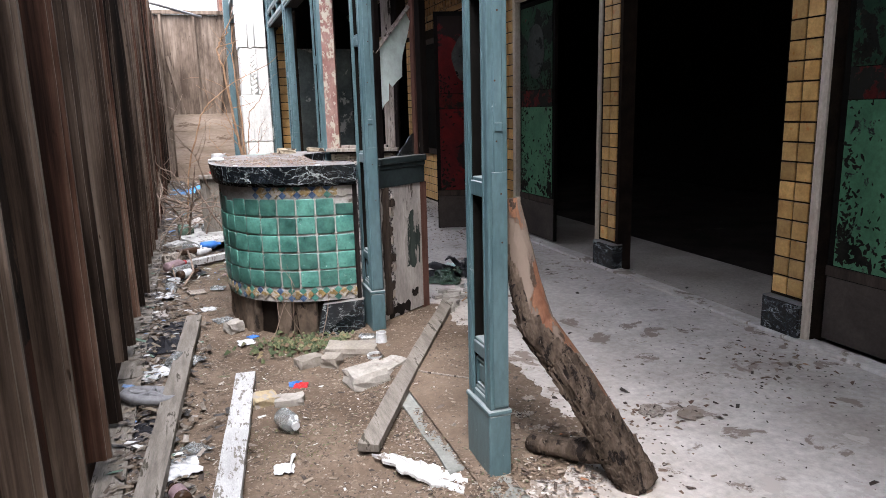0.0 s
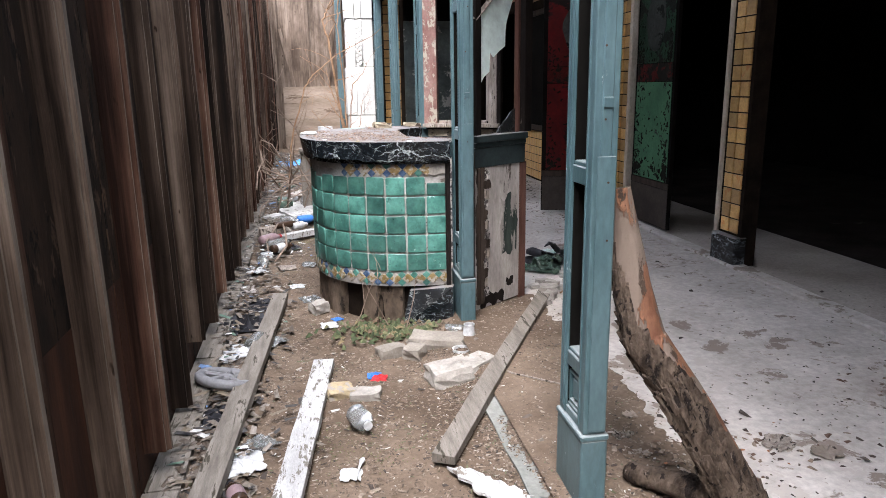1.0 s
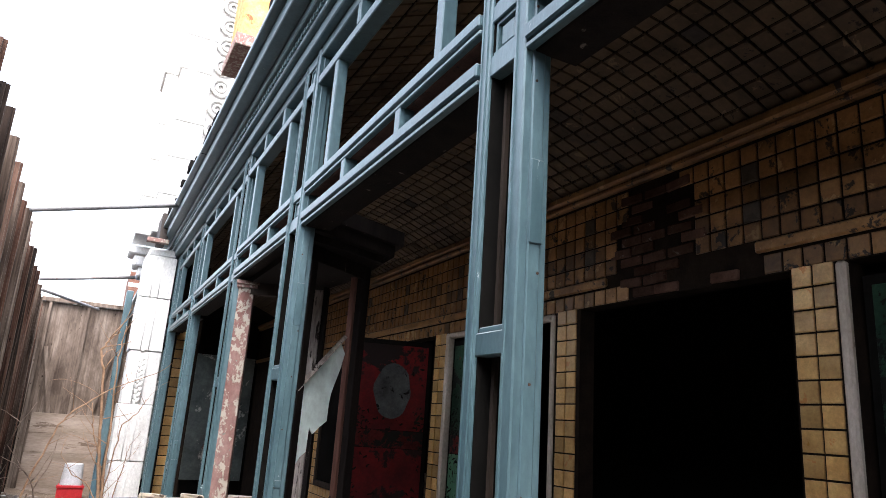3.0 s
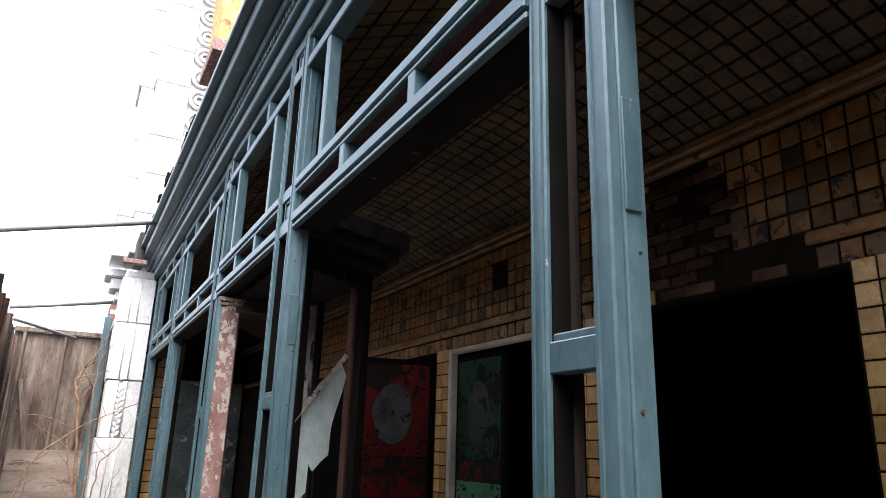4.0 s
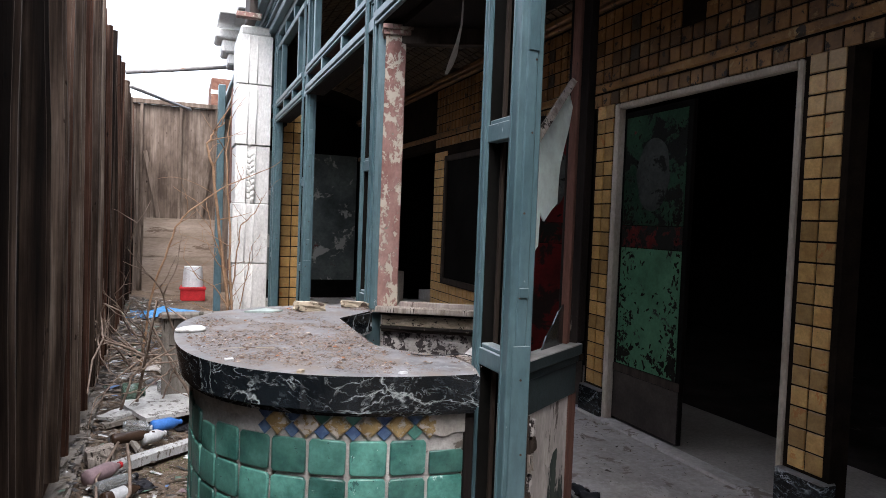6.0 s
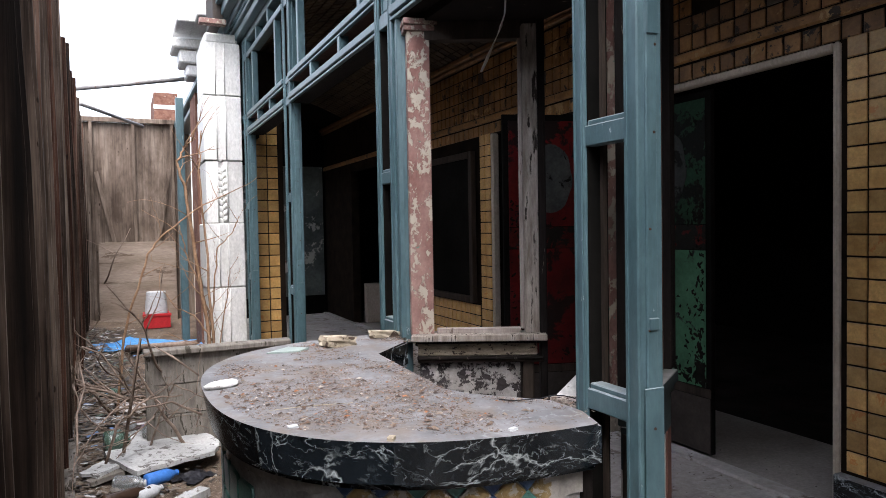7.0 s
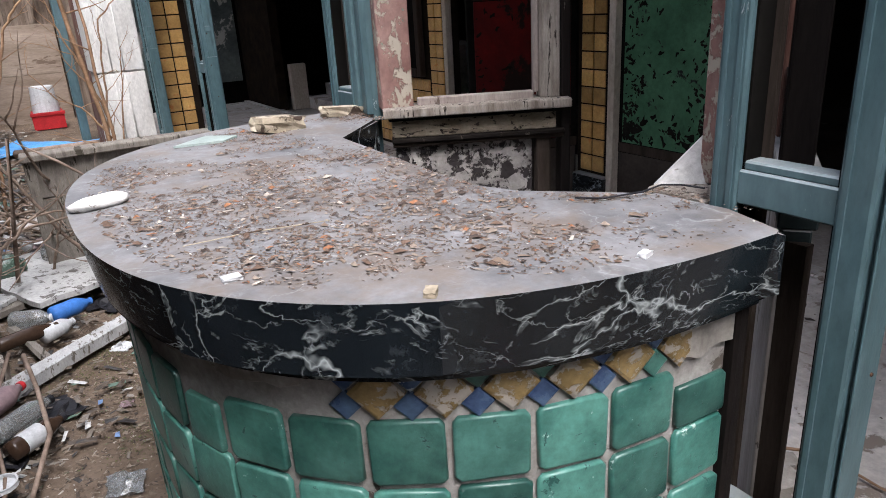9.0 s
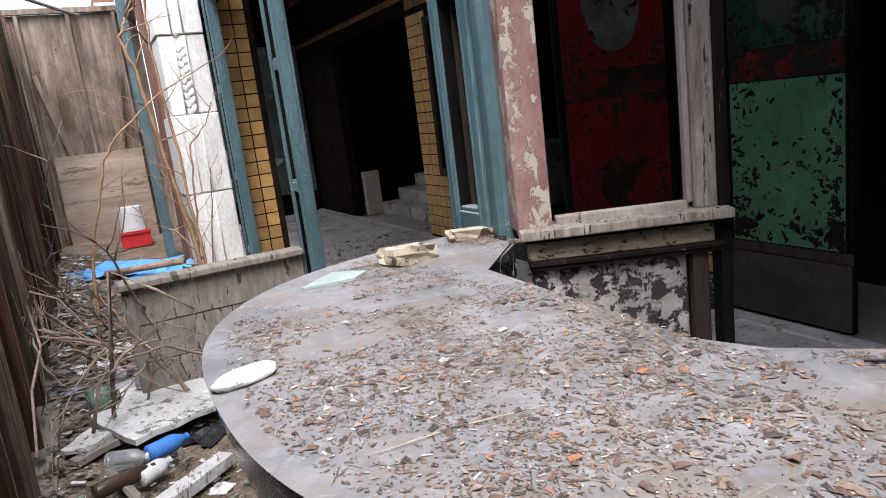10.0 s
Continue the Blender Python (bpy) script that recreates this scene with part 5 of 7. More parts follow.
PEELED = surface("orange_peeled_wood", (0.12, 0.052, 0.030), (0.29, 0.145, 0.085), 9, (1, 1, 0.35), 45, wear=(0.150, 0.115, 0.092), wear_at=0.475, wear_scale=9,
                 wear2=(0.055, 0.036, 0.026), wear2_at=0.60, rough=(0.7, 0.9), bump=0.8, bump_dist=0.010)
log = base_at("leaning_log", 2.2, 2.55, 0, "forked log with peeling bark leaning on the facade post", "log")
lr = random.Random(3)


def limb(pts, rad, n=22, knots=0.10, sides=16):
    pts = [Vector(p) for p in pts]
    out, rr = [], []
    for i in range(n + 1):
        f = i / n * (len(pts) - 1)
        k = min(int(f), len(pts) - 2)
        out.append(pts[k].lerp(pts[k + 1], f - k) + Vector((lr.uniform(-1, 1), lr.uniform(-1, 1), 0)) * 0.005)
        rr.append((rad[k] + (rad[k + 1] - rad[k]) * (f - k)) * (1 + lr.uniform(-0.05, 0.05)))
    b_ = bmesh.new()
    tube(b_, out, rr, sides, knots, lr)
    return b_


def trunk(path, radii, rings=110, sides=40):
    """One ridged trunk; the bark has come off towards the top and on one flank."""
    b_ = bmesh.new()
    pts = [Vector(p) for p in path]
    rows = []
    for i in range(rings + 1):
        f = i / rings * (len(pts) - 1)
        k = min(int(f), len(pts) - 2)
        c = pts[k].lerp(pts[k + 1], f - k)
        d = (pts[min(k + 1, len(pts) - 1)] - pts[k]).normalized()
        e1 = d.cross(Vector((0, 1, 0))).normalized()
        e2 = d.cross(e1)
        r0 = radii[k] + (radii[k + 1] - radii[k]) * (f - k)
        row = []
        for j in range(sides):
            a = 2 * math.pi * j / sides
            u = i / rings
            ca, sa = math.cos(a), math.sin(a)
            bare = u - (0.42 + 0.36 * (e1 * ca + e2 * sa).x * -1 + 0.16 * noise.noise((ca * 1.6, sa * 1.6, u * 5)) + 0.06 * noise.noise((ca * 6, sa * 6, u * 22)))
            big = 0.07 * noise.noise((ca * 1.2, sa * 1.2, u * 3.0))
            ridge = (0.14 * noise.noise((ca * 4.5, sa * 4.5, u * 7)) + 0.09 * noise.noise((ca * 11, sa * 11, u * 20))) * (1 if bare < 0 else 0.22)
            r = r0 * (1 + big + ridge + (0.07 if bare < 0 else 0.0))
            row.append((b_.verts.new(c + e1 * ca * r + e2 * sa * r), bare))
        rows.append(row)
    for i in range(rings):
        for j in range(sides):
            q = (rows[i][j], rows[i][(j + 1) % sides], rows[i + 1][(j + 1) % sides], rows[i + 1][j])
            fc = b_.faces.new([v for v, _ in q])
            fc.material_index = 1 if sum(w for _, w in q) > 0 else 0
    scales = bmesh.new()
    for _ in range(900):
        i, j, m_ = lr.randrange(1, rings - 12), lr.randrange(sides), lr.randrange(2, 6)
        w_ = lr.choice((1, 1, 2))
        if any(rows[i + a_][(j + c_) % sides][1] > -0.02 for a_ in (0, m_) for c_ in (0, w_)):
            continue
        mid = [sum((v.co for v, _ in rows[k_]), Vector()) / sides for k_ in (i, i + m_)]
        lo, hi = [], []
        for a_, c_, lift in ((0, 0, 0.002), (0, w_, 0.003), (m_, w_, lr.uniform(0.003, 0.012)), (m_, 0, lr.uniform(0.003, 0.010))):
            p = rows[i + a_][(j + c_) % sides][0].co
            out = (p - mid[0 if a_ == 0 else 1]).normalized()
            sh = Vector((lr.uniform(-1, 1), lr.uniform(-1, 1), lr.uniform(-1, 1))) * 0.003
            lo.append(scales.verts.new(p - out * 0.004 + sh))
            hi.append(scales.verts.new(p + out * lift + sh))
        scales.faces.new(hi)
        for k_ in range(4):
            scales.faces.new((lo[k_], lo[(k_ + 1) % 4], hi[(k_ + 1) % 4], hi[k_]))
    ob = part("bark_scale", scales, BARK, log, "lifting bark scales")
    ob["kind"] = "stuff"
    b_.faces.new([v for v, _ in rows[0]][::-1])
    b_.faces.new([v for v, _ in rows[-1]]).material_index = 1
    return b_


tk = part("trunk", trunk([(2.195, 2.53, 0.0), (2.105, 2.585, 0.20), (1.995, 2.665, 0.42), (1.895, 2.75, 0.60), (1.868, 2.80, 0.76), (1.855, 2.84, 0.92), (1.838, 2.86, 1.06)], [0.074, 0.069, 0.066, 0.064, 0.056, 0.043, 0.032]), BARK, log, "rough grey bark with bare orange wood above", True)
tk.data.materials.append(PEELED)
part("branch", limb([(2.12, 2.62, 0.10), (2.03, 2.76, 0.065), (1.935, 2.89, 0.045)], [0.05, 0.044, 0.036], 14, 0.08, 12), BARK, log, "short side branch", True)

# ---- planks and boards on the ground ----
WHITEPLANK = surface("white_painted_plank", (0.34, 0.34, 0.335), (0.50, 0.50, 0.495), 5, (3, 0.8, 1), 60, wear=(0.15, 0.135, 0.115), wear_at=0.56, wear_scale=15, rough=(0.6, 0.9), bump=0.4)
WHITESCRAP = surface("torn_white_sheet", (0.40, 0.40, 0.39), (0.58, 0.58, 0.57), 5, (1, 1, 1), 50, wear=(0.20, 0.175, 0.15), wear_at=0.57, wear_scale=14, rough=(0.7, 0.95), bump=0.6)
SLABW = surface("mottled_white_board", (0.36, 0.36, 0.35), (0.54, 0.54, 0.525), 4, (1, 1, 1), 50, wear=(0.14, 0.13, 0.12), wear_at=0.565, wear_scale=14, rough=(0.7, 0.95), bump=0.5)


def plank(p, q, width, thick, material, label, z=0.0, name="plank", z2=None):
    p3, q3 = Vector((*p, z)), Vector((*q, z if z2 is None else z2))
    d = q3 - p3
    b2 = bmesh.new()
    n = 14
    for i in range(n + 1):
        f = i / n
        for sx, sz in ((-1, 0), (1, 0), (1, 1), (-1, 1)):
            b2.verts.new((sx * width / 2 + rng.uniform(-1, 1) * 0.0025, d.length * f + rng.uniform(-0.006, 0.006), sz * thick + rng.uniform(-1, 1) * 0.0015 + 0.006 * math.sin(f * 5)))
    b2.verts.ensure_lookup_table()
    for i in range(n):
        for k in range(4):
            b2.faces.new((b2.verts[i * 4 + k], b2.verts[i * 4 + (k + 1) % 4], b2.verts[i * 4 + 4 + (k + 1) % 4], b2.verts[i * 4 + 4 + k]))
    b2.faces.new([b2.verts[k] for k in range(4)])
    b2.faces.new([b2.verts[n * 4 + k] for k in range(4)])
    rot = Vector((0, 1, 0)).rotation_difference(d.normalized()).to_matrix().to_4x4()
    bmesh.ops.transform(b2, matrix=Matrix.Translation(p3) @ rot, verts=b2.verts)
    return solid(name, b2, material, label, "plank")


plank((0.45, 2.6), (0.61, 5.36), 0.095, 0.04, GREYPLANK, "mossy grey plank lying in rubbish along the fence", 0.012, z2=0.02)
plank((0.69, 2.45), (0.885, 4.22), 0.10, 0.035, WHITEPLANK, "white-painted plank with worn paint on the dirt", 0.0, z2=-0.005)
plank((1.315, 3.16), (2.445, 5.24), 0.088, 0.04, GREYPLANK, "grey weathered plank lying across the threshold", -0.01, z2=0.012)
plank((0.36, 7.08), (0.985, 7.64), 0.085, 0.05, WHITEPLANK, "dirty white trim board beside the counter", 0.0)
plank((0.49, 7.77), (0.625, 7.37), 0.04, 0.02, GREYPLANK, "splintered brown lath on the rubbish", 0.06, z2=0.03)
plank((0.35, 8.05), (0.75, 8.3), 0.07, 0.03, GREYPLANK, "dark plank under the pale board", 0.02)


def sheet(name, outline, z, thick, material, label, cat, curl=0.0, seed=0):
    """A thin irregular sheet with bent edges lying flat."""
    r_ = random.Random(seed)
    b2 = bmesh.new()
    cx = sum(p[0] for p in outline) / len(outline)
    cy = sum(p[1] for p in outline) / len(outline)
    fine_ = []
    for (ax, ay), (bx, by) in zip(outline, outline[1:] + outline[:1]):
        for k in range(5):
            f = k / 5
            fine_.append((ax + (bx - ax) * f + r_.uniform(-1, 1) * 0.008, ay + (by - ay) * f + r_.uniform(-1, 1) * 0.008))
    top, bot = [], []
    for x, y in fine_:
        zz_ = z + r_.uniform(0, curl)
        top.append(b2.verts.new((x, y, zz_ + thick)))
        bot.append(b2.verts.new((x, y, zz_)))
    ct, cb = b2.verts.new((cx, cy, z + thick)), b2.verts.new((cx, cy, z))
    n = len(top)
    for i in range(n):
        j = (i + 1) % n
        b2.faces.new((top[i], top[j], ct))
        b2.faces.new((bot[j], bot[i], cb))
        b2.faces.new((top[i], bot[i], bot[j], top[j]))
    return solid(name, b2, material, label, cat)


sheet("torn_board", [(1.33, 3.13), (1.40, 3.11), (1.45, 3.05), (1.50, 3.0), (1.55, 2.93), (1.60, 2.85), (1.62, 2.78), (1.57, 2.72), (1.52, 2.78), (1.47, 2.82), (1.44, 2.91), (1.40, 2.95), (1.38, 3.03)], -0.02, 0.012, WHITESCRAP, "torn white fibreboard scrap on the dirt", "board", 0.012, 1)
sheet("pale_board", [(0.44, 8.36), (0.45, 8.86), (0.84, 8.99), (1.05, 8.80), (1.16, 8.34), (1.10, 8.14), (0.62, 7.97)], 0.06, 0.03, SLABW, "mottled white board lying on rubbish", "board", 0.01, 2)
sheet("pale_board", [(0.30, 8.15), (0.42, 8.35), (0.52, 8.2), (0.40, 8.05)], 0.05, 0.02, SLABW, "broken corner of a mottled white board", "board", 0.01, 3)
sheet("metal_plate", [(1.565, 3.76), (1.655, 3.78), (1.655, 2.88), (1.57, 2.86)], -0.012, 0.010, THRESH, "dull grey metal plate along the threshold", "plate", 0.003, 4)
for k, (x, y, s_) in enumerate(((2.62, 3.02, 0.16), (2.75, 2.92, 0.13), (2.35, 3.05, 0.10), (2.05, 3.2, 0.12), (2.68, 6.0, 0.13), (2.75, 6.2, 0.15), (2.62, 5.75, 0.12), (2.5, 5.9, 0.10), (2.83, 5.98, 0.11), (2.05, 3.05, 0.10), (2.15, 3.35, 0.09))):
    s_ = s_ * (0.45 if y < 4 else 0.8)
    o = [(x + s_ * rng.uniform(0.6, 1.2) * math.cos(a), y + s_ * rng.uniform(0.5, 1.0) * math.sin(a)) for a in [i * math.pi / 3 for i in range(6)]]
    sheet("bark_flake" if y < 4 else "plaster_flake", o, 0.002, 0.006, (PALEWOOD, DUSTDIRT, PALEWOOD)[k % 3] if y < 4 else (GREYPANEL, FROST)[k % 2], "curled flake of bark on the porch floor" if y < 4 else "broken flake of painted plaster on the floor", "flake", 0.014, 20 + k)


# ---- rubble, cups, bottles ----
def rubble(name, x, y, z, sx, sy, sz, yaw, material, label, cat="rubble"):
    b2 = bmesh.new()
    bmesh.ops.create_cube(b2, size=1.0)
    bmesh.ops.subdivide_edges(b2, edges=b2.edges, cuts=2, use_grid_fill=True)
    for v in b2.verts:
        v.co += Vector((rng.uniform(-1, 1), rng.uniform(-1, 1), rng.uniform(-1, 1))) * 0.07
        v.co *= 1 - 0.16 * max(0, v.co.length - 0.6)
    bmesh.ops.transform(b2, matrix=pose(x, y, z + sz / 2, rng.uniform(-6, 6), rng.uniform(-6, 6), yaw) @ Matrix.Diagonal((sx, sy, sz, 1)), verts=b2.verts)
    return solid(name, b2, material, label, cat)


rubble("concrete_chunk", 1.48, 3.93, -0.04, 0.20, 0.15, 0.10, 10, PALESTONE, "pale broken concrete chunk on the dirt")
rubble("concrete_chunk", 1.62, 4.02, -0.05, 0.24, 0.12, 0.08, 35, PALESTONE, "pale broken concrete chunk beside a plank")
rubble("concrete_chunk", 1.36, 4.28, -0.04, 0.11, 0.10, 0.07, 60, GROUT, "small broken stone below the counter")
rubble("concrete_chunk", 1.50, 4.42, -0.05, 0.30, 0.14, 0.08, -12, GROUT, "broken mortar slab below the counter")
rubble("concrete_chunk", 1.24, 4.33, -0.05, 0.15, 0.10, 0.07, 20, GROUT, "small broken stone below the counter")
rubble("brick_piece", 0.95, 3.87, -0.04, 0.12, 0.10, 0.06, 12, YELLOWBRICK, "half-buried pale yellow brick piece")
rubble("brick_piece", 1.07, 3.83, -0.045, 0.14, 0.09, 0.055, -8, PALESTONE, "half-buried grey brick piece")
rubble("brick_piece", 0.86, 5.15, -0.03, 0.11, 0.08, 0.07, 40, PALESTONE, "grey stone beside the fence planks")
for x, y, s_ in ((2.40, 5.14, 0.12), (2.47, 5.27, 0.09), (2.36, 5.02, 0.10), (2.52, 5.18, 0.07), (2.42, 5.35, 0.08), (2.60, 5.33, 0.06), (2.33, 5.25, 0.07), (2.55, 5.05, 0.05), (2.30, 4.92, 0.08), (2.62, 5.48, 0.05), (2.2, 5.75, 0.1), (2.48, 4.95, 0.045)):
    rubble("plaster_lump", x, y, 0.0, s_, s_ * 0.8, s_ * 0.45, rng.uniform(0, 180), PALESTONE, "white plaster lump on the porch floor")
rubble("timber_block", 0.40, 7.28, 0.03, 0.15, 0.13, 0.10, 15, PALEWOOD, "sawn round timber block by the fence")
rubble("timber_block", 0.62, 6.22, -0.01, 0.13, 0.11, 0.02, 10, PALEWOOD, "flat cut board piece on the dirt")


def plastic(name, c, rough=0.35, trans=0.0):
    m = surface(name, tuple(v * 0.75 for v in c), c, 12, (1, 1, 1), 60, wear=tuple(v * 0.4 + 0.06 for v in c), wear_at=0.66, wear_scale=14, rough=(rough, rough + 0.2), bump=0.2)
    if trans:
        m.node_tree.nodes["Principled BSDF"].inputs["Transmission Weight"].default_value = trans
    return m


CLEAR = plastic("dirty_clear_plastic", (0.72, 0.75, 0.75), 0.12, 0.82)
WHITEP = plastic("white_plastic", (0.58, 0.59, 0.60))
BLUEP = plastic("blue_plastic", (0.05, 0.18, 0.52))
REDP = plastic("red_plastic", (0.50, 0.03, 0.035))
BROWNGL = plastic("brown_bottle_glass", (0.05, 0.03, 0.02), 0.1)
PINKP = plastic("faded_pink_plastic", (0.27, 0.19, 0.20))
BLACKP = plastic("black_plastic_film", (0.02, 0.02, 0.024), 0.4)
GREENGL = plastic("green_bottle_glass", (0.14, 0.22, 0.17), 0.1, 0.5)
BOTTLE = [(0.0, 0.0), (0.9, 0.0), (1.0, 0.06), (0.97, 0.3), (1.0, 0.55), (0.95, 0.66), (0.6, 0.82), (0.36, 0.9), (0.36, 0.955)]


def bottle(x, y, z, length, radius, yaw, material, label, wrap=None, cap=WHITEP, tilt=90):
    th = base_at("bottle", x, y, z, label, "bottle")
    m = pose(x, y, z + radius, tilt, 0, yaw)
    b2 = bmesh.new()
    lathe(b2, [(r * radius, h * length) for r, h in BOTTLE], 14, m)
    part("body", b2, material, th, smooth=True)
    b2 = bmesh.new()
    lathe(b2, [(0.43 * radius, length * 0.93), (0.43 * radius, length)], 12, m)
    part("cap", b2, cap, th)
    if wrap:
        b2 = bmesh.new()
        lathe(b2, [(1.015 * radius, length * 0.2), (1.02 * radius, length * 0.21), (1.02 * radius, length * 0.54), (1.015 * radius, length * 0.55)], 14, m)
        part("wrapper", b2, wrap, th, "paper wrapper", smooth=True)
    return th


bottle(0.475, 6.645, 0.02, 0.225, 0.038, 130, BROWNGL, "brown glass bottle with a white wrapper on the dirt", WHITEP, BLACKP)
bottle(0.43, 6.79, 0.02, 0.25, 0.04, 132, CLEAR, "ribbed clear plastic bottle lying among bottles", None, BLACKP)
bottle(0.37, 6.93, 0.03, 0.24, 0.045, 140, PINKP, "faded pink plastic bottle by the fence", None, REDP)
bottle(0.665, 7.755, 0.05, 0.20, 0.042, 114, BLUEP, "bright blue plastic bottle beside the white board", None, BLUEP)
bottle(0.615, 7.60, 0.02, 0.17, 0.04, 128, WHITEP, "crushed white plastic bottle near the trim board")
bottle(0.50, 7.83, 0.04, 0.19, 0.045, 65, CLEAR, "dirty clear plastic bottle near the trim board")
bottle(0.44, 7.55, 0.05, 0.26, 0.035, 110, BROWNGL, "dark brown glass bottle near the fence", None, BROWNGL)
bottle(0.60, 8.95, 0.09, 0.10, 0.03, 170, WHITEP, "small grey plastic bottle behind the white board")
bottle(0.43, 8.55, 0.05, 0.16, 0.08, 100, GREENGL, "large green glass jar by the fence", None, GREENGL)
bottle(1.01, 3.60, -0.03, 0.14, 0.045, 20, CLEAR, "crushed clear plastic bottle on the dirt")
bottle(0.50, 4.47, -0.02, 0.20, 0.045, 165, CLEAR, "clear plastic bottle among rubbish by the fence")
bottle(1.58, 4.56, -0.03, 0.15, 0.035, 70, CLEAR, "clear plastic bottle at the foot of the counter")
bottle(2.80, 5.46, 0.0, 0.19, 0.032, 280, CLEAR, "clear plastic bottle with a blue wrapper on the floor", BLUEP)
bottle(0.95, 6.05, -0.02, 0.22, 0.045, 60, CLEAR, "crumpled clear plastic bottle by the counter")
bottle(0.42, 6.35, 0.0, 0.18, 0.045, 10, CLEAR, "clear plastic bottle by the fence")
bottle(0.68, 8.7, 0.09, 0.2, 0.045, 75, CLEAR, "clear bottle behind the white board")


def cup(x, y, z, r0, r1, h, material, label, m=None, name="paper_cup"):
    b2 = bmesh.new()
    lathe(b2, [(r0, 0.0), (r1 * 0.98, h * 0.93), (r1 * 1.05, h * 0.95), (r1 * 1.05, h), (r1 * 0.92, h), (r0 * 0.9, h * 0.1)], 18, m or Matrix.Translation((x, y, z)))
    return solid(name, b2, material, label, "cup", smooth=False)


cup(0, 0, 0, 0.042, 0.03, 0.12, WHITEP, "upturned white paper cup on the dirt", Matrix.Translation((1.69, 4.42, -0.04)))
cup(0, 0, 0, 0.05, 0.048, 0.02, WHITEP, "white plastic cup lid on the dirt", Matrix.Translation((1.615, 4.27, -0.02)), "cup_lid")
cup(0, 0, 0, 0.05, 0.048, 0.016, WHITEP, "white plastic cup lid by the fence", Matrix.Translation((0.45, 6.45, 0.06)), "cup_lid")
sp = base_at("plastic_hubcap", 0.42, 4.02, 0, "dirty grey plastic wheel trim by the fence", "wheel trim")
TRIMGREY = plastic("scuffed_grey_plastic", (0.22, 0.22, 0.23), 0.4)
trim_m = pose(0.43, 4.02, 0.045, -10, 12, 0)
b2 = bmesh.new()
ring_pts = [trim_m @ Vector((0.125 * math.cos(a), 0.125 * math.sin(a), 0.0)) for a in [i * math.pi / 14 for i in range(29)]]
tube(b2, ring_pts, [0.024] * 29, 8, cap=False)
part("rim", b2, TRIMGREY, sp, smooth=True)
for k_ in range(5):
    a = k_ * 2 * math.pi / 5 + 0.3
    b2 = bmesh.new()
    tube(b2, [trim_m @ Vector((0.03 * math.cos(a), 0.03 * math.sin(a), 0.012)), trim_m @ Vector((0.118 * math.cos(a), 0.118 * math.sin(a), 0.004))], [0.012, 0.016], 6)
    part("spoke", b2, TRIMGREY, sp)
b2 = bmesh.new()
lathe(b2, [(0.042, 0.0), (0.040, 0.014), (0.02, 0.02)], 16, trim_m)
part("hub", b2, TRIMGREY, sp)

bk = base_at("plastic_bucket", 1.05, 15.2, 0.05, "white plastic bucket upturned in a red crate", "bucket")
b2 = bmesh.new()
lathe(b2, [(0.172, 0.05), (0.170, 0.26), (0.168, 0.28), (0.145, 0.57), (0.14, 0.58)], 20, Matrix.Translation((1.045, 15.195, 0.031)))
part("body", b2, WHITEP, bk, smooth=False)
cr = base_at("red_crate", 1.05, 15.2, 0.05, "red plastic milk crate at the alley's end", "crate")
part("front", boxes((0.85, 1.24, 14.98, 15.01, 0.05, 0.27), bev=0.005), REDP, cr)
part("back", boxes((0.85, 1.24, 15.38, 15.41, 0.05, 0.27), bev=0.005), REDP, cr)
part("side", boxes((0.85, 0.88, 15.01, 15.38, 0.05, 0.27), bev=0.005), REDP, cr)
part("side", boxes((1.21, 1.24, 15.01, 15.38, 0.05, 0.27), bev=0.005), REDP, cr)
part("bottom", boxes((0.88, 1.21, 15.01, 15.38, 0.05, 0.08)), REDP, cr)
part("rim", boxes((0.835, 1.255, 14.965, 14.982, 0.235, 0.28), bev=0.004), REDP, cr)


def crumple(name, x, y, z, s_, material, label, cat, seed, flat=0.5, stretch=(1, 1)):
    """A crumpled film or rag: a folded, noisy sheet."""
    r_ = random.Random(seed)
    b2 = bmesh.new()
    n = 7
    g_ = [[b2.verts.new(((i / n - 0.5) * s_ * stretch[0] + r_.uniform(-1, 1) * s_ * 0.06, (j / n - 0.5) * s_ * stretch[1] + r_.uniform(-1, 1) * s_ * 0.06,
                         abs(r_.gauss(0, 0.16)) * s_ * flat * (1.2 - abs(i / n - 0.5) - abs(j / n - 0.5)))) for j in range(n + 1)] for i in range(n + 1)]
    for i in range(n):
        for j in range(n):
            b2.faces.new((g_[i][j], g_[i + 1][j], g_[i + 1][j + 1], g_[i][j + 1]))
    out = bmesh.ops.extrude_face_region(b2, geom=list(b2.faces))
    for v in [e for e in out["geom"] if isinstance(e, bmesh.types.BMVert)]:
        v.co.z += 0.003
    bmesh.ops.transform(b2, matrix=pose(x, y, z + 0.004, 0, 0, r_.uniform(0, 360)), verts=b2.verts)
    return solid(name, b2, material, label, cat)


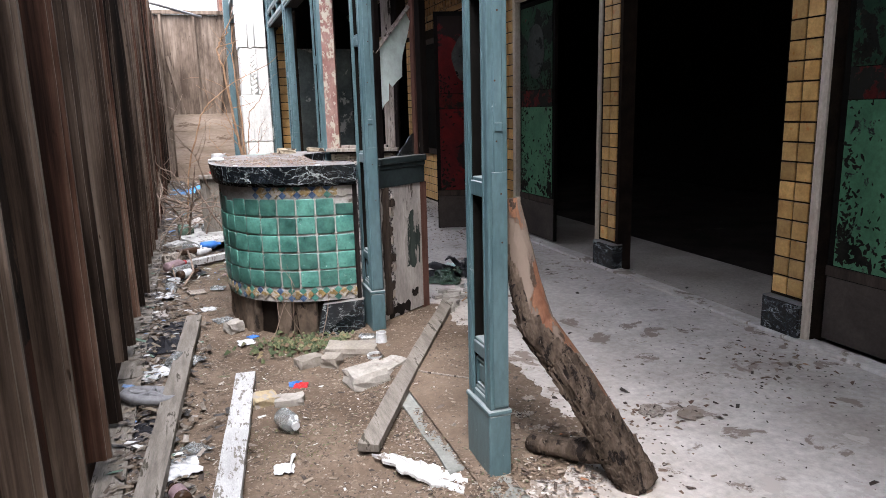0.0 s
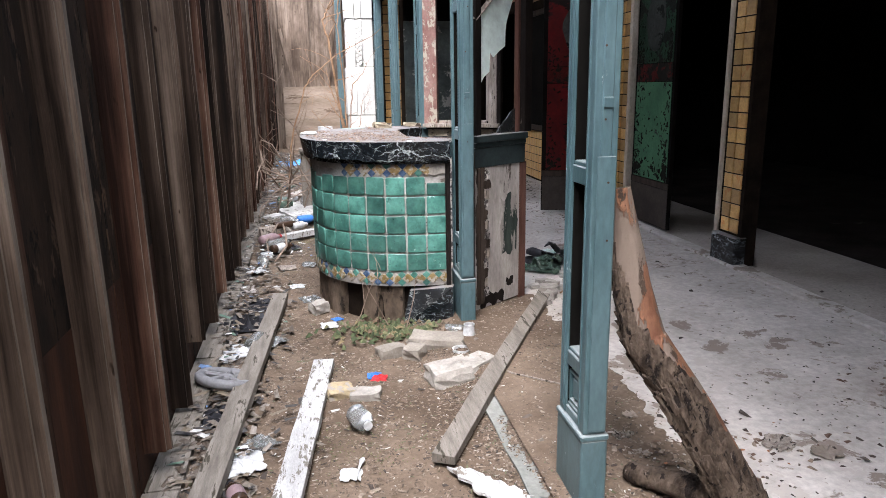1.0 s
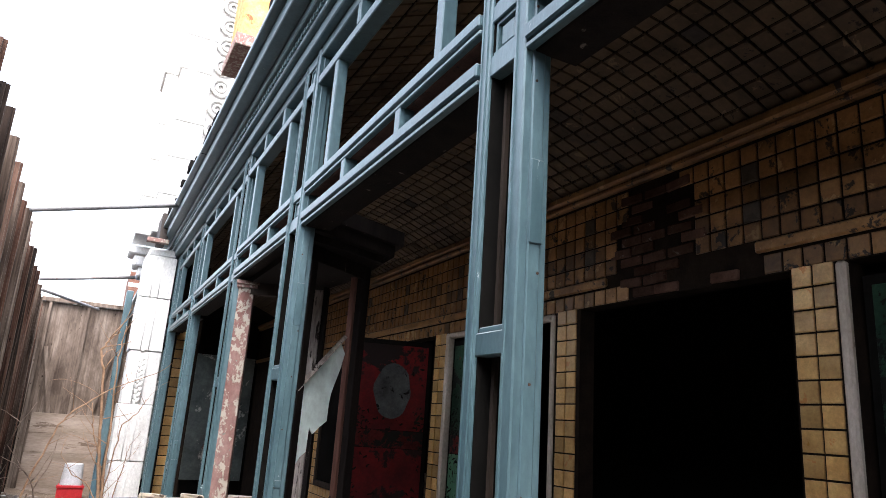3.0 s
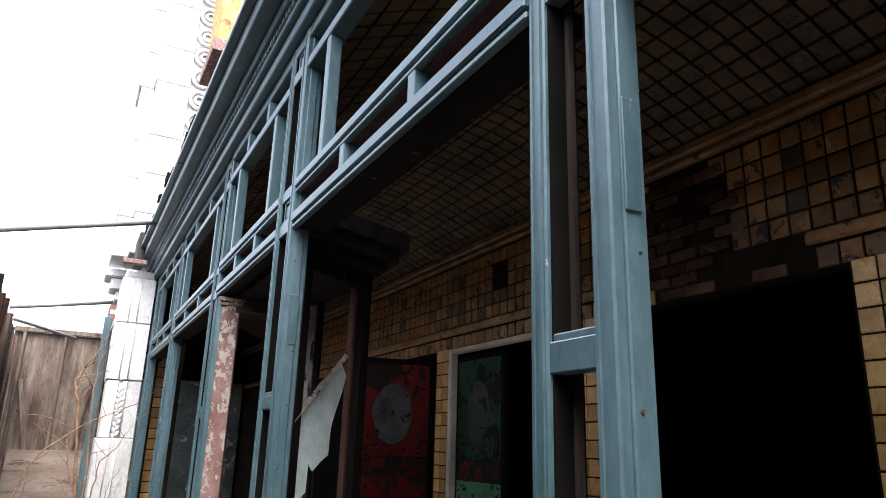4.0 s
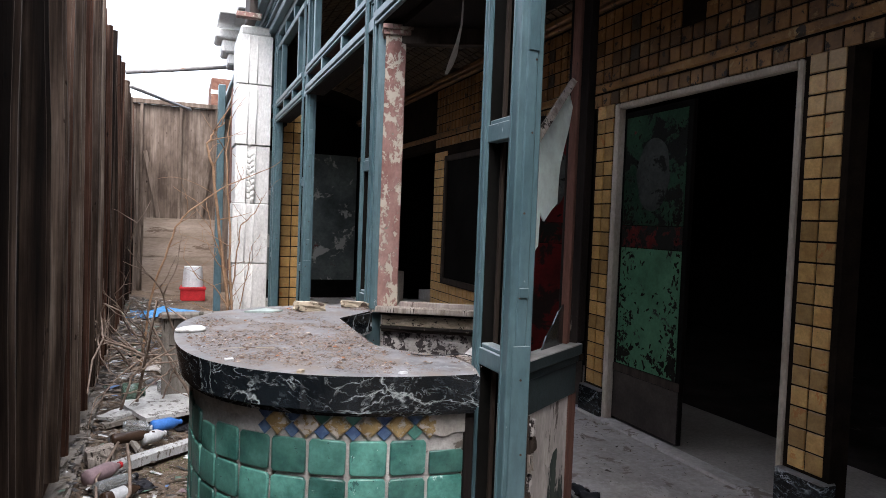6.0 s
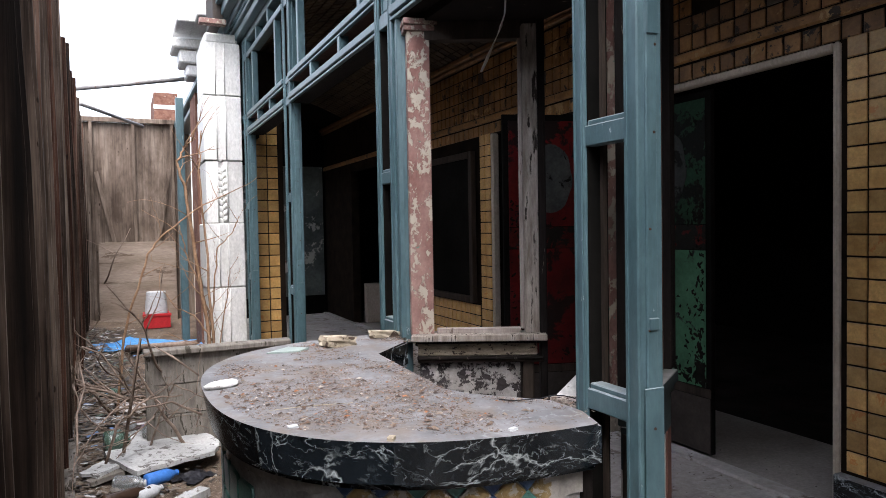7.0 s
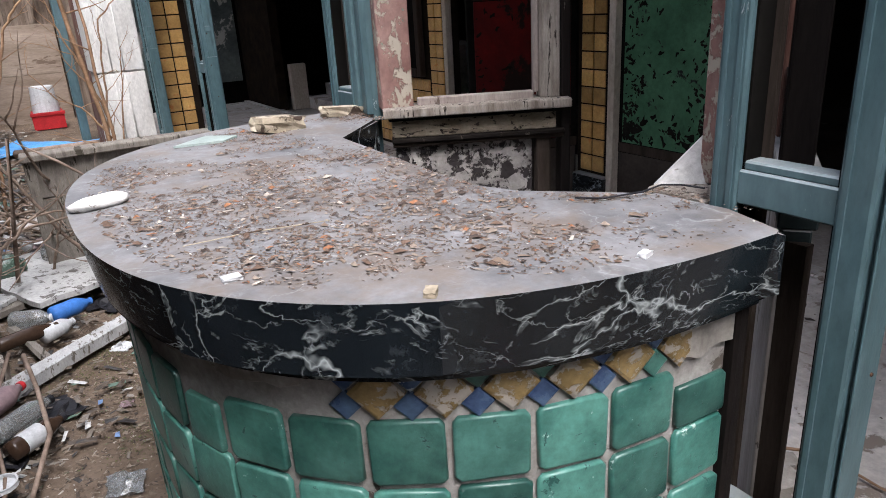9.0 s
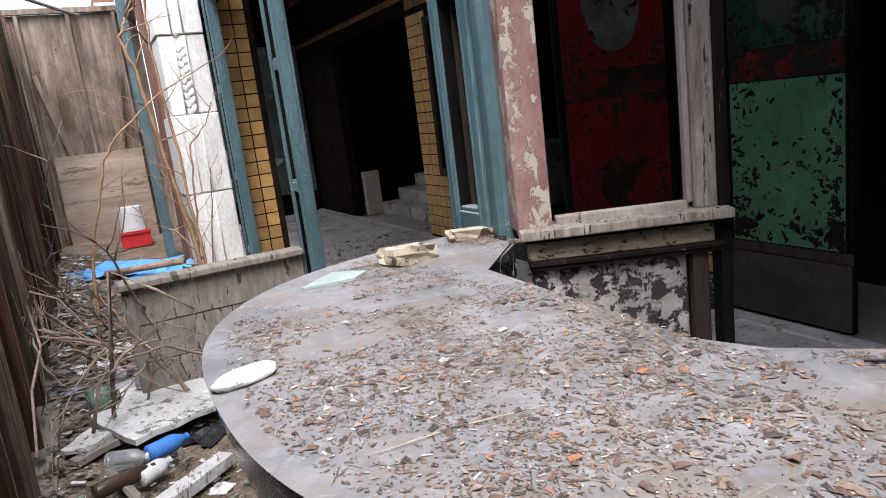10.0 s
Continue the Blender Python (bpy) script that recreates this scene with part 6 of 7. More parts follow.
TARP = plastic("blue_tarp", (0.10, 0.33, 0.66), 0.4)
crumple("blue_tarp", 0.80, 13.1, 0.06, 0.75, TARP, "crumpled bright blue tarpaulin on rubbish", "tarpaulin", 1, 0.5, (1.0, 1.6))
crumple("blue_tarp", 1.20, 12.55, 0.06, 0.55, TARP, "small crumpled piece of blue tarpaulin", "tarpaulin", 2, 0.4, (1.0, 1.2))
for k, (x, y, s_, mt, lab) in enumerate((
        (0.50, 5.28, 0.24, BLACKP, "black plastic film over the mossy plank"), (0.42, 4.9, 0.30, BLACKP, "crumpled black plastic film by the fence"),
        (0.40, 3.70, 0.20, BLACKP, "crumpled dark film by the fence"), (0.56, 3.30, 0.17, WHITEP, "crumpled white wrapper beside the plank"), (0.60, 4.62, 0.14, CLEAR, "clear plastic wrapper on the plank"),
        (0.42, 4.45, 0.20, WHITEP, "crumpled white paper by the fence"), (1.15, 4.02, 0.075, REDP, "small red wrapper on the dirt"), (1.13, 4.07, 0.07, BLUEP, "small blue wrapper on the dirt"),
        (1.30, 4.66, 0.09, WHITEP, "crumpled white wrapper below the counter"), (1.44, 4.63, 0.11, PLASTER, "crumpled grey wrapper below the counter"), (0.92, 4.85, 0.10, WHITEP, "white wrapper on the dirt"),
        (0.80, 5.45, 0.13, CLEAR, "clear wrapper on the dirt"), (0.70, 5.8, 0.10, WHITEP, "white scrap on the dirt"), (0.97, 5.0, 0.06, BLUEP, "small blue wrapper on the dirt"),
        (0.62, 3.0, 0.14, BLACKP, "black plastic scrap between the planks"), (0.62, 3.45, 0.12, CLEAR, "crushed clear cup between the planks"), (0.97, 3.18, 0.08, WHITEP, "torn white tissue on the dirt"),
        (0.78, 6.35, 0.12, CLEAR, "clear plastic scrap on the dirt"), (0.95, 8.05, 0.22, BLACKP, "black rags beside the white board"), (0.60, 6.98, 0.2, BLACKP, "black plastic bag by the bottles"),
        (0.45, 6.75, 0.2, BLACKP, "dark rag by the fence"), (0.36, 6.1, 0.2, WHITEP, "dirty white paper by the fence"), (0.33, 5.6, 0.18, GREYPANEL, "grey rag by the fence"),
        (0.42, 9.6, 0.25, WHITEP, "white scrap under twigs"), (0.60, 10.0, 0.3, GREYPANEL, "grey rag under twigs"), (0.38, 10.6, 0.3, GREENGL, "green rag by the fence"),
        (0.72, 9.4, 0.22, PINKP, "pink scrap under twigs"), (0.9, 10.6, 0.25, BLUEP, "blue scrap under twigs"), 
        (2.60, 5.92, 0.34, BLACKP, "crumpled black film on the porch floor"), (2.84, 5.88, 0.30, BLACKP, "folded black film by the booth"), (2.55, 5.72, 0.26, GREENGL, "crumpled dark green film on the porch floor"), (0.86, 6.9, 0.05, PINKP, "pink scrap on the dirt"), (0.92, 7.45, 0.09, WHITEP, "white scrap on the dirt"))):
    crumple("wrapper", x, y, ground_z(x, y), s_, mt, lab, "litter", 40 + k, 0.55)



def film_curl(x, y, size, yaw, material, label, seed):
    """A stiff sheet of film bent into a standing curl."""
    r_ = random.Random(seed)
    b2 = bmesh.new()
    n, w_ = 14, size * r_.uniform(0.6, 1.1)
    a0_, span = r_.uniform(-0.5, 0.2), r_.uniform(2.2, 4.0)
    rows_ = []
    for i_ in range(n + 1):
        a_ = a0_ + span * i_ / n
        rad = size * (0.42 + 0.1 * math.sin(3 * a_ + seed))
        px_, pz_ = rad * math.cos(a_), max(0.0, rad * math.sin(a_) + 0.25 * size)
        rows_.append([b2.verts.new((px_ + 0.1 * size * noise.noise((i_, k_, seed)), (k_ / 4 - 0.5) * w_, pz_ + 0.12 * size * (noise.noise((i_ * 0.5, k_ * 0.7, seed)) + 0.5))) for k_ in range(5)])
    for i_ in range(n):
        for k_ in range(4):
            b2.faces.new((rows_[i_][k_], rows_[i_ + 1][k_], rows_[i_ + 1][k_ + 1], rows_[i_][k_ + 1]))
    out_ = bmesh.ops.extrude_face_region(b2, geom=list(b2.faces))
    for v in [e for e in out_["geom"] if isinstance(e, bmesh.types.BMVert)]:
        v.co.z += 0.003
    lo_ = min(v.co.z for v in b2.verts)
    bmesh.ops.transform(b2, matrix=pose(x, y, 0.001 - lo_, 0, 0, yaw), verts=b2.verts)
    return solid("film_curl", b2, material, label, "litter", smooth=True)


for k_, (x, y, z_, yaw_, mt) in enumerate(((2.60, 5.95, 0.17, 20, BLACKP), (2.74, 6.05, 0.20, -30, BLACKP), (2.86, 5.92, 0.16, 60, BLACKP), (2.55, 5.72, 0.18, 100, GREENGL), (2.70, 5.80, 0.15, 150, GREENGL), (2.90, 6.12, 0.14, 10, BLACKP))):
    film_curl(x, y, z_, yaw_, mt, "curled stiff black film on the porch floor" if mt is BLACKP else "curled dark green film on the porch floor", 70 + k_)
bottle(0.60, 2.98, 0.0, 0.15, 0.032, 200, BROWNGL, "small dark glass bottle with a purple wrapper on the dirt", PINKP, BLACKP)
b2 = bmesh.new()
tube(b2, [(0.985, 3.12, -0.012), (1.0, 3.19, -0.008), (1.01, 3.23, -0.008), (1.018, 3.255, -0.008), (1.022, 3.27, -0.008)], [0.004, 0.004, 0.007, 0.013, 0.006], 6)
for v in b2.verts:
    v.co.z = -0.012 + (v.co.z + 0.012) * 0.4
solid("plastic_spoon", b2, WHITEP, "white plastic spoon on the dirt", "spoon", smooth=True)

# ---- twigs and saplings ----
TWIG = surface("pale_brown_twig", (0.13, 0.090, 0.067), (0.32, 0.245, 0.195), 12, (1, 1, 1), 60, rough=(0.8, 0.95), bump=0.3)


def spray(bm_, start, heading, length, radius, r_, depth=0, droop=0.0, wob=0.22):
    """A crooked twig with side shoots."""
    n = max(5, int(length / 0.08))
    p, d = Vector(start), Vector(heading).normalized()
    pts, rad = [p.copy()], [radius]
    for i in range(n):
        d = (d + Vector((r_.uniform(-1, 1), r_.uniform(-1, 1), r_.uniform(-1, 1) - droop)) * wob).normalized()
        p = p + d * length / n
        p.x = max(p.x, fence_x(p.y) + 0.02)
        p.z = max(p.z, 0.02)
        pts.append(p.copy())
        rad.append(radius * (1 - 0.75 * (i + 1) / n))
        if depth < 2 and i > 0 and r_.random() < (0.4 if depth == 0 else 0.3):
            side = (d + Vector((r_.uniform(-1, 1), r_.uniform(-1, 1), r_.uniform(-0.5, 0.8)))).normalized()
            spray(bm_, p, side, length * r_.uniform(0.25, 0.5), radius * 0.55, r_, depth + 1, droop, wob)
    tube(bm_, pts, rad, 5)


tr_ = random.Random(11)
sap = base_at("bare_sapling", 1.25, 9.9, 0.05, "leafless sapling in front of the white pilaster", "sapling")
STEM = surface("orange_brown_stem", (0.20, 0.115, 0.065), (0.36, 0.225, 0.14), 14, (1, 1, 1), 60, rough=(0.7, 0.9), bump=0.3)
STEMS = (
    ([(1.30, 0.02), (1.27, 0.54), (1.19, 1.21), (1.09, 1.96), (1.03, 2.16), (1.10, 2.30), (1.19, 2.39)], 0.020),
    ([(1.31, 0.02), (1.29, 0.6), (1.25, 1.51), (1.21, 2.11), (1.24, 2.45)], 0.015),
    ([(1.33, 0.02), (1.31, 0.7), (1.20, 1.1), (1.10, 1.35), (1.05, 1.62)], 0.012),
    ([(0.50, 0.05), (0.59, 0.80), (0.78, 1.38), (0.87, 1.52), (1.22, 1.79), (1.60, 1.97)], 0.012),
    ([(1.27, 0.50), (1.33, 0.9), (1.38, 1.41), (1.53, 1.56), (1.58, 1.70)], 0.009),
    ([(1.26, 0.62), (1.12, 0.85), (0.98, 0.92), (0.85, 1.1)], 0.008),
    ([(1.34, 0.05), (1.40, 0.6), (1.47, 0.95), (1.50, 1.2)], 0.008))
for k, (line, rd) in enumerate(STEMS):
    b2 = bmesh.new()
    pts = [Vector((x, 9.8 + 0.05 * k * (-1) ** k, z)) for x, z in line]
    fine_pts = []
    for p, q in zip(pts, pts[1:]):
        for i in range(6):
            fine_pts.append(p.lerp(q, i / 6) + Vector((tr_.uniform(-1, 1), tr_.uniform(-1, 1), 0)) * 0.008)
    fine_pts.append(pts[-1])
    tube(b2, fine_pts, [rd * (1 - 0.7 * i / len(fine_pts)) for i in range(len(fine_pts))], 6)
    for p in fine_pts[6::4]:
        spray(b2, p, (tr_.uniform(-1, 1), tr_.uniform(-0.5, 0.3), tr_.uniform(0.1, 1)), tr_.uniform(0.15, 0.5), rd * 0.35, tr_, 1, -0.05, 0.2)
    part("stem", b2, STEM, sap, smooth=True)
arch = bmesh.new()
tube(arch, [(0.62, 7.9, 0.55), (0.45, 8.0, 0.83), (0.34, 8.1, 0.87), (0.31, 8.15, 0.80), (0.36, 7.8, 0.68), (0.34, 7.4, 0.62), (0.36, 7.0, 0.52)], [0.004, 0.005, 0.006, 0.006, 0.006, 0.006, 0.005], 5)
solid("fallen_branch", arch, TWIG, "long thin branch arching by the fence", "branch", group="branches", smooth=True)
arch = bmesh.new()
tube(arch, [(0.55, 8.2, 0.15), (0.67, 8.2, 0.88), (0.86, 8.2, 0.74), (1.02, 8.2, 0.60)], [0.012, 0.009, 0.008, 0.006], 5)
solid("fallen_branch", arch, TWIG, "long bent branch over the low wall", "branch", group="branches", smooth=True)
for k in range(19):
    b2 = bmesh.new()
    x, y = tr_.uniform(0.40, 1.0), tr_.uniform(8.3, 9.9)
    spray(b2, (x, y, tr_.uniform(0.08, 0.5)), (tr_.uniform(-1, 0.6), tr_.uniform(-1, 0.6), tr_.uniform(-0.1, 0.6)), tr_.uniform(0.6, 1.15), tr_.uniform(0.006, 0.014), tr_, 0, 0.05, 0.22)
    solid("fallen_branch", b2, TWIG, "dry curling branch heaped by the fence", "branch", group="branches", smooth=True)
for k, (p0, p1, p2, p3, rd) in enumerate((((0.95, 8.45, 0.05), (0.80, 8.42, 0.32), (0.66, 8.40, 0.60), (0.60, 8.42, 0.74), 0.013), ((1.05, 8.40, 0.28), (0.85, 8.30, 0.42), (0.62, 8.28, 0.40), (0.40, 8.35, 0.52), 0.009),
                                                  ((0.70, 8.5, 0.05), (0.78, 8.42, 0.30), (0.88, 8.38, 0.52), (1.10, 8.30, 0.40), 0.008), ((0.45, 8.2, 0.10), (0.52, 8.15, 0.35), (0.70, 8.2, 0.48), (0.92, 8.3, 0.46), 0.010))):
    b2 = bmesh.new()
    line = [Vector(p) for p in (p0, p1, p2, p3)]
    fine_pts = [a_.lerp(c_, f_ / 5) + Vector((tr_.uniform(-1, 1), tr_.uniform(-1, 1), tr_.uniform(-1, 1))) * 0.008 for a_, c_ in zip(line, line[1:]) for f_ in range(5)] + [line[-1]]
    tube(b2, fine_pts, [rd * (1 - 0.6 * i_ / len(fine_pts)) for i_ in range(len(fine_pts))], 6, 0.1, tr_)
    for p in fine_pts[4::3]:
        spray(b2, p, (tr_.uniform(-1, 1), tr_.uniform(-0.6, 0.2), tr_.uniform(-0.3, 0.8)), tr_.uniform(0.15, 0.4), rd * 0.45, tr_, 1, 0.05, 0.2)
    solid("fallen_branch", b2, TWIG, "forked dry branch leaning on the low wall", "branch", group="branches", smooth=True)
for pts, rad in (([(0.52, 6.35, 0.03), (0.60, 6.65, 0.08), (0.58, 6.95, 0.12), (0.55, 7.2, 0.16)], [0.008, 0.009, 0.009, 0.010]), ([(0.45, 6.1, 0.04), (0.46, 6.5, 0.06), (0.42, 6.9, 0.08), (0.5, 7.25, 0.16)], [0.006, 0.007, 0.007, 0.008]), ([(0.60, 12.7, 0.12), (0.95, 12.4, 0.17), (1.35, 12.05, 0.22)], [0.045, 0.04, 0.035])):
    b2 = bmesh.new()
    tube(b2, pts, rad, 7, 0.12, tr_)
    solid("fallen_branch", b2, TWIG, "bare brown branch lying over rubbish", "branch", group="branches", smooth=True)
for pts in ([(2.55, 5.25, 0.02), (2.59, 5.18, 0.03), (2.63, 5.07, 0.02), (2.62, 4.94, 0.02), (2.68, 4.82, 0.015)], [(2.63, 5.10, 0.02), (2.72, 5.15, 0.03), (2.82, 5.24, 0.02)], [(2.45, 5.05, 0.02), (2.52, 5.12, 0.025), (2.62, 5.12, 0.02)]):
    b2 = bmesh.new()
    tube(b2, pts, [0.006 - 0.0008 * i for i in range(len(pts))], 6, 0.1, tr_)
    solid("twig", b2, STEM, "orange-brown twig among plaster rubble", "twig", group="twigs", smooth=True)
for k, (x, y) in enumerate(((1.20, 4.72), (1.36, 4.68), (1.28, 4.70), (1.08, 4.85))):
    b2 = bmesh.new()
    spray(b2, (x, y, -0.03), (tr_.uniform(-0.5, 0.5), -0.1, 1), 0.38, 0.004, tr_, 1, 0.0, 0.2)
    solid("dry_weed", b2, TWIG, "dry weed stalk against the counter", "weed", group="weeds")
b2 = bmesh.new()
tube(b2, [(1.69, 4.05, 0.01), (1.78, 3.85, 0.02), (1.95, 3.7, 0.02), (2.1, 3.55, 0.015)], [0.005] * 4, 6)
solid("cable", b2, PALEWOOD, "thin pale cable over the plank", "cable", smooth=True)
b2 = bmesh.new()
tube(b2, [(1.54, 5.06, 1.074), (1.57, 5.02, 1.076), (1.64, 5.00, 1.078), (1.69, 5.005, 1.080), (1.70, 4.97, 1.085), (1.71, 4.93, 1.085)], [0.0018] * 6, 5)
solid("cable", b2, BLACKP, "thin black wire curling over the marble top", "cable", smooth=True)

# ---- things on the counter ----
DUSTGLASS = surface("dusty_green_glass", (0.24, 0.30, 0.28), (0.34, 0.40, 0.375), 9, (1, 1, 1), 60, rough=(0.3, 0.6), bump=0.1)
PLASTERW = surface("chalky_white_lump", (0.50, 0.49, 0.475), (0.70, 0.69, 0.67), 14, (1, 1, 1), 60, wear=(0.3, 0.28, 0.25), wear_at=0.66, wear_scale=20, rough=(0.8, 1.0), bump=0.6)
SPONGE = surface("old_yellow_foam", (0.27, 0.225, 0.16), (0.46, 0.40, 0.31), 12, (1, 1, 1), 60, wear=(0.07, 0.05, 0.038), wear_at=0.56, wear_scale=14, rough=(0.9, 1.0), bump=0.8)
rubble("foam_pad", 1.40, 6.20, 1.068, 0.135, 0.10, 0.042, 8, SPONGE, "stained yellow foam pad on the marble top", "foam")
rubble("foam_pad", 1.655, 6.31, 1.068, 0.14, 0.06, 0.03, 4, SPONGE, "pale foam strip on the marble top", "foam")
b2 = bmesh.new()
bmesh.ops.create_icosphere(b2, subdivisions=3, radius=1.0)
for v in b2.verts:
    v.co *= 1 + 0.16 * noise.noise(v.co * 1.7) + 0.06 * noise.noise(v.co * 5)
    v.co.z = max(v.co.z, -0.55)
bmesh.ops.transform(b2, matrix=Matrix.Translation((0.856, 5.632, 1.079)) @ Matrix.Rotation(0.35, 4, "Z") @ Matrix.Diagonal((0.060, 0.028, 0.015, 1)), verts=b2.verts)
solid("white_stone", b2, PLASTERW, "smooth white lump on the counter's edge", "stone", smooth=True)
rubble("white_chip", 0.955, 5.08, 1.068, 0.026, 0.018, 0.008, 0, WHITEP, "white chip on the marble top", "chip")
rubble("white_chip", 1.43, 4.80, 1.068, 0.024, 0.014, 0.008, 20, WHITEP, "white chip on the marble top", "chip")
rubble("white_chip", 1.14, 4.87, 1.068, 0.022, 0.016, 0.01, 50, SPONGE, "yellow chip on the marble top", "chip")
b2 = bmesh.new()
prism(b2, [(1.09, 6.14), (1.20, 6.24), (1.27, 6.17), (1.22, 6.12)], 1.071, 1.077)
solid("glass_piece", b2, DUSTGLASS, "pale green glass piece on the marble top", "glass")
b2 = bmesh.new()
prism(b2, [(1.720, 5.050), (1.745, 5.070), (1.84, 5.015), (1.800, 4.980)], 1.060, 1.165)
for v in b2.verts:
    if v.co.z > 1.1:
        v.co.x, v.co.y = v.co.x + (1.835 - v.co.x) * 0.82, v.co.y + (4.995 - v.co.y) * 0.82
part("plaster_stub", b2, PLASTERW, body, "broken white plaster stub at the post's foot")
b2 = bmesh.new()
tube(b2, [(0.93, 5.26, 1.074), (1.03, 5.255, 1.075), (1.16, 5.23, 1.074)], [0.0008, 0.0012, 0.0008], 5)
solid("straw", b2, SPONGE, "dry straw on the marble top", "straw")


# ---- loose litter as stuff ----
def island_mat(name, stops, rough=0.9):
    m, nt, b = nodes_of(name)
    geo = nt.nodes.new("ShaderNodeNewGeometry")
    r = ramp_node(nt, stops)
    r.color_ramp.interpolation = "CONSTANT"
    nt.links.new(geo.outputs["Random Per Island"], r.inputs["Fac"])
    tc = nt.nodes.new("ShaderNodeTexCoord")
    n = noise_node(nt, tc.outputs["Object"], 60, 3)
    sm = ramp_node(nt, [(0.3, (0.7,) * 3), (0.7, (1.2,) * 3)])
    nt.links.new(n.outputs["Fac"], sm.inputs["Fac"])
    nt.links.new(mix_node(nt, 1.0, r.outputs[0], sm.outputs[0], "MULTIPLY"), b.inputs["Base Color"])
    b.inputs["Roughness"].default_value = rough
    return m


CHIPS = island_mat("wood_and_paint_chips", [(0.0, (0.075, 0.053, 0.038)), (0.22, (0.13, 0.092, 0.066)), (0.46, (0.18, 0.136, 0.10)), (0.68, (0.235, 0.188, 0.145)), (0.80, (0.045, 0.034, 0.027)), (0.90, (0.105, 0.11, 0.06)), (0.94, (0.32, 0.285, 0.245)), (0.985, (0.50, 0.49, 0.465))])
CHIPS2 = island_mat("rust_and_wood_chips", [(0.0, (0.10, 0.072, 0.055)), (0.22, (0.15, 0.105, 0.08)), (0.50, (0.20, 0.155, 0.125)), (0.70, (0.05, 0.036, 0.029)), (0.84, (0.22, 0.10, 0.055)), (0.89, (0.28, 0.245, 0.215)), (0.975, (0.48, 0.46, 0.43))])
FLOORCHIPS = island_mat("floor_dirt_chips", [(0.0, (0.05, 0.04, 0.033)), (0.35, (0.10, 0.08, 0.065)), (0.65, (0.17, 0.145, 0.12)), (0.93, (0.42, 0.39, 0.35))])
RUBBISH = island_mat("mixed_rubbish", [(0.0, (0.075, 0.056, 0.041)), (0.28, (0.035, 0.031, 0.029)), (0.50, (0.15, 0.125, 0.10)), (0.72, (0.24, 0.21, 0.18)), (0.83, (0.5, 0.5, 0.49)), (0.87, (0.15, 0.12, 0.085)), (0.965, (0.10, 0.16, 0.12)), (0.992, (0.12, 0.2, 0.36))], 0.6)


def litter(name, count, place, size, material, label, seed, thick=0.25, long_=2.2):
    """Many small bent chips; place(rand) gives x, y, z, scale or None."""
    r_ = random.Random(seed)
    vs, fs = [], []
    for _ in range(count):
        got = place(r_)
        if got is None:
            continue
        x, y, z, k = got
        s_ = r_.uniform(*size) * k
        l_ = s_ * r_.uniform(1.0, long_)
        a = r_.uniform(0, 2 * math.pi)
        ca, sa = math.cos(a), math.sin(a)
        h = s_ * thick
        tl = r_.uniform(-0.25, 0.25)
        i = len(vs)
        for u, v, w in ((-l_, -s_, 0), (l_, -s_ * r_.uniform(0.3, 1), h * r_.uniform(0, 1)), (l_ * r_.uniform(0.6, 1), s_, 0), (-l_ * r_.uniform(0.5, 1), s_ * r_.uniform(0.3, 1), h * r_.uniform(0, 1)), (0, 0, h * 1.6)):
            vs.append((x + (u * ca - v * sa) / 2, y + (u * sa + v * ca) / 2, z + w + tl * u * 0.5 + s_ * 0.1))
        fs += [(i, i + 1, i + 4), (i + 1, i + 2, i + 4), (i + 2, i + 3, i + 4), (i + 3, i, i + 4), (i + 3, i + 2, i + 1, i)]
    me = bpy.data.meshes.new(name)
    me.from_pydata(vs, [], fs)
    me.materials.append(material)
    return tagged(new(name, me), label, "litter", "", "stuff")


def on_counter(r_):
    x, y = r_.uniform(0.8, 1.72), r_.uniform(4.74, 6.40)
    rr = ((abs(x - CX) / (RA - 0.025)) ** 2.5 + (abs(y - CY) / (RB - 0.025)) ** 2.5) ** 0.4
    if rr > 0.985 or y > 6.36 or (x > 1.43 and 5.02 < y < 6.1 and x > 1.47 + 0.9 * max(0, 5.2 - y, y - 5.9)):
        return None
    dens = 0.16 + 1.3 * noise.noise((x * 5, y * 5, 1)) + 0.9 * noise.noise((x * 17, y * 17, 5)) + 0.75 * math.exp(-((x - 1.15) ** 2 + (y - 5.35) ** 2) / 0.2)
    if rr > 0.93:
        dens *= 0.45
    return (x, y, 1.071, 1.0) if r_.random() < dens else None


litter("counter_litter", 46000, on_counter, (0.0014, 0.0040), CHIPS2, "dead leaves, paint chips and grit on the marble top", 1, 0.14, 2.6)
LEAFBITS = island_mat("rust_brown_leaf_bits", [(0.0, (0.27, 0.12, 0.06)), (0.04, (0.12, 0.076, 0.054)), (0.36, (0.19, 0.140, 0.105)), (0.62, (0.060, 0.042, 0.034)), (0.84, (0.25, 0.20, 0.16)), (0.96, (0.40, 0.35, 0.30))])
litter("counter_litter", 5200, on_counter, (0.003, 0.0075), LEAFBITS, "larger curled leaf scraps on the marble top", 12, 0.16, 3.0)
litter("counter_litter", 850, on_counter, (0.0055, 0.0125), LEAFBITS, "dead brown leaves on the marble top", 13, 0.3, 2.2)
litter("counter_litter", 2200, on_counter, (0.0007, 0.0013), LEAFBITS, "dry needles and stalks on the marble top", 14, 0.6, 34.0)


def in_alley(r_):
    y = r_.uniform(1.8, 12.0)
    x = r_.uniform(fence_x(y), 1.72)
    if math.hypot((x - CX) / 0.72, (y - CY) / 0.72) < 1:
        return None
    return x, y, ground_z(x, y), 1.0


